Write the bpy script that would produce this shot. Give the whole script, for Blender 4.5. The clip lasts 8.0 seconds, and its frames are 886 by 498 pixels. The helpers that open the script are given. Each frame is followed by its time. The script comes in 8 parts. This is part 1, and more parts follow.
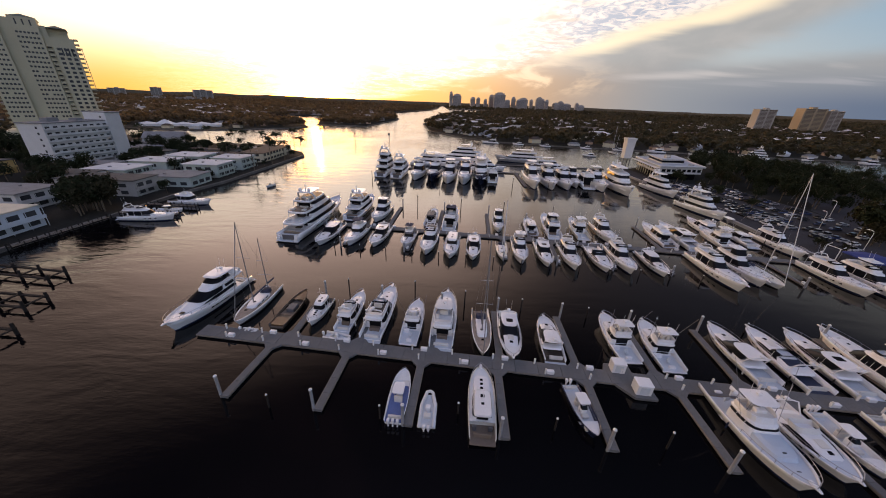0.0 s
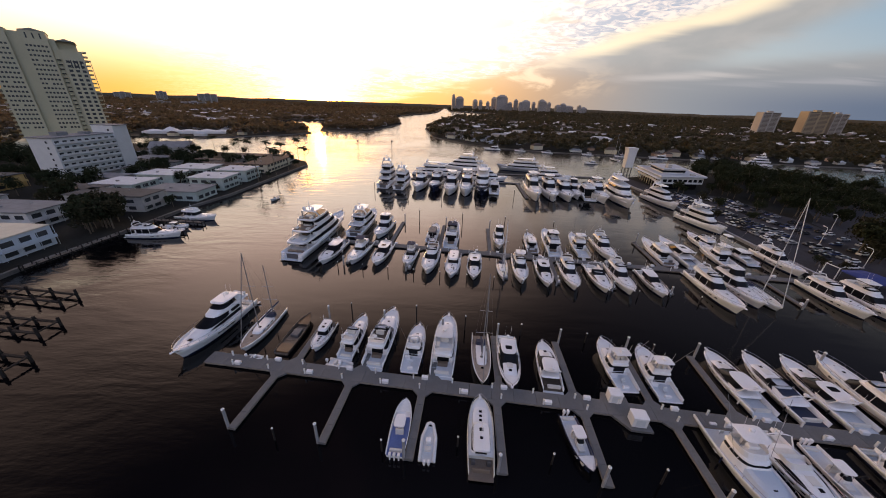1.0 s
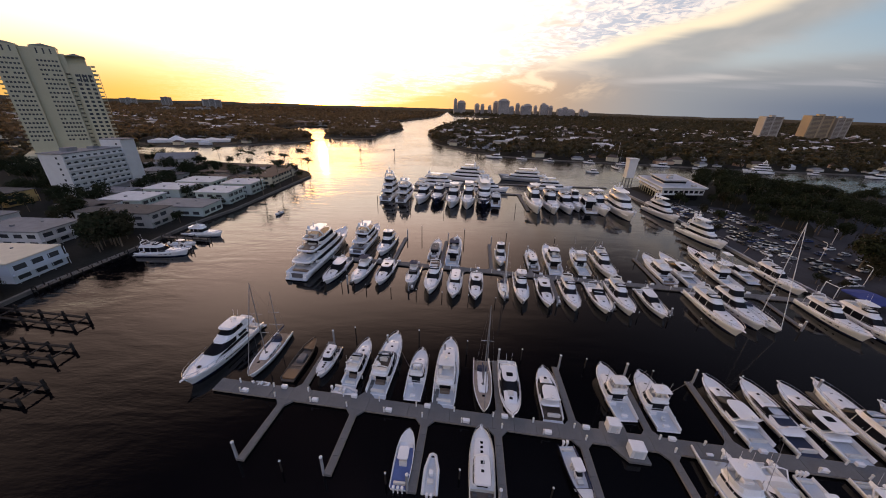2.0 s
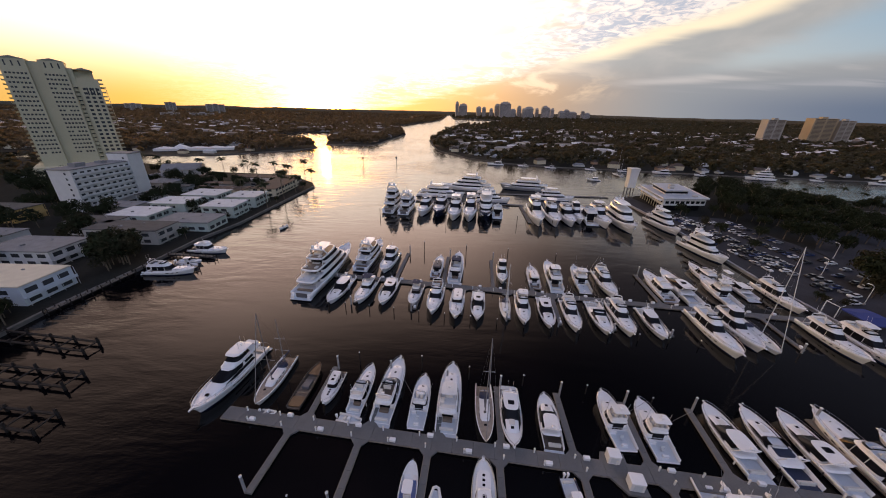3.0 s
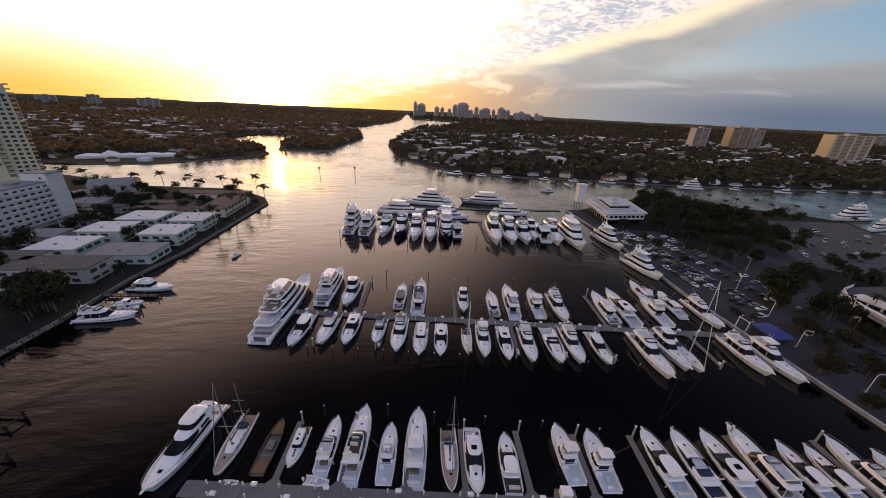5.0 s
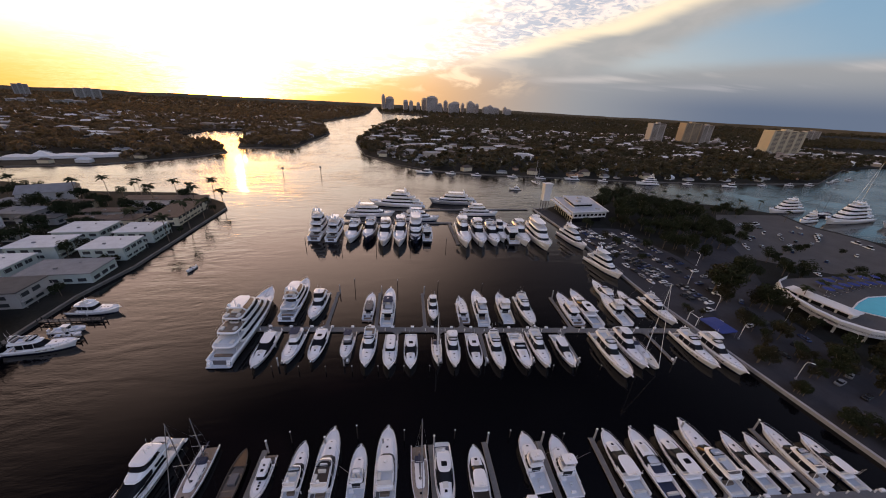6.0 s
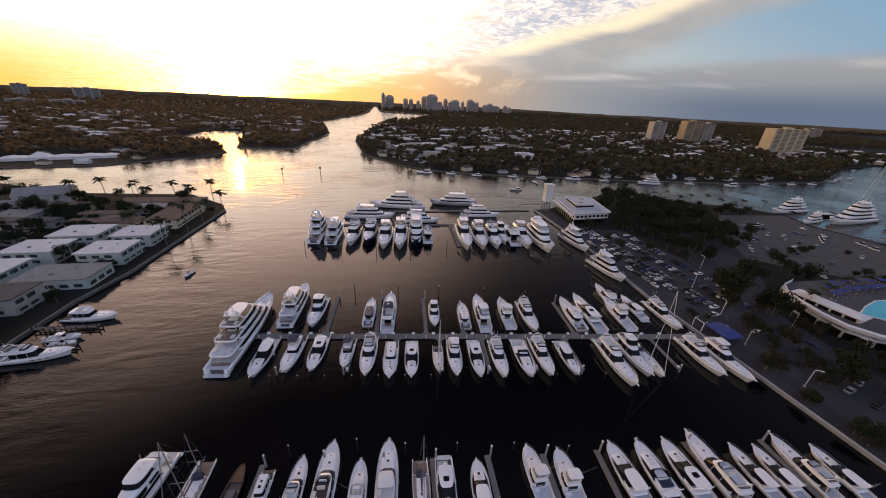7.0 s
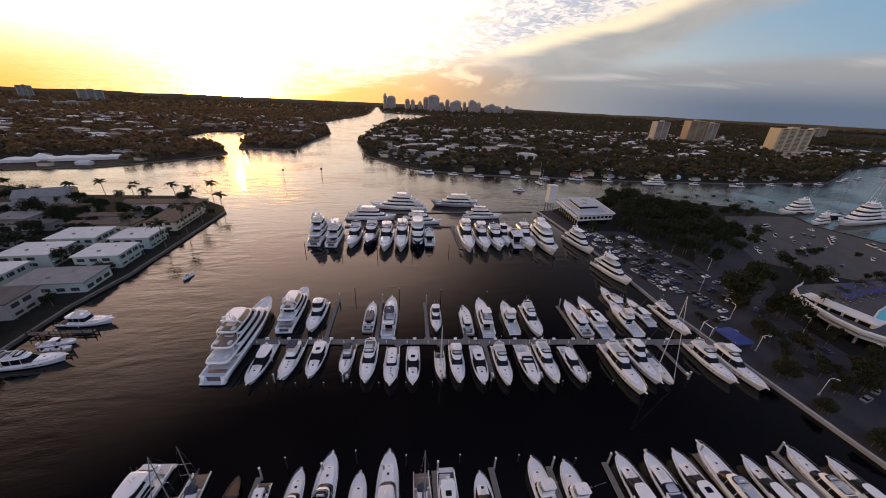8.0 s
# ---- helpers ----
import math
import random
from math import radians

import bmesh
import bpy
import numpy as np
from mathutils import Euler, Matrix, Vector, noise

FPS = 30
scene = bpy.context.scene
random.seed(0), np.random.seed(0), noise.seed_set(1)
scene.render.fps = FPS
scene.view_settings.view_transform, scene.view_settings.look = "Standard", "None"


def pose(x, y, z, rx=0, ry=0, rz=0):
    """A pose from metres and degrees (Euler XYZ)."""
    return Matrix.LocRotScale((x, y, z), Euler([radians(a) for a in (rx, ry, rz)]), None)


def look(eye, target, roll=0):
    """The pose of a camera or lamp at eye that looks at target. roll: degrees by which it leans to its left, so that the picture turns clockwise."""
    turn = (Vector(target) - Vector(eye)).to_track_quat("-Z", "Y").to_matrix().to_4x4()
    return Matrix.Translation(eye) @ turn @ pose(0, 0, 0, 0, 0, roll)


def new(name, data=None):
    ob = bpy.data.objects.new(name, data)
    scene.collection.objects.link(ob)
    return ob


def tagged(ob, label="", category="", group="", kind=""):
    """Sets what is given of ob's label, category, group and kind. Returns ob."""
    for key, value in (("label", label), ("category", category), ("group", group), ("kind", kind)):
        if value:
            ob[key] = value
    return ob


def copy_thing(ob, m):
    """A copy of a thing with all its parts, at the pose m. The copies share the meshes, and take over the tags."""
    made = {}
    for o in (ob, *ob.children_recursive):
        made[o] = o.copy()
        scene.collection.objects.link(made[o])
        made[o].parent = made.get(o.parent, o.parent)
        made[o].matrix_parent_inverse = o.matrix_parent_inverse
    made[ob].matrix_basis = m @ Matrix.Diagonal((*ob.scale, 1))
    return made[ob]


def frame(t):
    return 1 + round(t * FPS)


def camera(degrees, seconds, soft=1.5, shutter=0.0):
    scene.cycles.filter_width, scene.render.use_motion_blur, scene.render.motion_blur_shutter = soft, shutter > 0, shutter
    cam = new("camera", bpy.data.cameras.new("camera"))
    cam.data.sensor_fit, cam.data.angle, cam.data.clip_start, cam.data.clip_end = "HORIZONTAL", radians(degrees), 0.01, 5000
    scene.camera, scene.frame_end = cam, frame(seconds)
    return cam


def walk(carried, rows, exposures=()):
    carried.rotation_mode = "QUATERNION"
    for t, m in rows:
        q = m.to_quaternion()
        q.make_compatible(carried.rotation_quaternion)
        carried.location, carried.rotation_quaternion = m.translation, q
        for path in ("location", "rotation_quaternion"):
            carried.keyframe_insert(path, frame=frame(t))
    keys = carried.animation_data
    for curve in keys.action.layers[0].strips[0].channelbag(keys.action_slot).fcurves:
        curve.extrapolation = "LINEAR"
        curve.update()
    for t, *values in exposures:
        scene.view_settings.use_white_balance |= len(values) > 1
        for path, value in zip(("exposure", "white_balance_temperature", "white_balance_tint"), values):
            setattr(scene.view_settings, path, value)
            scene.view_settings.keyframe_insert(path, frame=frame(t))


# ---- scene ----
cam = camera(108.1, 8.0, soft=1.0)
walk(cam, [
    (0, look((-0.15, 0.00, 42.85), (2.25, 90.98, 1.42), 2.30)),
    (0.5, look((0.05, 0.48, 45.68), (2.00, 91.57, 4.45), 2.14)),
    (1, look((0.05, 0.90, 48.60), (1.66, 92.10, 7.60), 2.08)),
    (1.5, look((0.00, 1.21, 51.45), (1.27, 92.58, 10.86), 1.97)),
    (3, look((-0.25, 2.77, 60.45), (-0.04, 94.58, 20.82), 1.46)),
    (3.5, look((-0.50, 3.35, 63.65), (-0.69, 95.23, 24.17), 1.24)),
    (4, look((-1.30, 3.80, 67.20), (-2.40, 95.66, 27.70), 1.00)),
    (4.5, look((-2.10, 4.55, 70.95), (0.15, 96.33, 31.45), 1.50)),
    (5, look((-0.24, 5.36, 73.40), (11.65, 96.40, 33.75), 2.72)),
    (6.5, look((2.20, 9.01, 80.02), (22.57, 97.77, 38.70), 3.10)),
    (7, look((2.30, 10.55, 80.10), (22.17, 99.40, 38.75), 2.95)),
    (7.5, look((2.55, 11.97, 80.07), (22.07, 100.90, 38.72), 2.82)),
    (8, look((2.82, 13.44, 79.94), (22.13, 102.45, 38.68), 2.78)),
], exposures=[(0.0, 0.0, 7000, 23), (8.0, 0.0, 7000, 23)])

# ---- light ----
SUN_AZ = radians(19.3)          # to the left of +y
SUN_EL = radians(1.6)
SUN_DIR = Vector((-math.sin(SUN_AZ) * math.cos(SUN_EL), math.cos(SUN_AZ) * math.cos(SUN_EL), math.sin(SUN_EL)))
world = bpy.data.worlds.new("world")
scene.world = world
world.use_nodes = True
wn, wl = world.node_tree.nodes, world.node_tree.links
wn.clear()


def wmath(op, a, b=0.5, c=None, clamp=False):
    n = wn.new("ShaderNodeMath")
    n.operation, n.use_clamp = op, clamp
    for i, v in enumerate((a, b, c)):
        if v is None:
            continue
        if isinstance(v, (int, float)):
            n.inputs[i].default_value = v
        else:
            wl.new(v, n.inputs[i])
    return n.outputs[0]


def wscale(color, fac):
    """A colour times a node value."""
    n = wn.new("ShaderNodeVectorMath")
    n.operation = "SCALE"
    if isinstance(color, tuple):
        n.inputs[0].default_value = color
    else:
        wl.new(color, n.inputs[0])
    if isinstance(fac, (int, float)):
        n.inputs["Scale"].default_value = fac
    else:
        wl.new(fac, n.inputs["Scale"])
    return n.outputs[0]


def wadd(*cols):
    out = cols[0]
    for c in cols[1:]:
        n = wn.new("ShaderNodeVectorMath")
        n.operation = "ADD"
        wl.new(out, n.inputs[0])
        wl.new(c, n.inputs[1])
        out = n.outputs[0]
    return out


def wmix(fac, a, b):
    n = wn.new("ShaderNodeMix")
    n.data_type = "RGBA"
    if isinstance(fac, (int, float)):
        n.inputs["Factor"].default_value = fac
    else:
        wl.new(fac, n.inputs["Factor"])
    for sock, v in ((n.inputs[6], a), (n.inputs[7], b)):
        if isinstance(v, tuple):
            sock.default_value = (*v, 1)
        else:
            wl.new(v, sock)
    return n.outputs[2]


def wstep(v, lo, hi):
    n = wn.new("ShaderNodeMapRange")
    n.interpolation_type = "SMOOTHSTEP"
    wl.new(v, n.inputs["Value"])
    n.inputs["From Min"].default_value, n.inputs["From Max"].default_value = lo, hi
    return n.outputs[0]


def wnoise(vec, scale, detail=4, rough=0.55, distort=0.0):
    n = wn.new("ShaderNodeTexNoise")
    wl.new(vec, n.inputs["Vector"])
    n.inputs["Scale"].default_value, n.inputs["Detail"].default_value = scale, detail
    n.inputs["Roughness"].default_value, n.inputs["Distortion"].default_value = rough, distort
    return n.outputs["Fac"]


w_co = wn.new("ShaderNodeTexCoord")
w_dir = w_co.outputs["Generated"]
w_sep = wn.new("ShaderNodeSeparateXYZ")
wl.new(w_dir, w_sep.inputs[0])
w_dot = wn.new("ShaderNodeVectorMath")
w_dot.operation = "DOT_PRODUCT"
wl.new(w_dir, w_dot.inputs[0])
w_dot.inputs[1].default_value = SUN_DIR
toward = wmath("MAXIMUM", w_dot.outputs["Value"], 0.0)
up = wmath("MAXIMUM", w_sep.outputs["Z"], 0.0)

w_sky = wn.new("ShaderNodeTexSky")
w_sky.sky_type = "NISHITA"
w_sky.sun_disc = False
w_sky.sun_elevation = SUN_EL
w_sky.sun_rotation = -SUN_AZ
w_sky.air_density, w_sky.dust_density, w_sky.ozone_density = 1.0, 1.5, 1.5
clear = wscale(w_sky.outputs[0], 0.06)

# cloud layers spread over a flat ceiling far above
inv = wmath("DIVIDE", 1.0, wmath("ADD", up, 0.10))
w_flat = wn.new("ShaderNodeVectorMath")
w_flat.operation = "SCALE"
wl.new(w_dir, w_flat.inputs[0])
wl.new(inv, w_flat.inputs["Scale"])
w_map = wn.new("ShaderNodeMapping")
w_map.inputs["Rotation"].default_value = (0, 0, radians(35))
w_map.inputs["Scale"].default_value = (0.45, 1.6, 0.6)
wl.new(w_flat.outputs[0], w_map.inputs["Vector"])
streak = wnoise(w_map.outputs[0], 0.9, 4, 0.5, 0.6)
az = wmath("ARCTAN2", w_sep.outputs["X"], w_sep.outputs["Y"])      # to the right of +y
el = wmath("ARCSINE", w_sep.outputs["Z"])
w_face = wn.new("ShaderNodeCombineXYZ")                             # azimuth and elevation as a plane
wl.new(az, w_face.inputs[0])
wl.new(wmath("MULTIPLY", el, 2.4), w_face.inputs[1])
wob = wmath("MULTIPLY", wmath("SUBTRACT", streak, 0.5), 0.06)
puff = wnoise(w_face.outputs[0], 9.0, 5, 0.55, 0.5)
ripple = wnoise(w_flat.outputs[0], 11.0, 4, 0.6, 0.8)
patch = wnoise(w_flat.outputs[0], 2.6, 3, 0.5, 0.4)


def wline(a0, e0, slope, wobble=1.0):
    """Elevation above a sloping line through (a0, e0) on the sky."""
    on = wmath("MULTIPLY_ADD", wmath("SUBTRACT", az, a0), slope, e0)
    return wmath("ADD", wmath("SUBTRACT", el, on), wmath("MULTIPLY", wob, wobble))


def wband(v, half):
    """One on the line, fading to nothing at the given distance."""
    return wmath("SUBTRACT", 1.0, wstep(wmath("ABSOLUTE", v), 0.0, half))


glow_wide = wmath("POWER", toward, 3.4)
glow_mid = wmath("POWER", toward, 16.0)
glow_sun = wmath("POWER", toward, 260.0)
rise = wstep(el, 0.0, 0.16)
right = wstep(az, -0.12, 0.75)
high = wstep(wmath("SUBTRACT", up, wmath("MULTIPLY", wmath("SUBTRACT", 1.0, right), 0.05)), 0.42, 0.68)
far_right = wstep(az, 0.45, 0.95)
# low slate layer: peach toward the sun, blue-grey away from it and at the horizon
slate = wmix(wstep(az, 0.05, 0.62), (0.58, 0.40, 0.22), (0.31, 0.36, 0.38))
slate = wmix(wmath("MULTIPLY", far_right, wmath("SUBTRACT", 1.0, wstep(el, 0.015, 0.09))), slate, (0.125, 0.185, 0.27))
slate = wmix(wmath("MULTIPLY", wmath("MULTIPLY", wstep(puff, 0.46, 0.62), wmath("SUBTRACT", 1.0, wstep(az, 0.25, 0.5))), wstep(el, 0.015, 0.06)), slate, (0.92, 0.76, 0.52))
# the broad sloping deck of cloud, with open sky under its lower edge
over_deck = wline(0.32, 0.118, 0.255)
under_deck = wline(0.595, 0.093, 0.42, 1.4)
thin = wline(0.517, 0.076, 0.045, 0.5)
deck = wmix(wstep(puff, 0.3, 0.75), (0.37, 0.42, 0.42), (0.44, 0.48, 0.47))
blue = wmix(wstep(wmath("MULTIPLY_ADD", az, 0.5, el), 0.42, 0.72), (0.40, 0.52, 0.56), (0.18, 0.38, 0.55))
blue = wadd(wscale(clear, 0.6), blue)
gap = wmath("MULTIPLY", wmath("MULTIPLY", wmath("SUBTRACT", 1.0, wstep(under_deck, -0.035, 0.03)), wstep(thin, -0.006, 0.03)), wstep(az, 0.48, 0.72))
veil = wmix(wstep(thin, -0.02, 0.05), slate, wmix(wstep(az, 0.1, 0.45), slate, deck))
veil = wmix(wmath("MULTIPLY", gap, 0.92), veil, blue)
veil = wmix(wmath("MULTIPLY", wmath("MULTIPLY", wband(thin, 0.013), wstep(streak, 0.40, 0.58)), wmath("MULTIPLY", wstep(az, 0.36, 0.55), 0.55)), veil, (0.62, 0.64, 0.62))
veil = wmix(wmath("MULTIPLY", wmath("MULTIPLY", wband(wline(0.517, 0.058, 0.03, 0.6), 0.010), wstep(streak, 0.46, 0.62)), wmath("MULTIPLY", far_right, 0.4)), veil, (0.50, 0.54, 0.57))
# fleecy high cloud above the deck, with blue between
fleece = wstep(wmath("MULTIPLY_ADD", patch, 0.5, ripple), 0.60, 0.86)
upper = wmix(fleece, wmix(wstep(az, 0.15, 0.4), (0.62, 0.58, 0.54), (0.44, 0.54, 0.64)), (0.98, 0.94, 0.86))
upper = wmix(wmath("MULTIPLY", wstep(patch, 0.48, 0.62), wmath("SUBTRACT", 1.0, wstep(az, 0.28, 0.42))), upper, (0.60, 0.52, 0.44))
veil = wmix(wmath("MULTIPLY", wstep(over_deck, -0.006, 0.022), wmath("SUBTRACT", 1.0, wstep(az, 0.72, 0.98))), veil, upper)
veil = wmix(wmath("MULTIPLY", wband(wmath("SUBTRACT", over_deck, 0.004), 0.032), wmath("MULTIPLY", wstep(az, 0.2, 0.42), wmath("SUBTRACT", 1.0, wstep(az, 0.7, 0.95)))), veil, (1.0, 0.93, 0.66))
veil = wmix(wstep(az, -0.75, -0.38), wmix(rise, (0.60, 0.40, 0.12), (0.95, 0.86, 0.62)), veil)
# the rest of the dome: dusk grey, darkening overhead
veil = wmix(wmath("MULTIPLY", wstep(el, 0.26, 0.42), wmath("SUBTRACT", 1.0, wstep(az, -1.0, -0.62))), veil, (0.06, 0.05, 0.06))
veil = wmix(wstep(el, 0.27, 0.42), veil, wmix(right, (0.30, 0.235, 0.20), (0.085, 0.10, 0.135)))
pale = wstep(wnoise(w_flat.outputs[0], 2.2, 4, 0.55, 0.5), 0.45, 0.75)
veil = wmix(high, veil, wmix(pale, wmix(right, (0.024, 0.019, 0.027), (0.010, 0.011, 0.015)), wmix(right, (0.11, 0.068, 0.08), (0.030, 0.031, 0.040))))
left_gain = wmath("SUBTRACT", 1.0, wmath("MULTIPLY", wstep(az, -0.02, 0.55), 0.86))
glow_col = wmix(rise, wmix(right, (0.95, 0.50, 0.06), (0.50, 0.38, 0.30)), (1.0, 0.92, 0.74))
glow_col = wmix(wstep(el, 0.20, 0.40), glow_col, (1.0, 0.77, 0.64))
gain = wmath("MULTIPLY", wmath("MULTIPLY", wmath("ADD", wmath("ADD", 0.45, wmath("MULTIPLY", rise, 0.65)), wmath("MULTIPLY", wmath("MULTIPLY", wstep(el, 0.15, 0.40), 2.6), wstep(az, -1.0, -0.62))), left_gain), wmath("SUBTRACT", 1.0, wmath("MULTIPLY", high, 0.97)))
# a fill glow added to the unseen sky, high behind the viewer
w_fill = wn.new("ShaderNodeVectorMath")
w_fill.operation = "DOT_PRODUCT"
wl.new(w_dir, w_fill.inputs[0])
w_fill.inputs[1].default_value = Vector((0.12, -0.50, 0.86)).normalized()
back = wmath("POWER", wmath("MAXIMUM", w_fill.outputs["Value"], 0.0), 4.2)
total = wadd(veil,
             wscale(glow_col, wmath("MULTIPLY", glow_wide, gain)),
             wscale(wmix(rise, (0.95, 0.38, 0.0), (0.7, 0.6, 0.42)), wmath("MULTIPLY", glow_mid, wmath("SUBTRACT", 1.0, high))),
             wscale((34.0, 14.0, 1.0), glow_sun),
             wscale((0.62, 0.84, 1.32), back))
w_bg = wn.new("ShaderNodeBackground")
wl.new(total, w_bg.inputs["Color"])
w_bg.inputs["Strength"].default_value = 1.0
w_out = wn.new("ShaderNodeOutputWorld")
wl.new(w_bg.outputs[0], w_out.inputs["Surface"])

sun_data = bpy.data.lights.new("sun", "SUN")
sun_data.energy, sun_data.angle, sun_data.color = 0.8, radians(0.6), (1.0, 0.66, 0.30)
sun = new("sun", sun_data)
sun.matrix_world = look(SUN_DIR * 500, (0, 0, 0))
scene.view_settings.exposure = 0.0


# ---- materials ----
def mat(name, color, rough=0.5, metal=0.0, vary=0.12, scale=1.0, bump=0.0, bump_scale=20.0, coat=0.0, spec=0.5):
    """Principled paint with two scales of variation and optional relief, in metres."""
    m = bpy.data.materials.new(name)
    m.use_nodes = True
    n, l = m.node_tree.nodes, m.node_tree.links
    p = n["Principled BSDF"]
    p.inputs["Roughness"].default_value = rough
    p.inputs["Metallic"].default_value = metal
    p.inputs["Coat Weight"].default_value = coat
    p.inputs["Specular IOR Level"].default_value = spec
    co = n.new("ShaderNodeTexCoord")
    info = n.new("ShaderNodeObjectInfo")
    add = n.new("ShaderNodeVectorMath")
    l.new(co.outputs["Object"], add.inputs[0])
    l.new(info.outputs["Random"], add.inputs[1])
    big, small = n.new("ShaderNodeTexNoise"), n.new("ShaderNodeTexNoise")
    big.inputs["Scale"].default_value, small.inputs["Scale"].default_value = 0.35 * scale, 5.0 * scale
    big.inputs["Detail"].default_value, small.inputs["Detail"].default_value = 3, 4
    l.new(add.outputs[0], big.inputs["Vector"])
    l.new(add.outputs[0], small.inputs["Vector"])
    mid = n.new("ShaderNodeMath")
    mid.operation = "ADD"
    l.new(big.outputs["Fac"], mid.inputs[0])
    l.new(small.outputs["Fac"], mid.inputs[1])
    ramp = n.new("ShaderNodeMapRange")
    ramp.inputs["From Min"].default_value, ramp.inputs["From Max"].default_value = 0.6, 1.4
    ramp.inputs["To Min"].default_value, ramp.inputs["To Max"].default_value = 1 - vary, 1 + vary
    l.new(mid.outputs[0], ramp.inputs["Value"])
    mul = n.new("ShaderNodeVectorMath")
    mul.operation = "SCALE"
    mul.inputs[0].default_value = color
    l.new(ramp.outputs[0], mul.inputs["Scale"])
    l.new(mul.outputs[0], p.inputs["Base Color"])
    if bump:
        rel, b = n.new("ShaderNodeTexNoise"), n.new("ShaderNodeBump")
        rel.inputs["Scale"].default_value = bump_scale
        b.inputs["Strength"].default_value = bump
        b.inputs["Distance"].default_value = 0.05
        l.new(add.outputs[0], rel.inputs["Vector"])
        l.new(rel.outputs["Fac"], b.inputs["Height"])
        l.new(b.outputs[0], p.inputs["Normal"])
    return m


M_WHITE = mat("gelcoat_white", (0.82, 0.82, 0.83), 0.25, vary=0.06, coat=0.3)
M_CREAM = mat("gelcoat_cream", (0.72, 0.68, 0.58), 0.3, vary=0.06)
M_GREYDECK = mat("deck_grey", (0.56, 0.60, 0.64), 0.6, vary=0.1)
M_PALEBLUE = mat("deck_pale_blue", (0.50, 0.57, 0.66), 0.6, vary=0.06)
M_NONSKID = mat("deck_nonskid", (0.70, 0.72, 0.74), 0.7, vary=0.1)
M_PARASOL = mat("parasol_blue", (0.03, 0.05, 0.20), 0.9, vary=0.2)
M_NAVY = mat("hull_navy", (0.02, 0.03, 0.07), 0.15, vary=0.1, coat=0.5)
M_GLASS = mat("tinted_glass", (0.010, 0.011, 0.014), 0.08, vary=0.1, spec=0.10)
M_CANVAS = mat("canvas_navy", (0.035, 0.042, 0.075), 0.9, vary=0.2)
M_BLUESOLE = mat("blue_deck_mat", (0.10, 0.15, 0.34), 0.8, vary=0.2)
M_NAVYVINYL = mat("navy_vinyl", (0.025, 0.035, 0.07), 0.6, vary=0.2)
M_CANVASW = mat("canvas_white", (0.7, 0.7, 0.7), 0.85, vary=0.1)
M_TEAK = mat("teak", (0.17, 0.13, 0.10), 0.6, vary=0.2)
M_TEAKDECK = mat("weathered_teak_deck", (0.30, 0.25, 0.21), 0.8, vary=0.35, scale=3.0)
M_WOOD = mat("varnished_wood", (0.12, 0.065, 0.03), 0.45, vary=0.3)
M_STEEL = mat("stainless", (0.34, 0.34, 0.36), 0.3, metal=0.9)
M_BLACK = mat("black_rubber", (0.02, 0.02, 0.02), 0.6)
M_CONC = mat("dock_concrete", (0.15, 0.15, 0.15), 0.85, vary=0.18, bump=0.3, spec=0.12)
M_PILE = mat("pile_concrete", (0.30, 0.30, 0.31), 0.85, vary=0.2)
M_TEAKGREY = mat("cockpit_nonskid", (0.50, 0.54, 0.58), 0.7, vary=0.15)
M_CUSHION = mat("vinyl_cushion", (0.66, 0.64, 0.60), 0.6, vary=0.08)
M_MAST = mat("mast_paint", (0.62, 0.62, 0.63), 0.6, vary=0.06, spec=0.2)
M_ALU = mat("mast_aluminium", (0.62, 0.62, 0.62), 0.5, metal=0.2)
M_OLDALU = mat("dull_aluminium", (0.24, 0.23, 0.23), 0.6, metal=0.2, vary=0.1)
M_WOODDARK = mat("dark_wood_hull", (0.06, 0.045, 0.035), 0.45, vary=0.3)
M_GREYDARK = mat("dark_grey_paint", (0.10, 0.10, 0.11), 0.6)
M_TIMBER = mat("weathered_timber", (0.22, 0.19, 0.16), 0.85, vary=0.25, spec=0.12)
M_TIMBERDARK = mat("tarred_timber", (0.03, 0.026, 0.024), 0.8, vary=0.25, spec=0.12)
M_WHITEPVC = mat("white_cap", (0.75, 0.75, 0.74), 0.5, vary=0.05)
M_GREYHULL = mat("hull_silver_grey", (0.32, 0.34, 0.37), 0.2, vary=0.05, coat=0.3)
M_LEAF = mat("foliage", (0.026, 0.033, 0.016), 0.9, vary=0.45, scale=0.6, spec=0.12)
M_LEAFWARM = mat("foliage_olive", (0.034, 0.032, 0.017), 0.9, vary=0.45, scale=0.6, spec=0.12)
M_WINDOW = mat("house_window", (0.05, 0.055, 0.06), 0.12, vary=0.2)


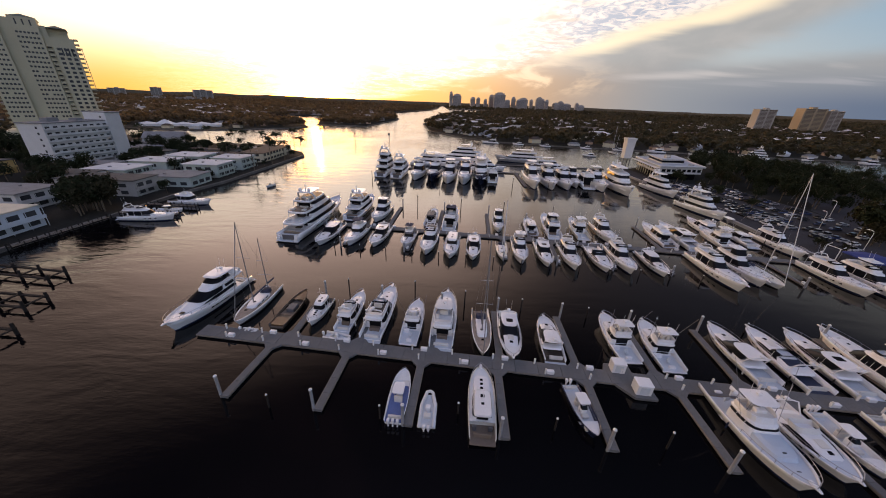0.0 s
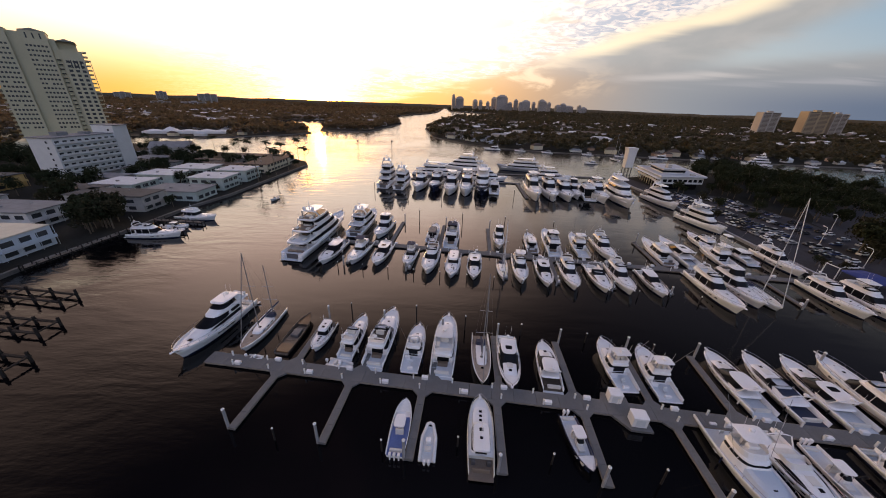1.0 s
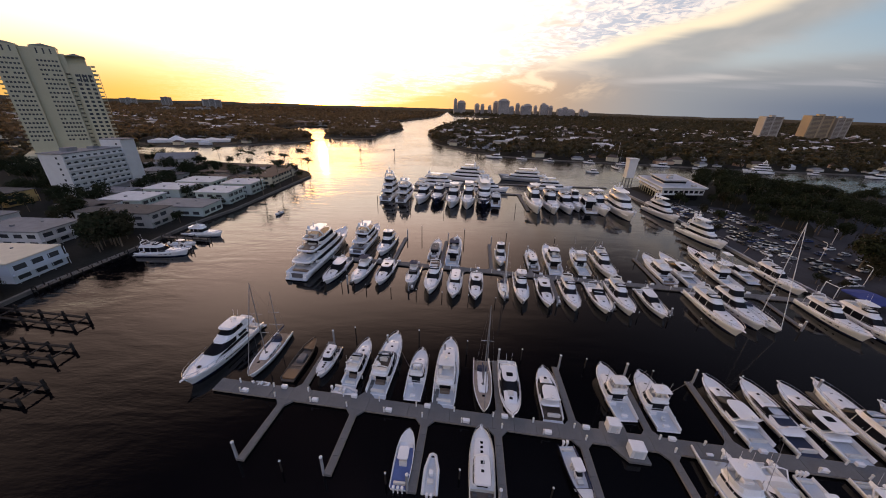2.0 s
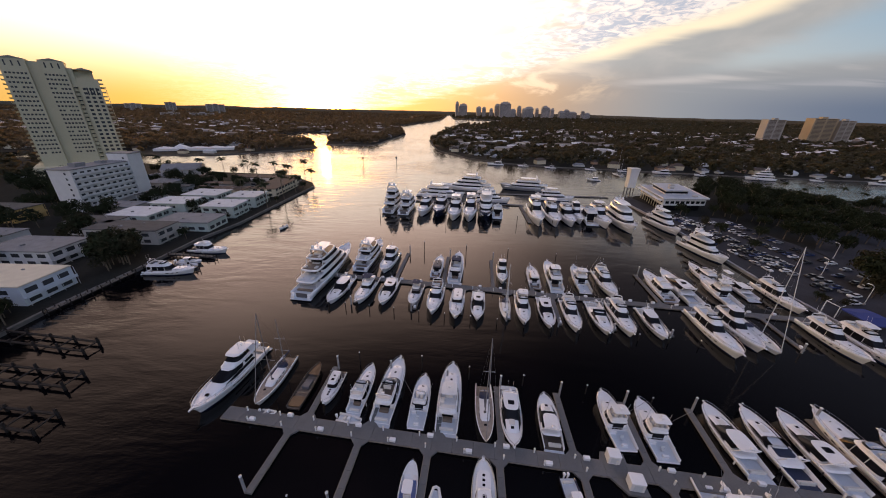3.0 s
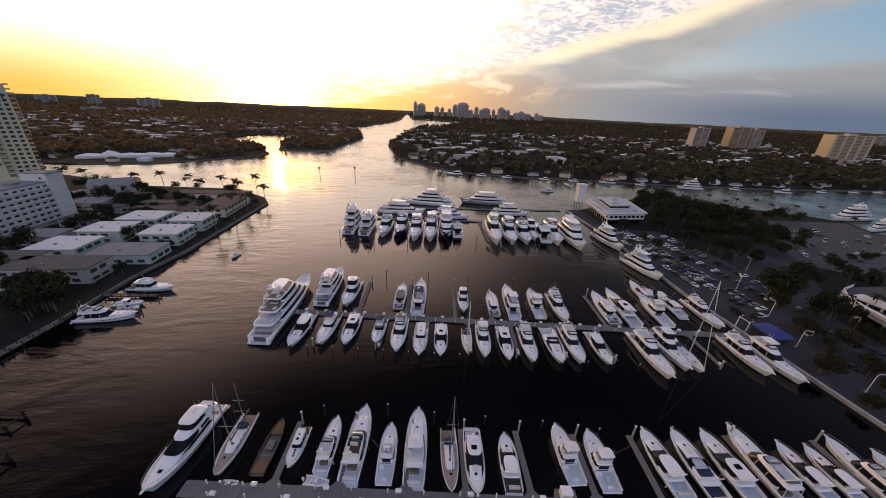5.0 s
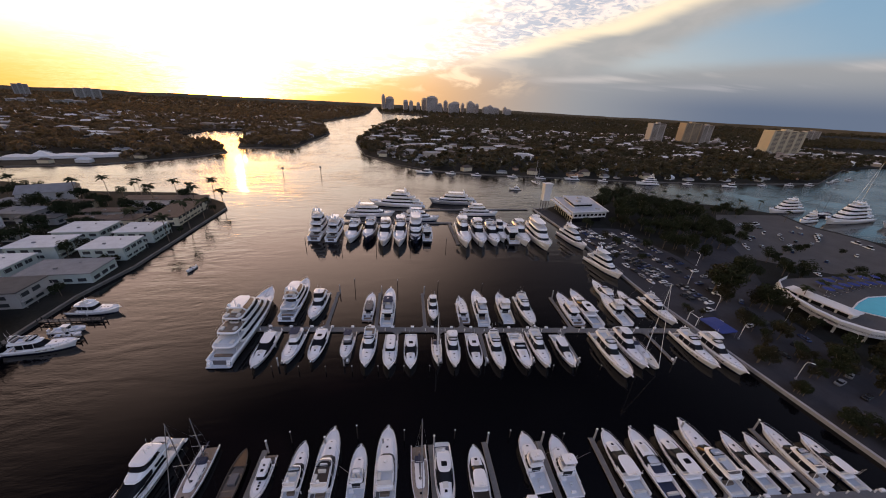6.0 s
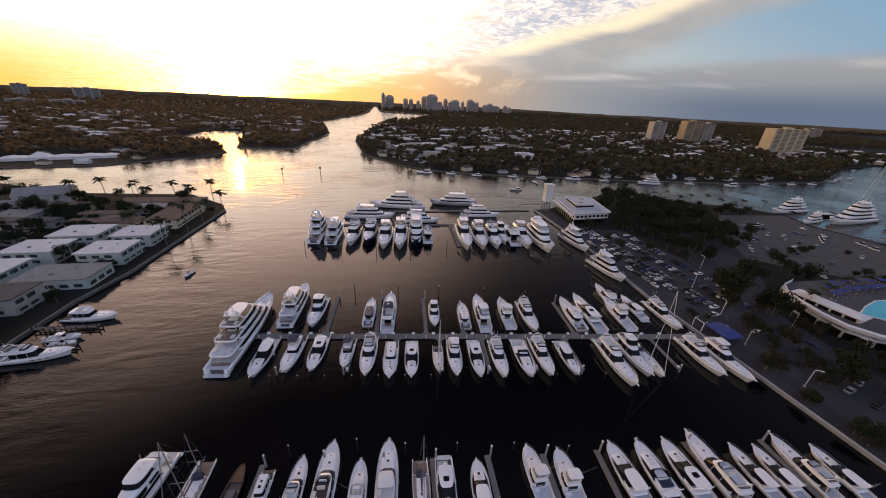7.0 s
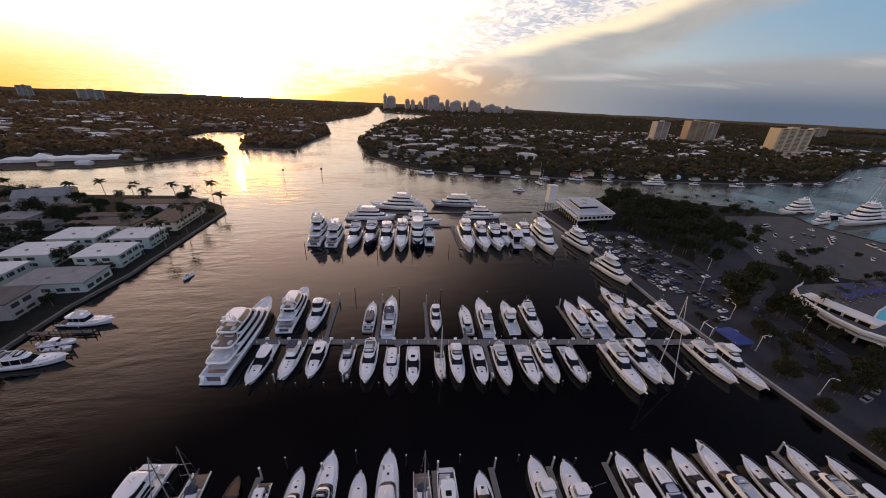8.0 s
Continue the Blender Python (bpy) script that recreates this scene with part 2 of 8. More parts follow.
def woods_material(name, dark, mid_tone, brown_tone, glow):
    """Foliage that shifts from tree to tree between dark green, olive and brown."""
    w = mat(name, (0.05, 0.062, 0.03), 0.85, vary=0.45, scale=0.3, spec=0.12)
    n, l = w.node_tree.nodes, w.node_tree.links
    co, ns, rp = n.new("ShaderNodeTexCoord"), n.new("ShaderNodeTexNoise"), n.new("ShaderNodeValToRGB")
    ns.inputs["Scale"].default_value, ns.inputs["Detail"].default_value = 0.07, 3
    l.new(co.outputs["Object"], ns.inputs["Vector"])
    l.new(ns.outputs["Fac"], rp.inputs["Fac"])
    rp.color_ramp.elements[0].position, rp.color_ramp.elements[0].color = 0.36, (*dark, 1)
    rp.color_ramp.elements[1].position, rp.color_ramp.elements[1].color = 0.66, (*brown_tone, 1)
    mid = rp.color_ramp.elements.new(0.52)
    mid.color = (*mid_tone, 1)
    sc = next(q for q in n if q.bl_idname == "ShaderNodeVectorMath" and q.operation == "SCALE")
    l.new(rp.outputs["Color"], sc.inputs[0])
    # thin leaves let the low sun through
    tr, ad = n.new("ShaderNodeBsdfTranslucent"), n.new("ShaderNodeAddShader")
    tr.inputs["Color"].default_value = (*glow, 1)
    l.new(n["Principled BSDF"].outputs[0], ad.inputs[0])
    l.new(tr.outputs[0], ad.inputs[1])
    l.new(ad.outputs[0], n["Material Output"].inputs["Surface"])
    return w


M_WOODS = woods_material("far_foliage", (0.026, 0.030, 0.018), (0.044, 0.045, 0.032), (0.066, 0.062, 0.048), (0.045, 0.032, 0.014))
# the west woods' sunset haze is put into this lighter, browner foliage colour
M_WOODSHAZE = woods_material("hazy_foliage", (0.042, 0.036, 0.020), (0.078, 0.060, 0.038), (0.105, 0.084, 0.062), (0.080, 0.054, 0.026))
M_WALLCAP = mat("old_seawall", (0.16, 0.15, 0.14), 0.9, vary=0.3, spec=0.1)
# horizon haze is put into this colour, lighter and browner than the woods
M_FAR = mat("far_land", (0.16, 0.135, 0.10), 0.95, vary=0.3, scale=0.02, spec=0.12)
M_BARK = mat("bark", (0.16, 0.13, 0.10), 0.9, vary=0.3, spec=0.12)
M_BEIGE = mat("beige_render", (0.55, 0.50, 0.34), 0.85, vary=0.08, scale=0.3)
M_ROOFGREEN = mat("green_metal_roof", (0.26, 0.26, 0.21), 0.6)
M_ROOFGREY = mat("roof_grey", (0.22, 0.225, 0.235), 0.85, vary=0.2, spec=0.12)
M_ROOFWHITE = mat("roof_white", (0.56, 0.58, 0.60), 0.8, vary=0.14, spec=0.12)
M_ROOFPALE = mat("roof_pale_grey", (0.46, 0.48, 0.51), 0.8, vary=0.14, spec=0.12)
M_ROOFCREAM = mat("roof_cream", (0.62, 0.56, 0.44), 0.8, vary=0.12)
M_ROOFDARK = mat("roof_dark", (0.10, 0.10, 0.10), 0.9, vary=0.25, spec=0.12)
M_ROOFBROWN = mat("roof_brown_tile", (0.105, 0.082, 0.07), 0.85, vary=0.25, spec=0.12)
M_MINT = mat("pale_green_wall", (0.44, 0.51, 0.48), 0.85, vary=0.1)
M_PALEWALL = mat("pale_blue_wall", (0.58, 0.64, 0.70), 0.85, vary=0.08)
M_GREYWALL = mat("grey_wall", (0.42, 0.41, 0.39), 0.85, vary=0.12)
M_YELLOW = mat("yellow_wall", (0.58, 0.40, 0.16), 0.85, vary=0.12)
M_PEACH = mat("peach_wall", (0.55, 0.38, 0.28), 0.85, vary=0.12)
M_CREAMWALL = mat("cream_wall", (0.62, 0.56, 0.42), 0.85, vary=0.1)
M_CONDO = mat("condo_cream", (0.48, 0.42, 0.30), 0.85, vary=0.08, scale=0.2)
M_CONDOTAN = mat("condo_tan", (0.36, 0.29, 0.20), 0.85, vary=0.1, scale=0.2)
M_CONDOGREY = mat("condo_grey", (0.36, 0.34, 0.32), 0.85, vary=0.1, scale=0.2)
# the balcony bays' shade as a colour, for the slab cores
M_CONDODARK = mat("condo_shade", (0.16, 0.14, 0.12), 0.8, vary=0.2)
M_CITY = mat("city_concrete", (0.42, 0.38, 0.36), 0.8, vary=0.15, scale=0.1)
M_CITYGLASS = mat("city_glazing", (0.16, 0.15, 0.15), 0.4, vary=0.1, spec=0.2)
M_PAVING = mat("pale_paving", (0.088, 0.085, 0.085), 0.9, vary=0.2, scale=0.3, spec=0.12)
M_POOL = mat("pool_water", (0.03, 0.42, 0.52), 0.08, vary=0.08)
M_CARWHITE = mat("car_white", (0.7, 0.7, 0.7), 0.25, vary=0.03, coat=0.6)
M_CARSILVER = mat("car_silver", (0.35, 0.36, 0.38), 0.3, metal=0.5, vary=0.03, coat=0.6)
M_CARBLACK = mat("car_black", (0.02, 0.02, 0.022), 0.25, vary=0.03, coat=0.6)
M_CARBLUE = mat("car_blue", (0.03, 0.05, 0.12), 0.25, vary=0.03, coat=0.6)
M_CARRED = mat("car_red", (0.16, 0.02, 0.02), 0.25, vary=0.03, coat=0.6)
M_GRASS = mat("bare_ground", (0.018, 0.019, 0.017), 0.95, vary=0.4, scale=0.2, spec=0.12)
M_STUCCO = mat("stucco_white", (0.62, 0.63, 0.63), 0.85, vary=0.08)
M_ASPHALT = mat("asphalt", (0.044, 0.044, 0.050), 0.9, vary=0.2, bump=0.3, spec=0.12)


def water_material():
    m = bpy.data.materials.new("harbour_water")
    m.use_nodes = True
    n, l = m.node_tree.nodes, m.node_tree.links
    p = n["Principled BSDF"]
    p.inputs["Base Color"].default_value = (0.002, 0.002, 0.003, 1)
    p.inputs["Roughness"].default_value = 0.06
    p.inputs["IOR"].default_value = 1.33
    co = n.new("ShaderNodeTexCoord")
    mp = n.new("ShaderNodeMapping")
    mp.inputs["Rotation"].default_value = (0, 0, radians(20))
    mp.inputs["Scale"].default_value = (0.35, 1.0, 1.0)
    l.new(co.outputs["Object"], mp.inputs["Vector"])
    a, c = n.new("ShaderNodeTexNoise"), n.new("ShaderNodeTexNoise")
    a.inputs["Scale"].default_value, a.inputs["Detail"].default_value = 0.28, 4
    c.inputs["Scale"].default_value, c.inputs["Detail"].default_value = 1.6, 2
    l.new(mp.outputs[0], a.inputs["Vector"])
    l.new(mp.outputs[0], c.inputs["Vector"])
    s = n.new("ShaderNodeMath")
    s.operation = "MULTIPLY_ADD"
    s.inputs[1].default_value = 0.25
    l.new(c.outputs["Fac"], s.inputs[0])
    l.new(a.outputs["Fac"], s.inputs[2])
    # slow swell from passing boats
    swell, s2 = n.new("ShaderNodeTexNoise"), n.new("ShaderNodeMath")
    swell.inputs["Scale"].default_value, swell.inputs["Detail"].default_value = 0.11, 2
    swell.inputs["Distortion"].default_value = 0.8
    l.new(mp.outputs[0], swell.inputs["Vector"])
    s2.operation = "MULTIPLY_ADD"
    s2.inputs[1].default_value = 1.8
    l.new(swell.outputs["Fac"], s2.inputs[0])
    l.new(s.outputs[0], s2.inputs[2])
    s = s2
    # ripples: slight in the sheltered basins, stronger out in the open river, the windy east basin and in wind patches
    sep, reach = n.new("ShaderNodeSeparateXYZ"), n.new("ShaderNodeMapRange")
    l.new(co.outputs["Object"], sep.inputs[0])
    l.new(sep.outputs["Y"], reach.inputs["Value"])
    reach.inputs["From Min"].default_value, reach.inputs["From Max"].default_value = 150, 340
    reach.inputs["To Min"].default_value, reach.inputs["To Max"].default_value = 0.14, 1.2
    river, most = n.new("ShaderNodeMapRange"), n.new("ShaderNodeMath")
    l.new(sep.outputs["X"], river.inputs["Value"])
    river.inputs["From Min"].default_value, river.inputs["From Max"].default_value = -95, -40
    river.inputs["To Min"].default_value, river.inputs["To Max"].default_value = 0.7, 0.1
    most.operation = "MAXIMUM"
    l.new(reach.outputs[0], most.inputs[0])
    l.new(river.outputs[0], most.inputs[1])
    east, more = n.new("ShaderNodeMapRange"), n.new("ShaderNodeMath")
    l.new(sep.outputs["X"], east.inputs["Value"])
    east.inputs["From Min"].default_value, east.inputs["From Max"].default_value = 190, 330
    east.inputs["To Min"].default_value, east.inputs["To Max"].default_value = 0.1, 2.2
    more.operation = "MAXIMUM"
    l.new(most.outputs[0], more.inputs[0])
    l.new(east.outputs[0], more.inputs[1])
    gloss = n.new("ShaderNodeMapRange")
    l.new(sep.outputs["Y"], gloss.inputs["Value"])
    gloss.inputs["From Min"].default_value, gloss.inputs["From Max"].default_value = 180, 330
    gloss.inputs["To Min"].default_value, gloss.inputs["To Max"].default_value = 0.06, 0.16
    l.new(gloss.outputs[0], p.inputs["Roughness"])
    patch, pr, mu = n.new("ShaderNodeTexNoise"), n.new("ShaderNodeMapRange"), n.new("ShaderNodeMath")
    patch.inputs["Scale"].default_value, patch.inputs["Detail"].default_value = 0.018, 4
    l.new(co.outputs["Object"], patch.inputs["Vector"])
    l.new(patch.outputs["Fac"], pr.inputs["Value"])
    pr.inputs["From Min"].default_value, pr.inputs["From Max"].default_value = 0.36, 0.66
    pr.inputs["To Min"].default_value, pr.inputs["To Max"].default_value = 0.12, 1.3
    mu.operation = "MULTIPLY"
    l.new(more.outputs[0], mu.inputs[0])
    l.new(pr.outputs[0], mu.inputs[1])
    b = n.new("ShaderNodeBump")
    b.inputs["Distance"].default_value = 0.30
    l.new(mu.outputs[0], b.inputs["Strength"])
    l.new(s.outputs[0], b.inputs["Height"])
    l.new(b.outputs[0], p.inputs["Normal"])
    return m


M_WATER = water_material()


def rooftop_material():
    """Far roofs and walls, each in its own muted shade."""
    w = mat("far_rooftops", (0.3, 0.3, 0.3), 0.9, vary=0.2, spec=0.1)
    n, l = w.node_tree.nodes, w.node_tree.links
    g, rp = n.new("ShaderNodeNewGeometry"), n.new("ShaderNodeValToRGB")
    l.new(g.outputs["Random Per Island"], rp.inputs["Fac"])
    rp.color_ramp.interpolation = "CONSTANT"
    rp.color_ramp.elements[0].color = (0.16, 0.13, 0.11, 1)
    rp.color_ramp.elements[1].position, rp.color_ramp.elements[1].color = 0.80, (0.72, 0.70, 0.66, 1)
    for q, c in ((0.3, (0.26, 0.21, 0.17, 1)), (0.5, (0.38, 0.36, 0.34, 1)), (0.7, (0.52, 0.45, 0.37, 1))):
        rp.color_ramp.elements.new(q).color = c
    sc = next(q for q in n if q.bl_idname == "ShaderNodeVectorMath" and q.operation == "SCALE")
    l.new(rp.outputs["Color"], sc.inputs[0])
    return w


M_FARROOF = rooftop_material()


# ---- mesh tools ----
def mesh_of(name, verts, faces, material, smooth=False):
    me = bpy.data.meshes.new(name)
    me.from_pydata([tuple(v) for v in verts], [], faces)
    me.materials.append(material)
    if smooth:
        me.polygons.foreach_set("use_smooth", [True] * len(me.polygons))
    me.update()
    return me


def part(name, geo, material, parent=None, label="", smooth=False):
    """One mesh object from (verts, faces), under a thing or a part."""
    ob = new(name, mesh_of(name, geo[0], geo[1], material, smooth))
    if parent is not None:
        ob.parent = parent
    if label:
        tagged(ob, label)
    return ob


def thing(name, m, label, category, group="", kind=""):
    ob = new(name)
    ob.matrix_basis = m
    ob.empty_display_size = 0.5
    return tagged(ob, label, category, group, kind)


def join(*geos):
    v, f = [], []
    for gv, gf in geos:
        k = len(v)
        v += list(gv)
        f += [tuple(i + k for i in q) for q in gf]
    return v, f


def box(x0, x1, y0, y1, z0, z1, chamfer=0.0):
    c = min(chamfer, (x1 - x0) / 3, (y1 - y0) / 3, (z1 - z0) / 2)
    if c <= 0:
        v = [(x, y, z) for z in (z0, z1) for x, y in ((x0, y0), (x1, y0), (x1, y1), (x0, y1))]
        return v, [(3, 2, 1, 0), (4, 5, 6, 7), (0, 1, 5, 4), (1, 2, 6, 5), (2, 3, 7, 6), (3, 0, 4, 7)]
    rings = []
    for z, i in ((z0, 0), (z1 - c, 0), (z1, c)):
        rings.append([(x0 + i, y0 + i + c), (x0 + i + c, y0 + i), (x1 - i - c, y0 + i), (x1 - i, y0 + i + c),
                      (x1 - i, y1 - i - c), (x1 - i - c, y1 - i), (x0 + i + c, y1 - i), (x0 + i, y1 - i - c)])
        rings[-1] = [(x, y, z) for x, y in rings[-1]]
    return loft(rings)


def loft(rings, cap0=True, cap1=True, closed=True):
    n = len(rings[0])
    v = [p for r in rings for p in r]
    f = []
    for i in range(len(rings) - 1):
        for j in range(n if closed else n - 1):
            k = (j + 1) % n
            f.append((i * n + j, i * n + k, (i + 1) * n + k, (i + 1) * n + j))
    if cap0:
        f.append(tuple(range(n - 1, -1, -1)))
    if cap1:
        f.append(tuple(range((len(rings) - 1) * n, len(rings) * n)))
    return v, f


def house(layers, ef=0.8, eb=0.35, n=20, cap0=True, cap1=True):
    """Rounded deckhouse: layers of (z, x back, x front, half width); ef and eb round its front and back."""
    rings = []
    for z, xb, xf, w in layers:
        xc = xb + (xf - xb) * 0.35
        r = []
        for k in range(n):
            a = 2 * math.pi * (k + 0.5) / n
            c, s = math.cos(a), math.sin(a)
            e = ef if c > 0 else eb
            r.append((xc + (xf - xc if c > 0 else xc - xb) * math.copysign(abs(c) ** e, c), w * math.copysign(abs(s) ** (e * 0.6 if c > 0 else e), s), z))
        rings.append(r)
    return loft(rings, cap0, cap1)


def tube(points, r, n=5):
    """A round bar along a line of points."""
    rings = []
    pts = [Vector(p) for p in points]
    for i, p in enumerate(pts):
        d = (pts[min(i + 1, len(pts) - 1)] - pts[max(i - 1, 0)]).normalized()
        u = d.orthogonal().normalized() if abs(d.z) > 0.9 else d.cross(Vector((0, 0, 1))).normalized()
        w = d.cross(u)
        rings.append([tuple(p + r * (math.cos(2 * math.pi * k / n) * u + math.sin(2 * math.pi * k / n) * w)) for k in range(n)])
    return loft(rings)


def pole(x, y, z0, z1, r, r1=None, n=8):
    r1 = r if r1 is None else r1
    return loft([[(x + q * math.cos(2 * math.pi * k / n), y + q * math.sin(2 * math.pi * k / n), z) for k in range(n)] for z, q in ((z0, r), (z1, r1))])


def slab(poly, z0, z1):
    """An upright prism over a plan outline, counter-clockwise."""
    return loft([[(x, y, z0) for x, y in poly], [(x, y, z1) for x, y in poly]])

# ---- water and land ----
S = 4950
water = part("water", ([(-S, -S, 0), (S, -S, 0), (S, S, 0), (-S, S, 0)], [(0, 1, 2, 3)]), M_WATER)
tagged(water, "dark calm harbour water reflecting the sunset sky", "water", kind="structure")
LANDS = {}


def land(name, poly, label, z=1.1, material=None):
    area = sum(a[0] * b[1] - b[0] * a[1] for a, b in zip(poly, poly[1:] + poly[:1]))
    poly = poly if area > 0 else poly[::-1]
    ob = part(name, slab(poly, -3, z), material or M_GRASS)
    LANDS[name] = poly
    return tagged(ob, label, "ground", kind="structure")


def seawall(points, label="pale concrete seawall cap", w=0.7, z=1.25, material=None):
    for (x0, y0), (x1, y1) in zip(points, points[1:]):
        L, h = math.hypot(x1 - x0, y1 - y0), math.degrees(math.atan2(y1 - y0, x1 - x0))
        ob = part("seawall", join(box(-w / 2, L + w / 2, -w / 2, w / 2, z - 0.3, z, 0.04), box(0, L, -w / 2 + 0.1, w / 2 - 0.1, -2, z - 0.29)), material or M_PILE)
        ob.matrix_basis = pose(x0, y0, 0, 0, 0, h)
        tagged(ob, label, "seawall", kind="structure")


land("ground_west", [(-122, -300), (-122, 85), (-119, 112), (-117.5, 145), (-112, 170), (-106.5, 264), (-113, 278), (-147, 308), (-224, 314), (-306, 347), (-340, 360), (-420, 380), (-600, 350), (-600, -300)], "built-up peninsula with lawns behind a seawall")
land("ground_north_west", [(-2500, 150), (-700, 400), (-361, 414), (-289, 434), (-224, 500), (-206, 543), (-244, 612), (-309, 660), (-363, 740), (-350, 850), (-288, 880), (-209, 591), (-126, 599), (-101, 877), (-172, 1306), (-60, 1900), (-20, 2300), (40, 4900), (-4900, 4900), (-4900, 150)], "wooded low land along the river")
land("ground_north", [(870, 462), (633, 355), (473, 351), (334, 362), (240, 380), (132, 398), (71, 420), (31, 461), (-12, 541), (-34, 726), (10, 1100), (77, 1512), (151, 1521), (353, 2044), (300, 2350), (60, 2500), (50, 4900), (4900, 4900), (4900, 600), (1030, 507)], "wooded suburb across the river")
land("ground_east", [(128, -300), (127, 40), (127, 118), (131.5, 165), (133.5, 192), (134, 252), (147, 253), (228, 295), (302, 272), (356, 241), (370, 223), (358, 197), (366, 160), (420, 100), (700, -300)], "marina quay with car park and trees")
seawall([(-122, -40), (-122, 85), (-119, 112), (-117.5, 145), (-112, 170), (-106.5, 264)], "pale concrete seawall cap along the river bank", 1.0, 1.25, M_WALLCAP)
seawall([(127.3, -40), (127.3, 118), (131.8, 165), (133.8, 192), (134.3, 252), (147, 252.6)], "pale concrete quay edge along the marina", 1.0)
seawall([(-361, 414), (-289, 434), (-224, 500), (-206, 543), (-244, 612)], "low seawall along the wooded shore", 0.7, 1.25, M_WALLCAP)
seawall([(-209, 591), (-126, 599), (-101, 877)], "low seawall round the island", 0.7, 1.25, M_WALLCAP)
seawall([(-34, 726), (-12, 541), (31, 461), (71, 420), (132, 398), (240, 380), (334, 362), (473, 351), (633, 355), (870, 462)], "low seawall along the far bank", 0.7, 1.25, M_WALLCAP)
rng = random.Random(11)
ridge_v, ridge_f = [], []
for k in range(361):
    a = math.radians(k)
    r, hgt = 4850, 44 + 10 * noise.noise((math.cos(a) * 14, math.sin(a) * 14, 3)) + rng.random() * 3
    ridge_v += [(r * math.cos(a), r * math.sin(a), -2), (r * math.cos(a), r * math.sin(a), hgt), ((r + 60) * math.cos(a), (r + 60) * math.sin(a), -2)]
    if k:
        j = 3 * k
        ridge_f += [(j - 3, j, j + 1, j - 2), (j - 2, j + 1, j + 2, j - 1)]
tagged(part("backdrop", (ridge_v, ridge_f), M_FAR), "far flat wooded land at the horizon", "backdrop", kind="structure")

# ---- boats: shared pieces ----
fine = [True]          # small fittings are left off the boats far out


def hull_shape(L, B, zs, zb, full=2.4, start=0.40):
    """Half width, x, sheer height and stem rake along the hull, from transom (0) to bow (1)."""
    def at(s):
        k = max(0.0, (s - start) / (1 - start))
        w = B / 2 * (0.90 + 0.10 * min(1.0, s / 0.35)) * (1 - k ** (full + 0.35)) ** 0.64
        x = -L / 2 + L * s
        z = zs + (zb - zs) * s ** 1.7
        return max(w, 0.03), x, z, 0.075 * L * k ** 3
    return at


def flare(s):
    """Waterline width as a share of the deck's, narrowing under the bow."""
    return 0.86 - 0.10 * s - 0.34 * max(0.0, (s - 0.45) / 0.55) ** 2


def add_hull(t, L, B, zs, zb, material=None, full=2.7, stripe=None, cockpit=0.28, deck_mat=None, sole_mat=None, sole=None):
    """Hull shell with bulwark, waterline stripe, foredeck and sunken cockpit."""
    material, deck_mat, sole_mat = material or M_WHITE, deck_mat or M_NONSKID, sole_mat or M_TEAKGREY
    at = hull_shape(L, B, zs, zb, full)
    N, lip = 18, max(0.06, 0.012 * L)
    rings, stripe_r, deck_r, sole_r = [], [], [], []
    sole = sole if sole is not None else max(0.35, zs - 0.055 * L)
    for i in range(N + 1):
        s = (i / N) ** 0.9
        w, x, z, rk = at(s)
        lower = flare(s)
        wi = max(w - lip, 0.01)
        zd = (zs + (zb - zs) * s ** 1.7) - lip * 1.2
        half = [(x - rk * 1.5, 0.0, -0.5), (x - rk, w * lower * 0.9, -0.1), (x - rk * 0.9, w * lower, 0.14), (x - rk * 0.45, w * (lower + 0.09), 0.14 + (z - 0.14) * 0.55),
                (x, w, z), (x, wi, z + lip * 0.3), (x, wi, zd if s > cockpit else sole)]
        rings.append(half + [(a, -b, c) for a, b, c in half[::-1]])
        o = 0.015
        stripe_r.append([(x - rk * 0.92 + (o if i == N else 0), w * lower * 0.97 + o, 0.0), (x - rk * 0.9, w * lower + o, 0.15), (x - rk * 0.85, w * (lower + 0.02) + o, 0.16 + 0.012 * L)])
        if s > cockpit - 0.04:
            deck_r.append([(x, wi * q, zd + 0.006 + 0.03 * B * (1 - q * q)) for q in (1, 0.6, 0.2, -0.2, -0.6, -1)])
        if s < cockpit + 0.05:
            sole_r.append([(x, wi, sole + 0.006), (x, 0, sole + 0.01), (x, -wi, sole + 0.006)])
    v, f = loft(rings, True, False, closed=False)
    part("hull", (v, f), material, t, smooth=True)
    sv, sf = loft(stripe_r, False, False, closed=False)
    m = len(sv)
    sv2 = [(a, -b, c) for a, b, c in sv]
    part("waterline_stripe", (sv + sv2, sf + [tuple(i + m for i in q[::-1]) for q in sf]), stripe or M_NAVY, t)
    part("foredeck", loft(deck_r, False, False, closed=False), deck_mat, t)
    if len(sole_r) > 1:
        part("cockpit_sole", loft(sole_r, False, False, closed=False), sole_mat, t)
    return at, sole


def add_platform(t, L, B, depth=None, material=None):
    d = depth or 0.055 * L
    part("swim_platform", house([(0.32, -L / 2 - d, -L / 2 + 0.02, B * 0.43), (0.42, -L / 2 - d, -L / 2 + 0.02, B * 0.43)], 0.2, 0.3, 12), material or M_WHITE, t)


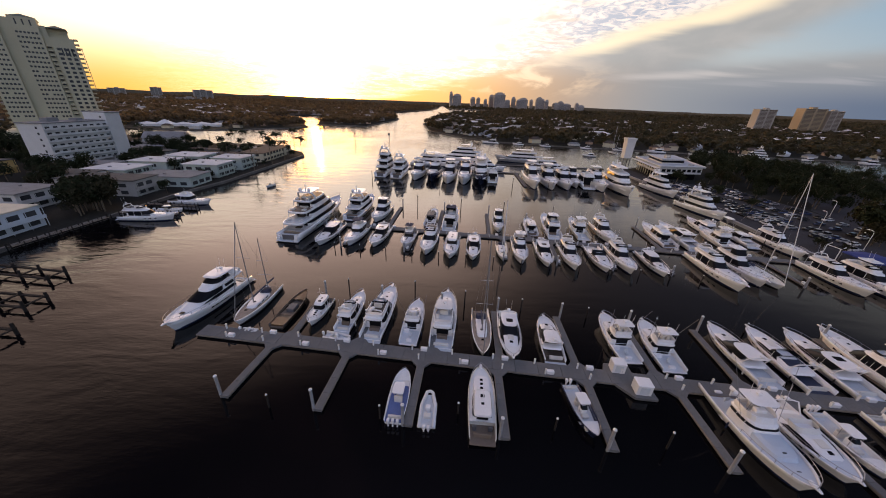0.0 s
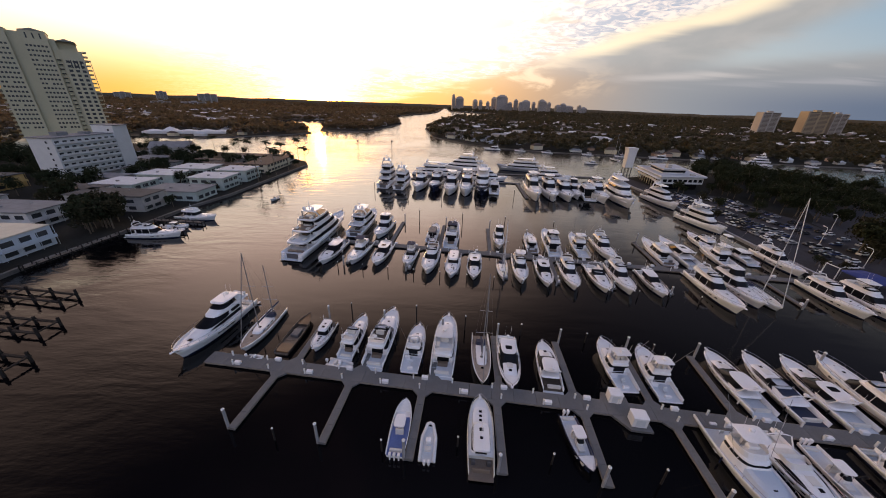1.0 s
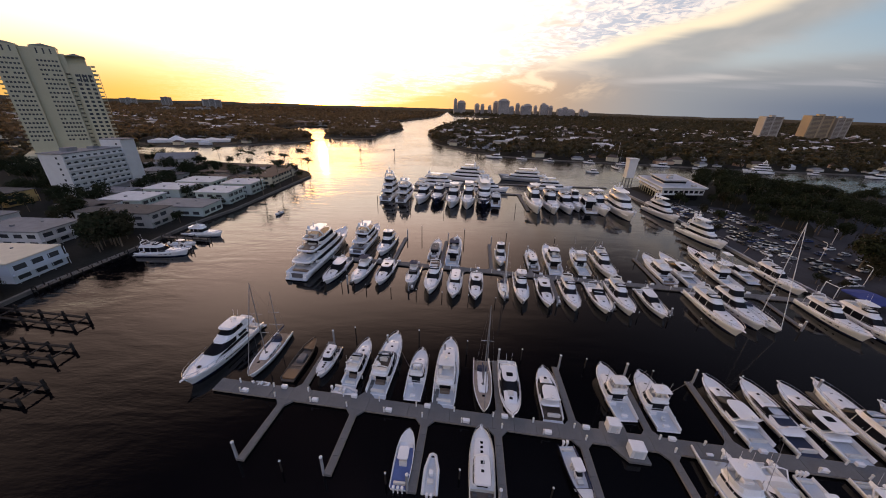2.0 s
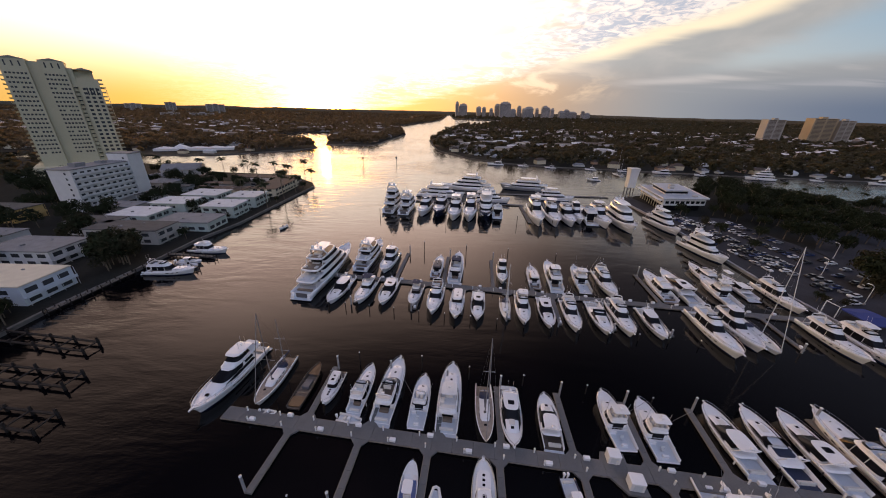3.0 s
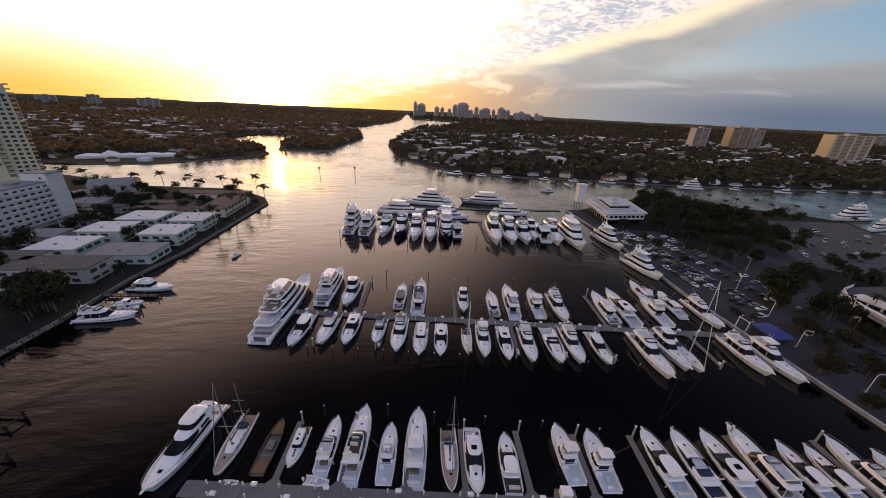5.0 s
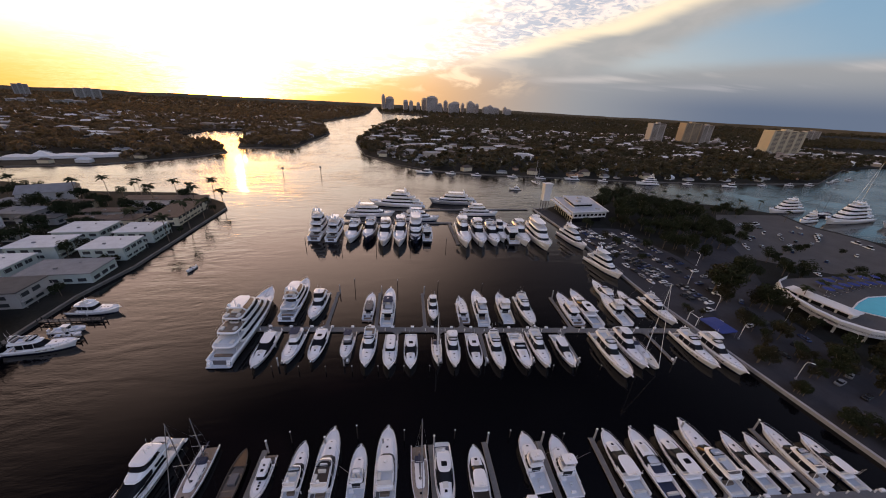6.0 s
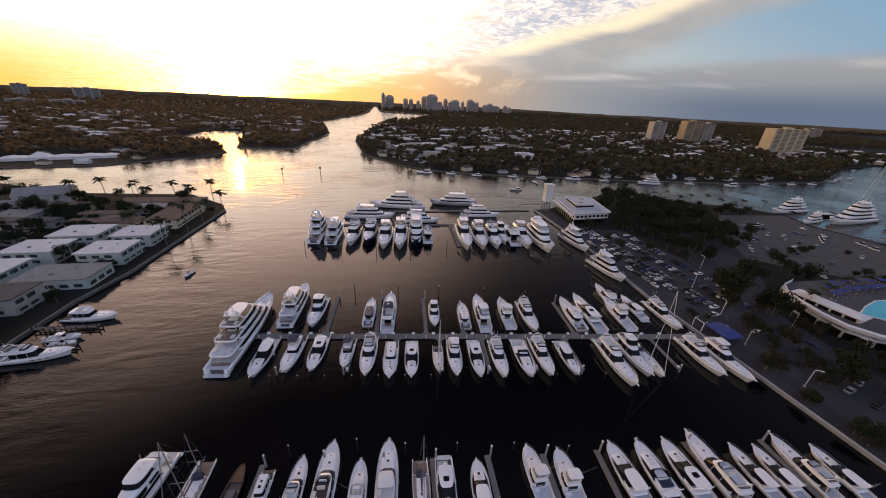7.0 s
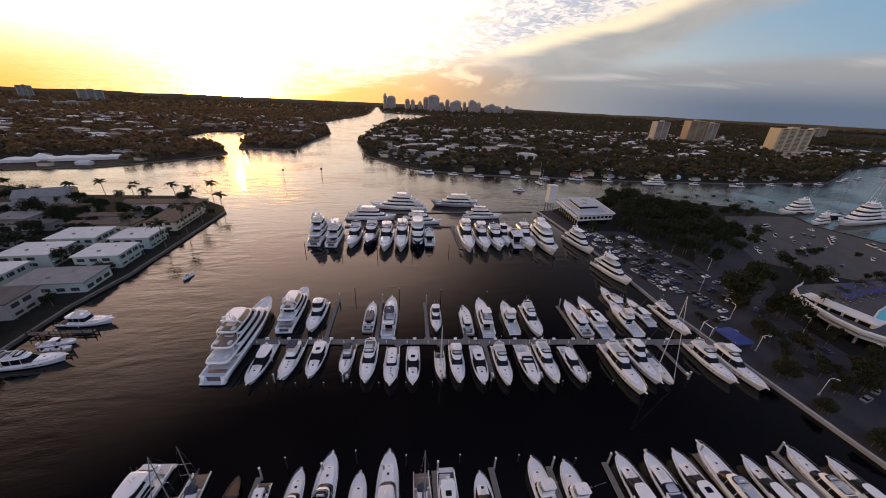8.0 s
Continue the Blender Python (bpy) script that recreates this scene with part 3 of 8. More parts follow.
def add_rail(t, at, s0, s1, h=0.6, inset=0.1, r=0.042):
    """Bow rail with stanchions, both sides meeting at the stem."""
    side = [at(s0 + (s1 - s0) * k / 10) for k in range(11)]
    top = [(x, max(w - inset, 0.02), z + h) for w, x, z, _ in side]
    geo = [tube(top + [(x, -y, z) for x, y, z in top[::-1]], r, 4)]
    for k in range(0, 11, 2):
        w, x, z, _ = side[k]
        for q in (1, -1):
            geo.append(tube([(x, q * max(w - inset, 0.02), z), (x, q * max(w - inset, 0.02), z + h)], r * 0.9, 4))
    part("bow_rail", join(*geo), M_STEEL, t)


def add_pulpit(t, L, zb):
    part("anchor_pulpit", house([(zb - 0.02, L / 2 - 0.06 * L, L / 2 + 0.035 * L, 0.16 + 0.006 * L), (zb + 0.09, L / 2 - 0.06 * L, L / 2 + 0.03 * L, 0.14 + 0.006 * L)], 0.9, 0.3, 10), M_WHITE, t)


def add_hatch(t, x, y, z, a, b, material=None, name="deck_hatch"):
    if not fine[0]:
        return
    part(name, house([(z, x - a / 2, x + a / 2, b / 2), (z + 0.06, x - a / 2 + 0.02, x + a / 2 - 0.02, b / 2 - 0.02)], 0.25, 0.25, 12), material or M_GLASS, t)


def add_seat(t, x0, x1, y0, y1, z, h=0.42, back=0.0, material=None, name="seat"):
    g = [box(x0, x1, y0, y1, z, z + h, 0.07)]
    if back:
        g.append(box(x0, x0 + 0.22, y0, y1, z + h - 0.02, z + h + back, 0.06))
    part(name, join(*g), material or M_CUSHION, t)


def add_radar(t, x, z, w=0.0, big=True):
    """Radar dome on a short stalk, with a scanner bar and whips."""
    dome = part("radar_dome", loft([[(x + r * math.cos(a * math.pi / 4), r * math.sin(a * math.pi / 4), z + q) for a in range(8)] for q, r in ((0, 0.1), (0.25, 0.12), (0.28, 0.34), (0.5, 0.34), (0.6, 0.16))]), M_WHITE, t)
    g = [tube([(x - 0.4, q * (0.5 + w), z - 0.1), (x - 0.7, q * (0.55 + w), z + 2.3)], 0.018, 4) for q in (1, -1)]
    part("antenna", join(*g), M_WHITE, dome)


def add_portholes(t, at, L, zs, n=3, s0=0.5, ds=0.09):
    for k in range(n if fine[0] else 0):
        w, x, z, rk = at(s0 + ds * k)
        lower = flare(s0 + ds * k)
        for q in (1, -1):
            y = q * (w * (lower + 0.09) + 0.02)
            part("porthole", box(x - rk * 0.5 - 0.034 * L, x - rk * 0.5 + 0.034 * L, min(y, y - q * 0.12), max(y, y - q * 0.12), z * 0.52, z * 0.52 + 0.014 * L + 0.06, 0.03), M_GLASS, t)


def add_fenders(t, at, rnd):
    if not fine[0]:
        return
    for s in (0.15, 0.4):
        w, x, z, _ = at(s + rnd.random() * 0.08)
        for q in (1, -1):
            if rnd.random() < 0.35:
                part("fender", loft([[(x + r * math.cos(a * 1.047), q * (w + 0.16) + r * math.sin(a * 1.047), h) for a in range(6)] for h, r in ((0.2, 0.05), (0.3, 0.13), (z - 0.25, 0.13), (z - 0.1, 0.05))]), rnd.choice((M_WHITE, M_NAVY, M_BLACK)), t)


def add_cabin(t, z, h, xb, xf, w, rake, back=0.0, over=0.0, glass=(0.38, 0.82), ef=0.8, roof=None, body=None, mullions=3, eb=0.3):
    """Deckhouse: body, window band with mullions, roof. Returns the roof's height and front."""
    g0, g1 = z + h * glass[0], z + h * glass[1]
    def fx(q):
        return xf - rake * q
    part("cabin", house([(z, xb, fx(0), w), (g0, xb + back * glass[0], fx(glass[0]), w * 0.985)], ef, eb), body or M_WHITE, t)
    band = part("window_band", house([(g0, xb + back * glass[0] + 0.03, fx(glass[0]) - 0.02, w * 0.975), (g1, xb + back * glass[1] + 0.03, fx(glass[1]), w * 0.86)], ef, eb, cap0=False, cap1=False), M_GLASS, t)
    part("roof", house([(g1 - 0.02, xb + back - over, fx(glass[1]) + 0.06, w * 0.88), (g1 + (z + h - g1) * 0.4, xb + back - over - 0.05, fx(0.9) + 0.06, w * 0.885), (z + h, xb + back - over + 0.05, fx(1) - 0.25, w * 0.80)], ef, eb), roof or M_WHITE, t)
    for k in range(min(mullions, 2) if fine[0] else 0):
        x0 = xb + 0.12 + (fx(0.5) - xb) * (0.3, 0.62)[k]
        for sgn in (1, -1):
            ya, yb = sgn * w * 0.975, sgn * w * 0.85
            part("mullion", tube([(x0, ya + sgn * 0.015, g0 - 0.02), (x0 - 0.12, yb + sgn * 0.03, g1 + 0.02)], 0.05, 4), body or M_WHITE, band)
    part("aft_door", box(xb + back * 0.4 - 0.07, xb + 0.25, -w * 0.55, w * 0.55, z + 0.12 * h, g1 - 0.05), M_GLASS, t)
    return z + h, fx(1)


def boat_thing(name, x, y, h, label, group="moored boats"):
    t = thing(name, pose(x, y, 0, 0, 0, h), label, "boat", group)
    t.scale = (1.0, 1.09, 1.04)
    return t


# ---- boats: kinds ----
def flybridge(x, y, h, L, label, B=None, top="open", hull=None, seed=0, canvas=None, name="flybridge_yacht", tower=False, fly_floor=None):
    """Motor yacht with a flybridge over the saloon."""
    rnd = random.Random(seed + int(x * 7 + y * 13))
    B = B or L * (0.33 - 0.0042 * L)
    t = boat_thing(name, x, y, h, label)
    zs, zb = 0.055 * L + 0.55, 0.075 * L + 1.1
    at, sole = add_hull(t, L, B, zs, zb, hull, cockpit=0.2)
    add_platform(t, L, B, material=M_TEAKGREY)
    add_rail(t, at, 0.5, 1.0, 0.65)
    add_pulpit(t, L, zb)
    zd = zs + 0.02
    hs = 0.085 * L + 0.85
    # raised trunk on the foredeck
    part("trunk_cabin", house([(zd - 0.1, 0.02 * L, 0.36 * L, B * 0.33), (zd + 0.035 * L + 0.12, 0.02 * L, 0.33 * L, B * 0.29), (zd + 0.038 * L + 0.2, 0.05 * L, 0.28 * L, B * 0.2)], 0.8, 0.3), M_WHITE, t)
    for k in range(2):
        add_hatch(t, (0.20 + 0.09 * k) * L, 0, zd + 0.038 * L + (0.17, 0.10)[k], 0.5, 0.5)
    ztop, xf = add_cabin(t, sole, hs + zs - sole, -0.30 * L, 0.25 * L, B * 0.42, 0.25 * L, over=0.09 * L, glass=(0.42, 0.86), mullions=4)
    for q in (1, -1):
        part("roof_post", tube([(-0.385 * L, q * B * 0.36, zs), (-0.375 * L, q * B * 0.36, ztop - 0.1)], 0.06, 5), M_WHITE, t)
    # flybridge: coaming, screen, seats, console
    fb, ff, fw = -0.36 * L, xf - 0.01 * L, B * 0.345
    part("flybridge_coaming", join(house([(ztop - 0.05, fb, ff, fw), (ztop + 0.55, fb, ff - 0.25, fw * 1.0)], 0.75, 0.3, cap0=False, cap1=False),
                                   house([(ztop + 0.55, fb, ff - 0.25, fw), (ztop + 0.56, fb + 0.12, ff - 0.37, fw - 0.12), (ztop + 0.05, fb + 0.14, ff - 0.3, fw - 0.12)], 0.75, 0.3, cap0=False)), M_WHITE, t)
    part("flybridge_floor", house([(ztop + 0.02, fb + 0.1, ff - 0.3, fw - 0.1), (ztop + 0.055, fb + 0.1, ff - 0.3, fw - 0.1)], 0.75, 0.3), fly_floor or M_GREYDECK, t)
    part("windscreen", house([(ztop + 0.54, ff - 0.11 * L, ff - 0.28, fw * 0.94), (ztop + 0.86, ff - 0.11 * L, ff - 0.6, fw * 0.86)], 0.8, 0.15, cap0=False, cap1=False), M_GLASS, t)
    pad = rnd.choice((M_CUSHION, M_TEAK, M_GREYDARK, M_CUSHION))
    add_seat(t, fb + 0.25, fb + 1.1, -fw + 0.25, fw - 0.25, ztop + 0.05, material=pad)
    add_seat(t, fb + 1.2, fb + 0.16 * L, fw - 0.85, fw - 0.2, ztop + 0.05, material=pad)
    add_seat(t, ff - 0.17 * L, ff - 0.17 * L + 0.6, -0.75, 0.75, ztop + 0.05, 0.55, 0.45)
    part("helm_console", house([(ztop + 0.05, ff - 0.095 * L, ff - 0.04 * L - 0.3, 0.8), (ztop + 0.85, ff - 0.09 * L, ff - 0.06 * L - 0.3, 0.7)], 0.4, 0.3, 12), M_WHITE, t)
    za = ztop + 1.0
    if top in ("hard", "canvas"):
        m = M_WHITE if top == "hard" else (canvas or M_CANVAS)
        za = ztop + 2.05
        part("hardtop" if top == "hard" else "bimini", house([(za, -0.24 * L, ff - 0.05 * L, fw * 0.93), (za + 0.1, -0.25 * L, ff - 0.045 * L, fw * 0.95), (za + 0.17, -0.23 * L, ff - 0.07 * L, fw * 0.8)], 0.6, 0.35), m, t)
        for q in (1, -1):
            for xx in (-0.22 * L, ff - 0.09 * L):
                part("top_post", tube([(xx, q * fw * 0.92, ztop + 0.5), (xx + 0.1, q * fw * 0.86, za + 0.05)], 0.04, 5), M_STEEL, t)
        add_radar(t, -0.15 * L, za + 0.17)
        if rnd.random() < 0.6:
            part("enclosure", house([(ztop + 0.5, -0.14 * L, ff - 0.22, fw * 0.95), (za + 0.02, -0.14 * L, ff - 0.06 * L, fw * 0.90)], 0.75, 0.3, cap0=False, cap1=False), M_GLASS, t)
    else:
        arch = [(-0.30 * L, fw * 0.98, ztop + 0.4), (-0.335 * L, fw * 0.9, ztop + 1.25), (-0.34 * L, fw * 0.55, ztop + 1.45), (-0.34 * L, -fw * 0.55, ztop + 1.45), (-0.335 * L, -fw * 0.9, ztop + 1.25), (-0.30 * L, -fw * 0.98, ztop + 0.4)]
        part("radar_arch", tube(arch, 0.11, 6), M_WHITE, t)
        add_radar(t, -0.34 * L, ztop + 1.5)
    if tower:
        for q in (1, -1):
            for xx in (-0.2 * L, 0.0):
                part("tower_leg", tube([(xx, q * fw * 0.8, za), (-0.1 * L + (xx + 0.1 * L) * 0.4, q * fw * 0.4, za + 3.6)], 0.04, 4), M_STEEL, t)
        part("tower_platform", house([(za + 3.6, -0.15 * L, -0.05 * L, fw * 0.5), (za + 3.75, -0.15 * L, -0.05 * L, fw * 0.5)], 0.5, 0.3), M_WHITE, t)
    add_seat(t, -0.36 * L, -0.31 * L, -B * 0.2, B * 0.2, sole, 0.7, name="cockpit_table", material=M_TEAK)
    add_seat(t, -0.47 * L, -0.44 * L, -B * 0.28, B * 0.28, sole, 0.45, 0.0)
    add_portholes(t, at, L, zs, 3)
    add_fenders(t, at, rnd)
    return t


def pilothouse_yacht(x, y, h, L, label, B):
    """Sleek motor yacht: long foredeck, raked black windscreen, swept side windows, flybridge under a hardtop."""
    t = boat_thing("motor_yacht", x, y, h, label)
    zs, zb = 0.055 * L + 0.7, 0.072 * L + 1.2
    at, sole = add_hull(t, L, B, zs, zb, cockpit=0.17, deck_mat=M_WHITE)
    add_platform(t, L, B, material=M_TEAKGREY)
    add_rail(t, at, 0.55, 1.0, 0.7)
    add_pulpit(t, L, zb)
    z = zs
    part("trunk_cabin", house([(z - 0.1, -0.30 * L, 0.37 * L, B * 0.40), (z + 0.55, -0.30 * L, 0.31 * L, B * 0.385), (z + 1.25, -0.30 * L, 0.17 * L, B * 0.36)], 0.8, 0.25), M_WHITE, t)
    add_hatch(t, 0.315 * L, 0, z + 0.60, 0.75, 0.75)
    part("windscreen", house([(z + 1.2, -0.10 * L, 0.185 * L, B * 0.365), (z + 2.15, -0.12 * L, 0.045 * L, B * 0.31)], 0.75, 0.2, cap0=False, cap1=False), M_GLASS, t)
    for q in (1, -1):
        a = [(-0.27 * L, q * B * 0.402, z + 0.55), (0.05 * L, q * B * 0.400, z + 0.55), (0.17 * L, q * B * 0.345, z + 0.80), (0.02 * L, q * B * 0.375, z + 1.12), (-0.24 * L, q * B * 0.378, z + 1.15)]
        d = [(u, v - q * 0.25, w - 0.05) for u, v, w in a]
        part("side_window", (a + d, [(0, 1, 2, 3, 4), (9, 8, 7, 6, 5)] + [(k, 5 + k, 5 + (k + 1) % 5, (k + 1) % 5) for k in range(5)]), M_GLASS, t)
        part("saloon_window", tube([(-0.24 * L, q * B * 0.352, z + 1.75), (-0.13 * L, q * B * 0.352, z + 1.75)], 0.30, 6), M_GLASS, t)
    part("aft_cabin", house([(z + 1.2, -0.30 * L, -0.08 * L, B * 0.36), (z + 2.15, -0.29 * L, -0.10 * L, B * 0.34)], 0.4, 0.25), M_WHITE, t)
    part("aft_door", box(-0.31 * L, -0.295 * L, -B * 0.24, B * 0.24, z - 0.2, z + 1.9), M_GLASS, t)
    roof = part("saloon_roof", house([(z + 2.1, -0.42 * L, 0.055 * L, B * 0.35), (z + 2.35, -0.43 * L, 0.045 * L, B * 0.365), (z + 2.45, -0.42 * L, 0.02 * L, B * 0.34)], 0.75, 0.3), M_WHITE, t)
    part("flybridge_coaming", join(house([(z + 2.4, -0.36 * L, 0.03 * L, B * 0.34), (z + 3.0, -0.37 * L, -0.02 * L, B * 0.335)], 0.75, 0.3, cap0=False, cap1=False), house([(z + 3.0, -0.37 * L, -0.02 * L, B * 0.335), (z + 3.01, -0.36 * L, -0.03 * L, B * 0.31), (z + 2.45, -0.36 * L, -0.02 * L, B * 0.31)], 0.75, 0.3, cap0=False)), M_WHITE, t)
    part("flybridge_screen", house([(z + 2.98, -0.20 * L, -0.03 * L, B * 0.325), (z + 3.65, -0.20 * L, -0.09 * L, B * 0.29)], 0.75, 0.2, cap0=False, cap1=False), M_GLASS, t)
    part("hardtop", house([(z + 4.0, -0.30 * L, -0.06 * L, B * 0.32), (z + 4.14, -0.31 * L, -0.055 * L, B * 0.33), (z + 4.26, -0.29 * L, -0.09 * L, B * 0.28)], 0.65, 0.35), M_WHITE, t)
    for q in (1, -1):
        part("hardtop_wing", (lambda a, b: (a + b, [(0, 1, 2, 3), (7, 6, 5, 4)] + [(k, 4 + k, 4 + (k + 1) % 4, (k + 1) % 4) for k in range(4)]))([(-0.35 * L, q * B * 0.33, z + 2.9), (-0.24 * L, q * B * 0.33, z + 2.9), (-0.22 * L, q * B * 0.30, z + 4.05), (-0.29 * L, q * B * 0.30, z + 4.05)], [(-0.35 * L, q * B * 0.30, z + 2.9), (-0.24 * L, q * B * 0.30, z + 2.9), (-0.22 * L, q * B * 0.27, z + 4.05), (-0.29 * L, q * B * 0.27, z + 4.05)]), M_WHITE, t)
        part("roof_post", tube([(-0.41 * L, q * B * 0.33, zs), (-0.40 * L, q * B * 0.33, z + 2.15)], 0.08, 5), M_WHITE, t)
    add_seat(t, -0.35 * L, -0.30 * L, -B * 0.26, B * 0.26, z + 2.45, 0.45, material=M_TEAK)
    add_seat(t, -0.16 * L, -0.13 * L, -B * 0.18, B * 0.18, z + 2.45, 0.6, 0.4)
    add_radar(t, -0.24 * L, z + 4.26)
    part("radar_mast", join(pole(-0.19 * L, 0, z + 4.2, z + 5.6, 0.1, 0.05), tube([(-0.19 * L, -0.7, z + 5.0), (-0.19 * L, 0.7, z + 5.0)], 0.06, 4)), M_WHITE, t)
    part("tender", house([(z + 2.45, -0.42 * L, -0.37 * L, B * 0.24), (z + 2.95, -0.42 * L, -0.37 * L, B * 0.26)], 0.5, 0.5, 12), M_CANVASW, roof)
    add_seat(t, -0.46 * L, -0.43 * L, -B * 0.28, B * 0.28, sole, 0.45)
    add_portholes(t, at, L, zs, 4, 0.42, 0.055)
    return t


def express(x, y, h, L, label, B=None, hull=None, seed=0, roof="hard", name="express_cruiser", deck=None, inside=None):
    """Low sport cruiser: long foredeck, raked dark windscreen, open aft cockpit."""
    rnd = random.Random(seed + int(x * 7 + y * 13))
    B = B or L * (0.335 - 0.0045 * L)
    t = boat_thing(name, x, y, h, label)
    zs, zb = 0.05 * L + 0.5, 0.06 * L + 0.95
    at, sole = add_hull(t, L, B, zs, zb, hull, full=2.7, cockpit=0.42, deck_mat=deck, sole_mat=inside)
    add_platform(t, L, B, 0.075 * L, M_TEAKGREY)
    add_rail(t, at, 0.45, 1.0, 0.55)
    add_pulpit(t, L, zb)
    zd = zs - 0.02
    hc = 0.035 * L + 0.25
    part("coach_roof", house([(zd - 0.05, -0.30 * L, 0.36 * L, B * 0.44), (zd + hc * 0.25, -0.28 * L, 0.33 * L, B * 0.42), (zd + hc * 0.85, -0.10 * L, 0.25 * L, B * 0.29), (zd + hc, -0.08 * L, 0.18 * L, B * 0.22)], 0.85, 0.25), M_WHITE, t)
    add_hatch(t, 0.235 * L, 0, zd + hc * 0.84, 0.6, 0.6)
    # long dark windows let into the sloping shoulders
    for q in (1, -1):
        a = [(-0.10 * L, q * B * 0.43, zd + hc * 0.27), (0.14 * L, q * B * 0.40, zd + hc * 0.30), (0.27 * L, q * B * 0.275, zd + hc * 0.36), (0.15 * L, q * B * 0.31, zd + hc * 0.76), (-0.05 * L, q * B * 0.33, zd + hc * 0.74)]
        a = [(x0, y0 + q * 0.03, z0 + 0.05) for x0, y0, z0 in a]
        d = [(x0, y0 - q * 0.2, z0 - 0.12) for x0, y0, z0 in a]
        f = [(0, 1, 2, 3, 4), (9, 8, 7, 6, 5)] + [(k, 5 + k, 5 + (k + 1) % 5, (k + 1) % 5) for k in range(5)]
        part("side_window", (a + d, f), M_GLASS, t)
    zw = zd + hc * 0.9
    hw = 0.028 * L + 0.45
    sx = -0.2 if roof == "hard" else -0.06
    part("windscreen", house([(zw - 0.2, sx * L, (0.17 if roof == "hard" else 0.07) * L, B * (0.39 if roof == "hard" else 0.35)), (zw + hw * (1 if roof == "hard" else 0.7), (sx - 0.04) * L, (0.0 if roof == "hard" else 0.015) * L, B * 0.33)], 0.75, 0.1, cap0=False, cap1=False), M_CUSHION if deck else M_GLASS, t)
    if roof != "hard":
        part("helm_floor", house([(zw - 0.3, -0.2 * L, 0.04 * L, B * 0.31), (zw - 0.05, -0.2 * L, 0.03 * L, B * 0.30)], 0.7, 0.3), inside or M_CUSHION, t)
    if roof == "hard":
        top = part("hardtop", house([(zw + hw - 0.02, -0.29 * L, 0.01 * L, B * 0.345), (zw + hw + 0.1, -0.30 * L, 0.015 * L, B * 0.355), (zw + hw + 0.17, -0.27 * L, -0.03 * L, B * 0.29)], 0.7, 0.35), M_WHITE, t)
        if rnd.random() < 0.5:
            part("sunroof", house([(zw + hw + 0.15, -0.15 * L, -0.07 * L, B * 0.15), (zw + hw + 0.2, -0.145 * L, -0.075 * L, B * 0.145)], 0.4, 0.3), M_GLASS, top)
    elif roof == "canvas":
        part("bimini", house([(zw + hw + 0.35, -0.26 * L, -0.02 * L, B * 0.31), (zw + hw + 0.5, -0.25 * L, -0.03 * L, B * 0.27)], 0.6, 0.35), M_CANVASW, t)
    arch = [(-0.22 * L, B * 0.43, zs), (-0.285 * L, B * 0.37, zw + hw + 0.3), (-0.29 * L, B * 0.2, zw + hw + 0.5), (-0.29 * L, -B * 0.2, zw + hw + 0.5), (-0.285 * L, -B * 0.37, zw + hw + 0.3), (-0.22 * L, -B * 0.43, zs)]
    part("radar_arch", tube(arch, 0.1, 6), M_WHITE, t)
    add_radar(t, -0.29 * L, zw + hw + 0.5)
    add_seat(t, -0.2 * L, -0.2 * L + 0.6, -B * 0.3, B * 0.05, sole, 0.6, 0.45)
    part("helm_console", box(-0.12 * L, -0.06 * L, -B * 0.3, B * 0.05, sole, sole + 1.05, 0.1), M_WHITE, t)
    add_seat(t, -0.45 * L, -0.45 * L + 0.7, -B * 0.34, B * 0.2, sole, 0.42, 0.35)
    add_seat(t, -0.42 * L, -0.25 * L, B * 0.22, B * 0.38, sole, 0.42, material=inside)
    part("sun_pad", box(0.1 * L, 0.2 * L, -B * 0.13, B * 0.13, zd + hc * 0.93, zd + hc * 0.93 + 0.12, 0.06), M_CUSHION, t)
    add_portholes(t, at, L, zs, 3, 0.52, 0.1)
    add_fenders(t, at, rnd)
    return t


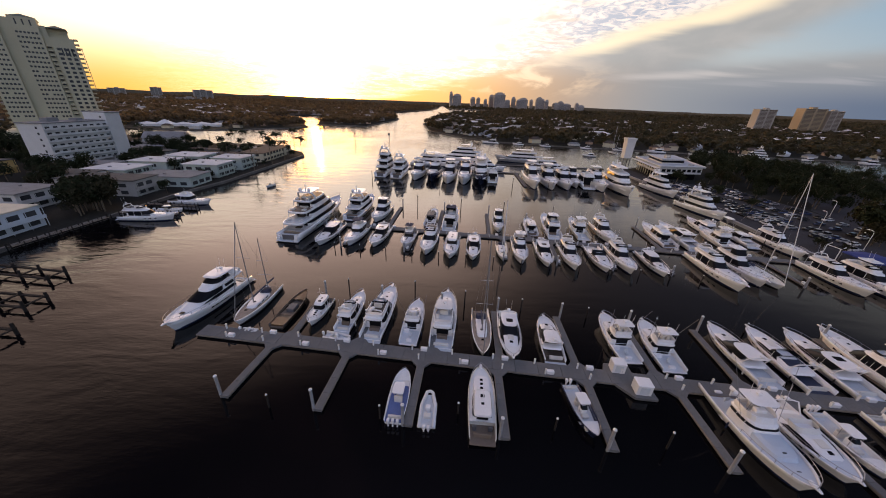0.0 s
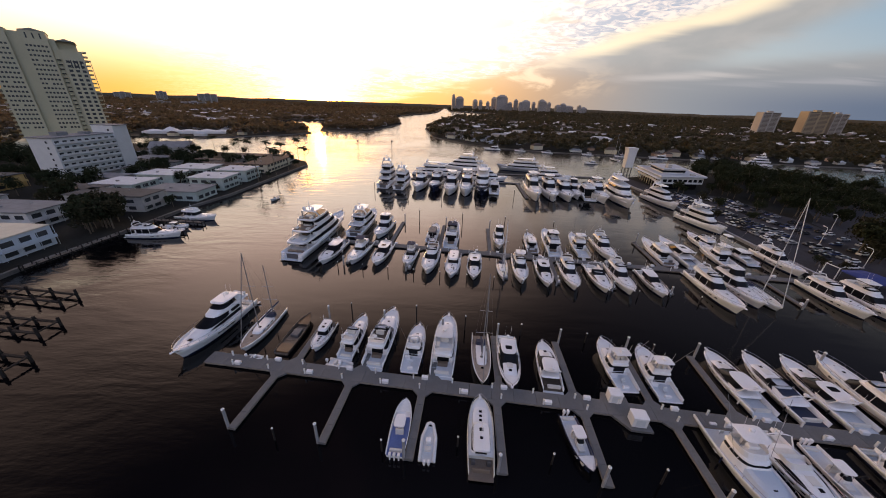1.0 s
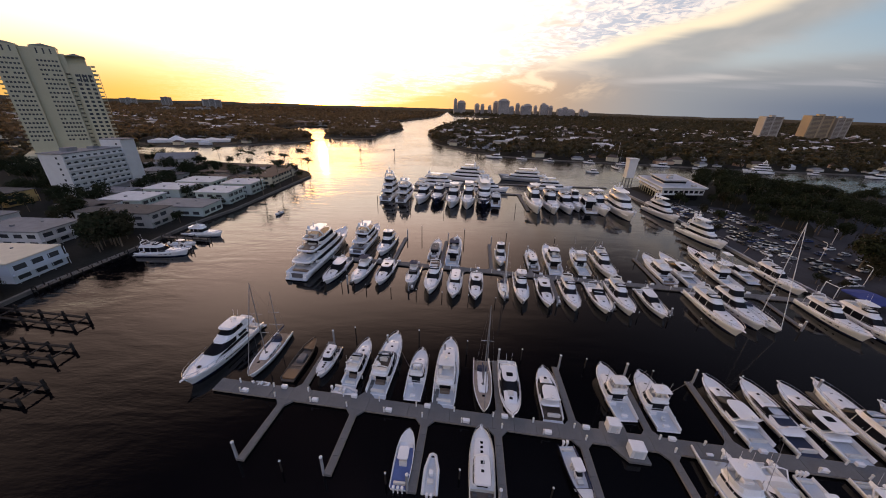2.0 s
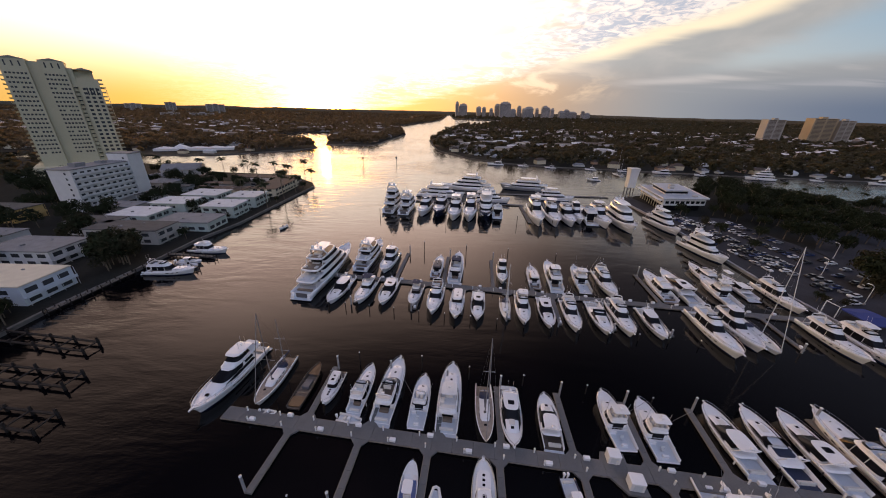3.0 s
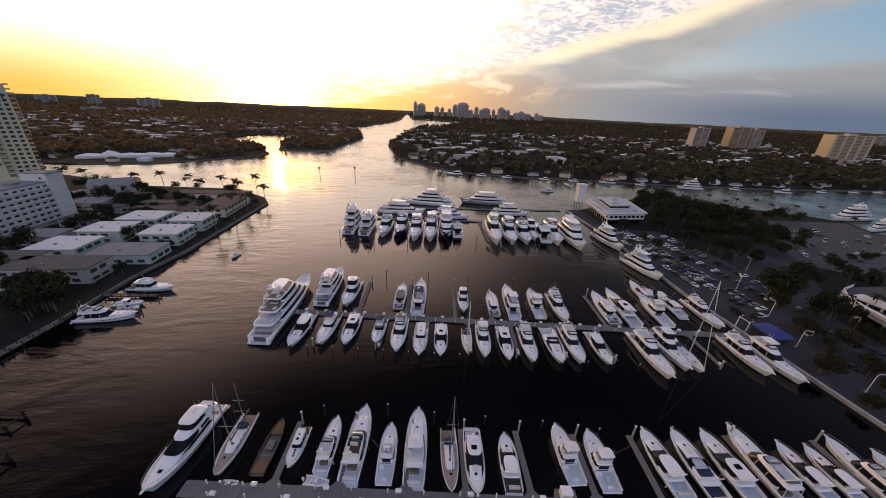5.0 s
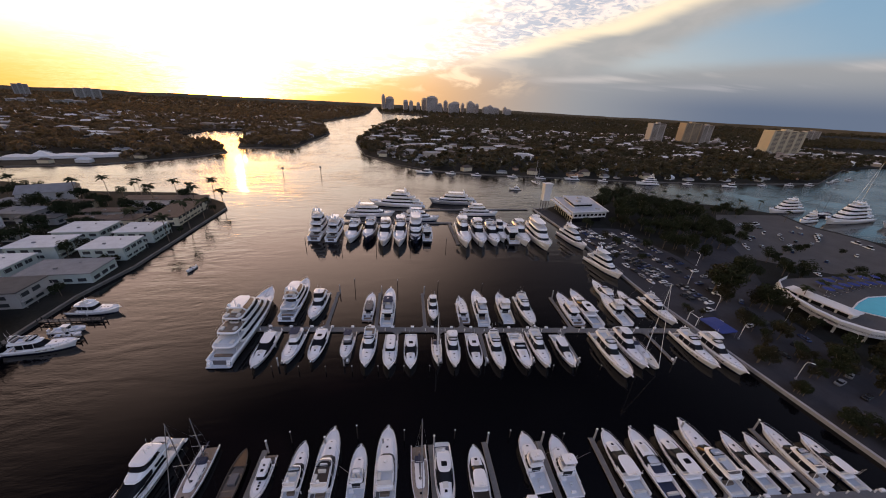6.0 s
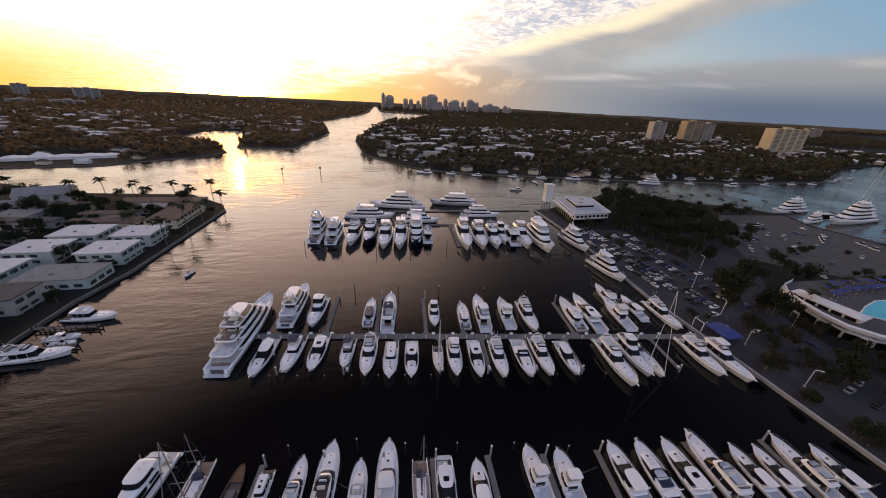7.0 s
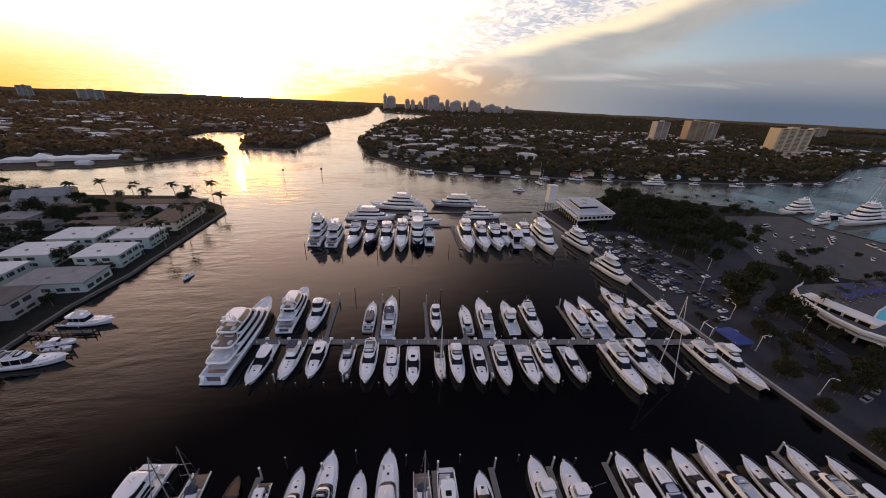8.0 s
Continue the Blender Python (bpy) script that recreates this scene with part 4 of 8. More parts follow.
def sportfisher(x, y, h, L, label, B=None, hull=None, seed=0, tower=False, top="hard", name="sportfishing_boat", deck=None):
    """Convertible with flared bow, short house, flybridge under a hardtop and a long open cockpit."""
    rnd = random.Random(seed + int(x * 7 + y * 13))
    B = B or L * (0.345 - 0.0045 * L)
    t = boat_thing(name, x, y, h, label)
    zs, zb = 0.05 * L + 0.4, 0.085 * L + 1.0
    at, sole = add_hull(t, L, B, zs, zb, hull, full=2.9, cockpit=0.33, sole_mat=M_GREYDECK, deck_mat=deck)
    add_platform(t, L, B, 0.02 * L)
    add_rail(t, at, 0.55, 1.0, 0.6)
    add_pulpit(t, L, zb)
    zd = zs + 0.05
    part("trunk_cabin", house([(zd - 0.1, 0.02 * L, 0.35 * L, B * 0.34), (zd + 0.06 * L, 0.02 * L, 0.28 * L, B * 0.30), (zd + 0.07 * L, 0.04 * L, 0.2 * L, B * 0.2)], 0.8, 0.25), deck or M_WHITE, t)
    add_hatch(t, 0.23 * L, 0, zd + 0.062 * L, 0.55, 0.55)
    add_hatch(t, 0.38 * L, 0, zd + 0.045 * L, 0.5, 0.5)
    ztop, xf = add_cabin(t, sole, 0.075 * L + 0.95 + zs - sole, -0.17 * L, 0.17 * L, B * 0.41, 0.12 * L, over=0.02 * L, glass=(0.76, 0.86) if deck else (0.58, 0.84), mullions=2)
    fb, ff, fw = -0.17 * L, xf - 0.005 * L, B * 0.34
    part("flybridge_coaming", join(house([(ztop - 0.05, fb, ff, fw), (ztop + 0.75, fb, ff - 0.3, fw)], 0.8, 0.25, cap0=False, cap1=False),
                                   house([(ztop + 0.75, fb, ff - 0.3, fw), (ztop + 0.76, fb + 0.1, ff - 0.42, fw - 0.1), (ztop + 0.04, fb + 0.1, ff - 0.4, fw - 0.1)], 0.8, 0.25, cap0=False)), M_WHITE, t)
    part("flybridge_floor", house([(ztop, fb + 0.08, ff - 0.3, fw - 0.08), (ztop + 0.045, fb + 0.08, ff - 0.3, fw - 0.08)], 0.75, 0.3), M_GREYDECK, t)
    part("helm_console", box(fb + 0.09 * L, fb + 0.14 * L, -0.7, 0.7, ztop + 0.04, ztop + 1.0, 0.1), M_WHITE, t)
    for q in (0.45, -0.45):
        add_seat(t, fb + 0.04 * L, fb + 0.04 * L + 0.5, q - 0.27, q + 0.27, ztop + 0.04, 0.75, 0.5, name="helm_chair")
    add_seat(t, ff - 0.1 * L, ff - 0.5, -fw * 0.7, fw * 0.7, ztop + 0.04, 0.5)
    za = ztop + 2.1
    if top != "none":
        part("hardtop", house([(za, fb - 0.02 * L, ff - 0.06 * L, fw * 0.95), (za + 0.09, fb - 0.025 * L, ff - 0.055 * L, fw * 0.97), (za + 0.15, fb, ff - 0.08 * L, fw * 0.85)], 0.55, 0.3), M_WHITE if top == "hard" else M_CANVASW, t)
        for q in (1, -1):
            for xx in (fb + 0.1, ff - 0.09 * L):
                part("top_post", tube([(xx, q * fw * 0.95, ztop + 0.7), (xx, q * fw * 0.88, za + 0.03)], 0.04, 5), M_STEEL, t)
        add_radar(t, fb + 0.05 * L, za + 0.15, 0.3)
    for q in (1, -1):
        part("outrigger", tube([(-0.02 * L, q * B * 0.42, ztop - 0.4), (-0.2 * L, q * B * 0.72, ztop + 0.45 * L)], 0.028, 4), M_STEEL, t)
    if tower:
        geo = []
        for q in (1, -1):
            for xx in (fb + 0.3, ff - 0.5):
                geo.append(tube([(xx, q * fw * 0.9, za), ((xx + fb + 1.8) / 2, q * fw * 0.45, za + 3.4)], 0.045, 4))
            geo.append(tube([(fb + 0.6, q * fw * 0.66, za + 1.7), (ff - 0.9, q * fw * 0.66, za + 1.7)], 0.035, 4))
        part("tuna_tower", join(*geo), M_STEEL, t)
        part("tower_top", house([(za + 3.4, fb + 0.3, ff - 0.9, fw * 0.55), (za + 3.55, fb + 0.3, ff - 0.9, fw * 0.55)], 0.5, 0.3), M_WHITE, t)
    part("fighting_chair", join(pole(-0.34 * L, 0, sole, sole + 0.5, 0.08), box(-0.34 * L - 0.3, -0.34 * L + 0.3, -0.3, 0.3, sole + 0.5, sole + 0.65, 0.05), box(-0.34 * L + 0.2, -0.34 * L + 0.32, -0.3, 0.3, sole + 0.62, sole + 1.15, 0.03)), M_GREYDECK, t)
    add_seat(t, -0.2 * L - 0.6, -0.2 * L + 0.05, B * 0.1, B * 0.38, sole, 0.7, name="tackle_locker", material=M_WHITE)
    part("cooler", box(-0.45 * L, -0.45 * L + 0.5, -0.5, 0.5, sole, sole + 0.5, 0.06), M_WHITE, t)
    add_fenders(t, at, rnd)
    return t


def trawler(x, y, h, L, label, B=None, hull=None, seed=0, name="cabin_cruiser", tall=1.0, top="none", roof=None, long=False):
    """Boxy cabin cruiser with upright windows and side decks."""
    rnd = random.Random(seed + int(x * 7 + y * 13))
    B = B or L * (0.34 - 0.004 * L)
    t = boat_thing(name, x, y, h, label)
    zs, zb = 0.045 * L + 0.5, 0.07 * L + 1.0
    at, sole = add_hull(t, L, B, zs, zb, hull, full=2.8, cockpit=0.22, sole_mat=M_TEAK if hull else None)
    add_platform(t, L, B, 0.05 * L, M_TEAK)
    add_rail(t, at, 0.3, 1.0, 0.7)
    add_pulpit(t, L, zb)
    zd = zs
    xb = -0.40 * L if long else -0.27 * L
    part("trunk_cabin", house([(zd - 0.1, 0.05 * L, 0.36 * L, B * 0.33), (zd + 0.04 * L + 0.15, 0.05 * L, 0.33 * L, B * 0.30), (zd + 0.04 * L + 0.22, 0.06 * L, 0.28 * L, B * 0.22)], 0.7, 0.25), M_WHITE, t)
    for k in range(3):
        for q in (1, -1):
            add_hatch(t, (0.13 + 0.065 * k) * L, q * B * (0.14 - 0.03 * k), zd + 0.04 * L + 0.19, 0.45, 0.45)
    add_seat(t, -0.46 * L, -0.42 * L, -B * 0.3, B * 0.3, sole, 0.45, 0.3, material=M_TEAK)
    add_seat(t, -0.38 * L, -0.33 * L, -B * 0.34, -B * 0.2, sole, 0.5, 0.4, material=M_GREYDARK, name="deck_chair")
    add_seat(t, -0.38 * L, -0.33 * L, B * 0.2, B * 0.34, sole, 0.5, 0.4, material=M_GREYDARK, name="deck_chair")
    ztop, xf = add_cabin(t, sole, (0.06 * L + 1.3) * tall + zs - sole, xb, 0.12 * L, B * 0.36, 0.07 * L, over=0.05 * L, glass=(0.46, 0.84), mullions=5, ef=0.5, roof=roof)
    add_hatch(t, -0.05 * L, 0, ztop - 0.02, 0.6, 0.6)
    add_hatch(t, -0.16 * L, 0.15 * B, ztop - 0.02, 0.45, 0.45)
    part("handrail", join(*[tube([(xb + 0.3, q * B * 0.3, ztop + 0.1), (xf - 0.4, q * B * 0.28, ztop + 0.1)], 0.025, 4) for q in (1, -1)]), M_STEEL, t)
    if top != "none":
        ff = xf - 0.02 * L
        part("flybridge_coaming", house([(ztop - 0.03, -0.2 * L, ff, B * 0.3), (ztop + 0.6, -0.2 * L, ff - 0.2, B * 0.3), (ztop + 0.6, -0.19 * L, ff - 0.3, B * 0.28), (ztop + 0.05, -0.19 * L, ff - 0.3, B * 0.28)], 0.6, 0.3), M_WHITE, t)
        add_seat(t, -0.16 * L, -0.16 * L + 0.6, -0.8, 0.8, ztop + 0.05, 0.5, 0.4)
        if top == "canvas":
            part("bimini", house([(ztop + 1.9, -0.2 * L, ff - 0.3, B * 0.3), (ztop + 2.02, -0.19 * L, ff - 0.4, B * 0.26)], 0.5, 0.3), M_CANVAS, t)
            for q in (1, -1):
                part("top_post", tube([(-0.1 * L, q * B * 0.29, ztop + 0.5), (-0.1 * L, q * B * 0.28, ztop + 1.92)], 0.03, 4), M_STEEL, t)
    part("mast", join(pole(-0.12 * L, 0, ztop, ztop + 2.6, 0.05, 0.03), tube([(-0.12 * L, -0.6, ztop + 1.7), (-0.12 * L, 0.6, ztop + 1.7)], 0.025, 4)), M_WHITE, t)
    add_fenders(t, at, rnd)
    return t


def superyacht(x, y, h, L, label, B=None, decks=3, hull=None, seed=0, name="superyacht"):
    """Tall yacht with tiered decks, aft terraces, mast with domes."""
    B = B or L * 0.195
    t = boat_thing(name, x, y, h, label)
    zs, zb = 0.035 * L + 1.0, 0.062 * L + 1.9
    at, sole = add_hull(t, L, B, zs, zb, hull, full=2.6, cockpit=0.16, sole=zs - 0.6, sole_mat=M_TEAKGREY)
    add_platform(t, L, B, 0.035 * L, M_TEAKGREY)
    add_rail(t, at, 0.62, 1.0, 0.9, 0.15, 0.03)
    z, xb, xf, w = zs, -0.30 * L, 0.32 * L, B * 0.44
    hh = 0.018 * L + 1.9
    part("trunk_cabin", house([(z - 0.2, 0.1 * L, 0.42 * L, B * 0.33), (z + 1.1, 0.1 * L, 0.38 * L, B * 0.3)], 0.8, 0.3), M_WHITE, t)
    for k in range(decks):
        rake = hh * (0.9 if k else 1.1)
        part("deckhouse", house([(z - 0.1, xb, xf, w), (z + hh * 0.34, xb, xf - rake * 0.3, w)], 0.75, 0.25), M_WHITE, t)
        part("window_band", house([(z + hh * 0.34, xb + 0.05, xf - rake * 0.3 - 0.03, w * 0.985), (z + hh * 0.76, xb + 0.05, xf - rake * 0.78, w * 0.90)], 0.75, 0.25, cap0=False, cap1=False), M_GLASS, t)
        ov = (0.14 if k == 0 else 0.10) * L if k < decks - 1 else 0.05 * L
        part("aft_doors", box(xb - 0.12, xb + 0.3, -w * 0.62, w * 0.62, z + 0.05, z + hh * 0.72), M_GLASS, t)
        lid = part("deck_roof", house([(z + hh * 0.74, xb - ov, xf - rake * 0.74, w * 0.93), (z + hh * 0.9, xb - ov - 0.2, xf - rake * 0.74, w * 0.95), (z + hh, xb - ov, xf - rake * 0.9, w * 0.92)], 0.75, 0.3), M_WHITE, t)
        part("terrace_floor", house([(z + hh - 0.01, xb - ov + 0.25, xf - rake * 1.1, w * 0.86), (z + hh + 0.02, xb - ov + 0.25, xf - rake * 1.1, w * 0.86)], 0.75, 0.3), M_TEAK if fine[0] and k > 0 else M_TEAKGREY, t)
        yy, x0, x1 = w * 0.90, xb - ov + 0.15, xb + 0.02 * L
        part("terrace_rail", tube([(x1, yy, z + hh + 0.9), (x0 + 0.5, yy, z + hh + 0.9), (x0, yy * 0.8, z + hh + 0.9), (x0, -yy * 0.8, z + hh + 0.9), (x0 + 0.5, -yy, z + hh + 0.9), (x1, -yy, z + hh + 0.9)], 0.03, 4), M_STEEL, lid)
        for q in (1, -1):
            part("deck_post", tube([(xb - ov * 0.8, q * w * 0.9, z - 0.3), (xb - ov * 0.75, q * w * 0.9, z + hh * 0.78)], 0.09, 5), M_WHITE, t)
            add_seat(t, xb - ov * 0.7, xb - ov * 0.7 + 1.6, q * w * 0.55 - 0.5, q * w * 0.55 + 0.5, z + hh + 0.02, 0.45)
        if k == decks - 1:
            add_seat(t, xb + 0.02 * L, xb + 0.02 * L + 2.2, -1.2, 1.2, z + hh + 0.02, 0.5)
        if k and fine[0]:
            part("sun_pad", house([(z + hh + 0.02, xb + 0.02 * L, xb + 0.02 * L + 2.4, w * 0.4), (z + hh + 0.4, xb + 0.02 * L, xb + 0.02 * L + 2.4, w * 0.38)], 0.4, 0.4, 12), M_CUSHION, t)
        add_seat(t, xb - ov * 0.35, xb - ov * 0.35 + 1.4, -0.9, 0.9, z + (0.0 if k else -0.55), 0.55, name="deck_table", material=M_WOODDARK)
        z += hh
        xb, xf, w = xb + 0.05 * L, xf - rake - 0.035 * L, w * 0.93
    arch = [(xb + 0.01 * L, w * 1.0, z - 0.1), (xb - 0.02 * L, w * 0.8, z + 1.7), (xb - 0.03 * L, w * 0.4, z + 2.1), (xb - 0.03 * L, -w * 0.4, z + 2.1), (xb - 0.02 * L, -w * 0.8, z + 1.7), (xb + 0.01 * L, -w * 1.0, z - 0.1)]
    part("mast_arch", tube(arch, 0.3, 6), M_WHITE, t)
    part("hardtop", house([(z + 1.9, xb - 0.04 * L, xf - 0.02 * L, w * 0.8), (z + 2.08, xb - 0.04 * L, xf - 0.02 * L, w * 0.78)], 0.6, 0.3), M_WHITE, t)
    for q in (1, -1):
        part("satellite_dome", loft([[(xb - 0.02 * L + r * math.cos(a * math.pi / 4), q * w * 0.5 + r * math.sin(a * math.pi / 4), z + 2.1 + u) for a in range(8)] for u, r in ((0, 0.3), (0.3, 0.55), (0.8, 0.55), (1.15, 0.35), (1.3, 0.1))]), M_WHITE, t, smooth=True)
    part("radar_mast", join(pole(xb, 0, z + 2.0, z + 5.0, 0.16, 0.06), tube([(xb, -1.1, z + 3.2), (xb, 1.1, z + 3.2)], 0.08, 4), tube([(xb, -0.7, z + 4.1), (xb, 0.7, z + 4.1)], 0.06, 4)), M_WHITE, t)
    part("tender", join(house([(zs + 1.0, 0.33 * L, 0.33 * L + 3.0, 0.75), (zs + 1.5, 0.33 * L, 0.33 * L + 3.2, 0.85), (zs + 1.52, 0.33 * L + 0.3, 0.33 * L + 2.7, 0.5), (zs + 1.2, 0.33 * L + 0.3, 0.33 * L + 2.7, 0.5)], 0.8, 0.2)), M_CANVASW, t)
    add_portholes(t, at, L, zs, 5, 0.3, 0.085)
    add_seat(t, -0.455 * L, -0.43 * L, -B * 0.3, B * 0.3, sole, 0.5, 0.0, material=M_TEAK, name="stern_bench")
    for q in (1, -1) if fine[0] else ():
        x0, z1, y0 = -0.5 * L + 0.1, zs - 0.15, q * B * 0.33
        side = [(x0, 0.4), (x0, z1)] + [p for k in range(3) for p in ((x0 - 0.35 * (k + 1), z1 - 0.45 * k), (x0 - 0.35 * (k + 1), z1 - 0.45 * (k + 1)))] + [(x0 - 1.05, 0.4)]
        part("stern_stair", loft([[(u, y0 + w, v) for u, v in side] for w in (-0.5, 0.5)]), M_WHITE, t)
    part("garage_door", box(-0.5 * L - 0.06, -0.5 * L + 0.02, -B * 0.22, B * 0.22, 0.5, zs - 0.3), M_GREYDARK, t)
    return t


def sailboat(x, y, h, L, label, B=None, mast=None, mizzen=False, cover=None, name="sailing_yacht", hull=None, mast_mat=None, deck=None):
    """Sailing yacht: slim hull, coachroof, mast with spreaders and stays, covered boom."""
    B = B or L * 0.26
    t = boat_thing(name, x, y, h, label)
    zs, zb = 0.05 * L + 0.45, 0.06 * L + 0.75
    at, sole = add_hull(t, L, B, zs, zb, hull, full=2.0, cockpit=0.25, deck_mat=deck or M_CREAM, sole_mat=M_TEAK, stripe=M_BLACK)
    add_rail(t, at, 0.05, 1.0, 0.6, 0.08, 0.018)
    part("coachroof", house([(zs - 0.1, -0.22 * L, 0.2 * L, B * 0.3), (zs + 0.45, -0.22 * L, 0.16 * L, B * 0.27), (zs + 0.5, -0.2 * L, 0.12 * L, B * 0.22)], 0.7, 0.25), M_WHITE, t)
    for q in (1, -1):
        for k in range(3):
            xx = -0.14 * L + 0.1 * L * k
            part("cabin_window", box(xx, xx + 0.06 * L, q * B * 0.285 - 0.03, q * B * 0.285 + 0.03, zs + 0.14, zs + 0.33, 0.02), M_GLASS, t)
    add_hatch(t, 0.05 * L, 0, zs + 0.49, 0.5, 0.5)
    add_hatch(t, 0.26 * L, 0, zs + 0.1 + 0.03 * L, 0.5, 0.5)
    H = mast or L * 1.25
    rigs = [(0.07 * L, H)] + ([(-0.3 * L, H * 0.72)] if mizzen else [])
    for mx, mh in rigs:
        part("mast", pole(mx, 0, zs, mh, 0.11, 0.07), mast_mat or M_MAST, t)
        part("spreader", join(tube([(mx, -B * 0.3, mh * 0.62), (mx, B * 0.3, mh * 0.62)], 0.035, 4), tube([(mx, -B * 0.4, mh * 0.38), (mx, B * 0.4, mh * 0.38)], 0.035, 4)), M_ALU, t)
        bl = 0.34 * L if mx > 0 else 0.18 * L
        part("boom", tube([(mx, 0, zs + 1.6), (mx - bl, 0, zs + 1.55)], 0.08, 6), M_ALU, t)
        part("sail_cover", tube([(mx - 0.05, 0, zs + 2.2), (mx - 0.2, 0, zs + 1.85), (mx - bl, 0, zs + 1.7)], 0.17, 6), cover or M_CANVAS, t)
        st = [tube([(mx, q * B * 0.4, mh * 0.38), (mx - 0.02 * L, q * B * 0.46, zs)], 0.012, 3) for q in (1, -1)] + [tube([(mx, 0, mh), (mx, q * B * 0.3, mh * 0.62), (mx, q * B * 0.4, mh * 0.38)], 0.012, 3) for q in (1, -1)]
        if mx > 0:
            st.append(tube([(mx, 0, mh), (-L / 2 + 0.2, 0, zs)], 0.012, 3))
        part("stay", join(*st), M_STEEL, t)
    part("furled_headsail", tube([(0.07 * L, 0, H - 0.3), (L / 2 - 0.25, 0, zb + 0.4)], 0.075, 6), mast_mat or (M_CANVAS if mizzen else M_CANVASW), t)
    part("sprayhood", house([(zs + 0.35, -0.27 * L, -0.17 * L, B * 0.28), (zs + 1.1, -0.27 * L, -0.2 * L, B * 0.24)], 0.6, 0.2), cover or M_CANVAS, t)
    part("steering_wheel", tube([(-0.36 * L, 0.45 * math.cos(a * math.pi / 5), sole + 0.9 + 0.45 * math.sin(a * math.pi / 5)) for a in range(11)], 0.025, 4), M_STEEL, t)
    add_seat(t, -0.44 * L, -0.28 * L, B * 0.2, B * 0.36, sole, 0.4, material=M_TEAK)
    add_seat(t, -0.44 * L, -0.28 * L, -B * 0.36, -B * 0.2, sole, 0.4, material=M_TEAK)
    return t


def outboard(t, x, y, z):
    m = part("outboard_motor", join(box(x - 0.55, x - 0.02, y - 0.19, y + 0.19, z + 0.25, z + 0.85, 0.09), box(x - 0.38, x - 0.14, y - 0.09, y + 0.09, z - 0.6, z + 0.27)), M_WHITE, t)
    return m


def centre_console(x, y, h, L, label, B=None, motors=3, ttop=True, name="centre_console_boat", hull=None, sole_mat=None):
    B = B or L * 0.3
    t = boat_thing(name, x, y, h, label)
    zs, zb = 0.05 * L + 0.35, 0.07 * L + 0.7
    at, sole = add_hull(t, L, B, zs, zb, hull, cockpit=0.74, sole=0.4, sole_mat=sole_mat or M_GREYDECK)
    part("console", join(box(-0.03 * L, 0.08 * L, -B * 0.16, B * 0.16, 0.4, 1.45, 0.12)), M_WHITE, t)
    part("windscreen", house([(1.43, 0.0, 0.085 * L, B * 0.16), (1.9, 0.0, 0.05 * L, B * 0.14)], 0.6, 0.2, cap0=False, cap1=False), M_GLASS, t)
    add_seat(t, 0.085 * L, 0.16 * L, -B * 0.15, B * 0.15, 0.4, 0.45, material=M_CUSHION, name="console_seat")
    add_seat(t, -0.14 * L, -0.08 * L, -B * 0.2, B * 0.2, 0.4, 0.85, 0.3, name="leaning_post")
    add_seat(t, 0.24 * L, 0.36 * L, B * 0.1, B * 0.28, 0.4, 0.42, name="bow_seat")
    add_seat(t, 0.24 * L, 0.36 * L, -B * 0.28, -B * 0.1, 0.4, 0.42, name="bow_seat")
    if ttop:
        part("t_top", house([(2.35, -0.16 * L, 0.07 * L, B * 0.27), (2.45, -0.16 * L, 0.07 * L, B * 0.28), (2.48, -0.14 * L, 0.05 * L, B * 0.24)], 0.4, 0.3), M_WHITE, t)
        for q in (1, -1):
            for xx in (-0.09 * L, 0.05 * L):
                part("top_post", tube([(xx, q * B * 0.19, 0.4), (xx, q * B * 0.22, 2.38)], 0.03, 4), M_STEEL, t)
    for k in range(motors):
        outboard(t, -L / 2, (k - (motors - 1) / 2) * 0.62, zs - 0.25)
    add_seat(t, -0.44 * L, -0.40 * L, -B * 0.3, B * 0.3, 0.4, 0.45, name="stern_seat")
    add_rail(t, at, 0.7, 1.0, 0.2, 0.05, 0.018)
    return t


def rib(x, y, h, L, label, motors=2, name="inflatable_tender"):
    """Inflatable with tubes round a hard floor, a console and outboards."""
    t = boat_thing(name, x, y, h, label)
    B, r = L * 0.38, 0.24 if L > 5 else 0.2
    side = [(-L / 2, B / 2 - r, 0.38), (0.1 * L, B / 2 - r, 0.4), (0.3 * L, B * 0.36 - r, 0.5), (0.44 * L, B * 0.17, 0.6), (L / 2 - r, 0, 0.64)]
    part("tube", tube(side + [(a, -b, c) for a, b, c in side[-2::-1]], r, 8), M_CANVASW, t, smooth=True)
    part("floor", house([(-0.1, -L / 2 + 0.1, 0.42 * L, B * 0.34), (0.22, -L / 2 + 0.1, 0.42 * L, B * 0.36)], 0.9, 0.2), M_GREYDECK, t)
    part("console", box(-0.08 * L, 0.04 * L, -0.35, 0.35, 0.2, 1.05, 0.1), M_WHITE, t)
    add_seat(t, -0.26 * L, -0.15 * L, -0.45, 0.45, 0.2, 0.5)
    for k in range(motors):
        outboard(t, -L / 2, (k - (motors - 1) / 2) * 0.6, 0.25)
    return t


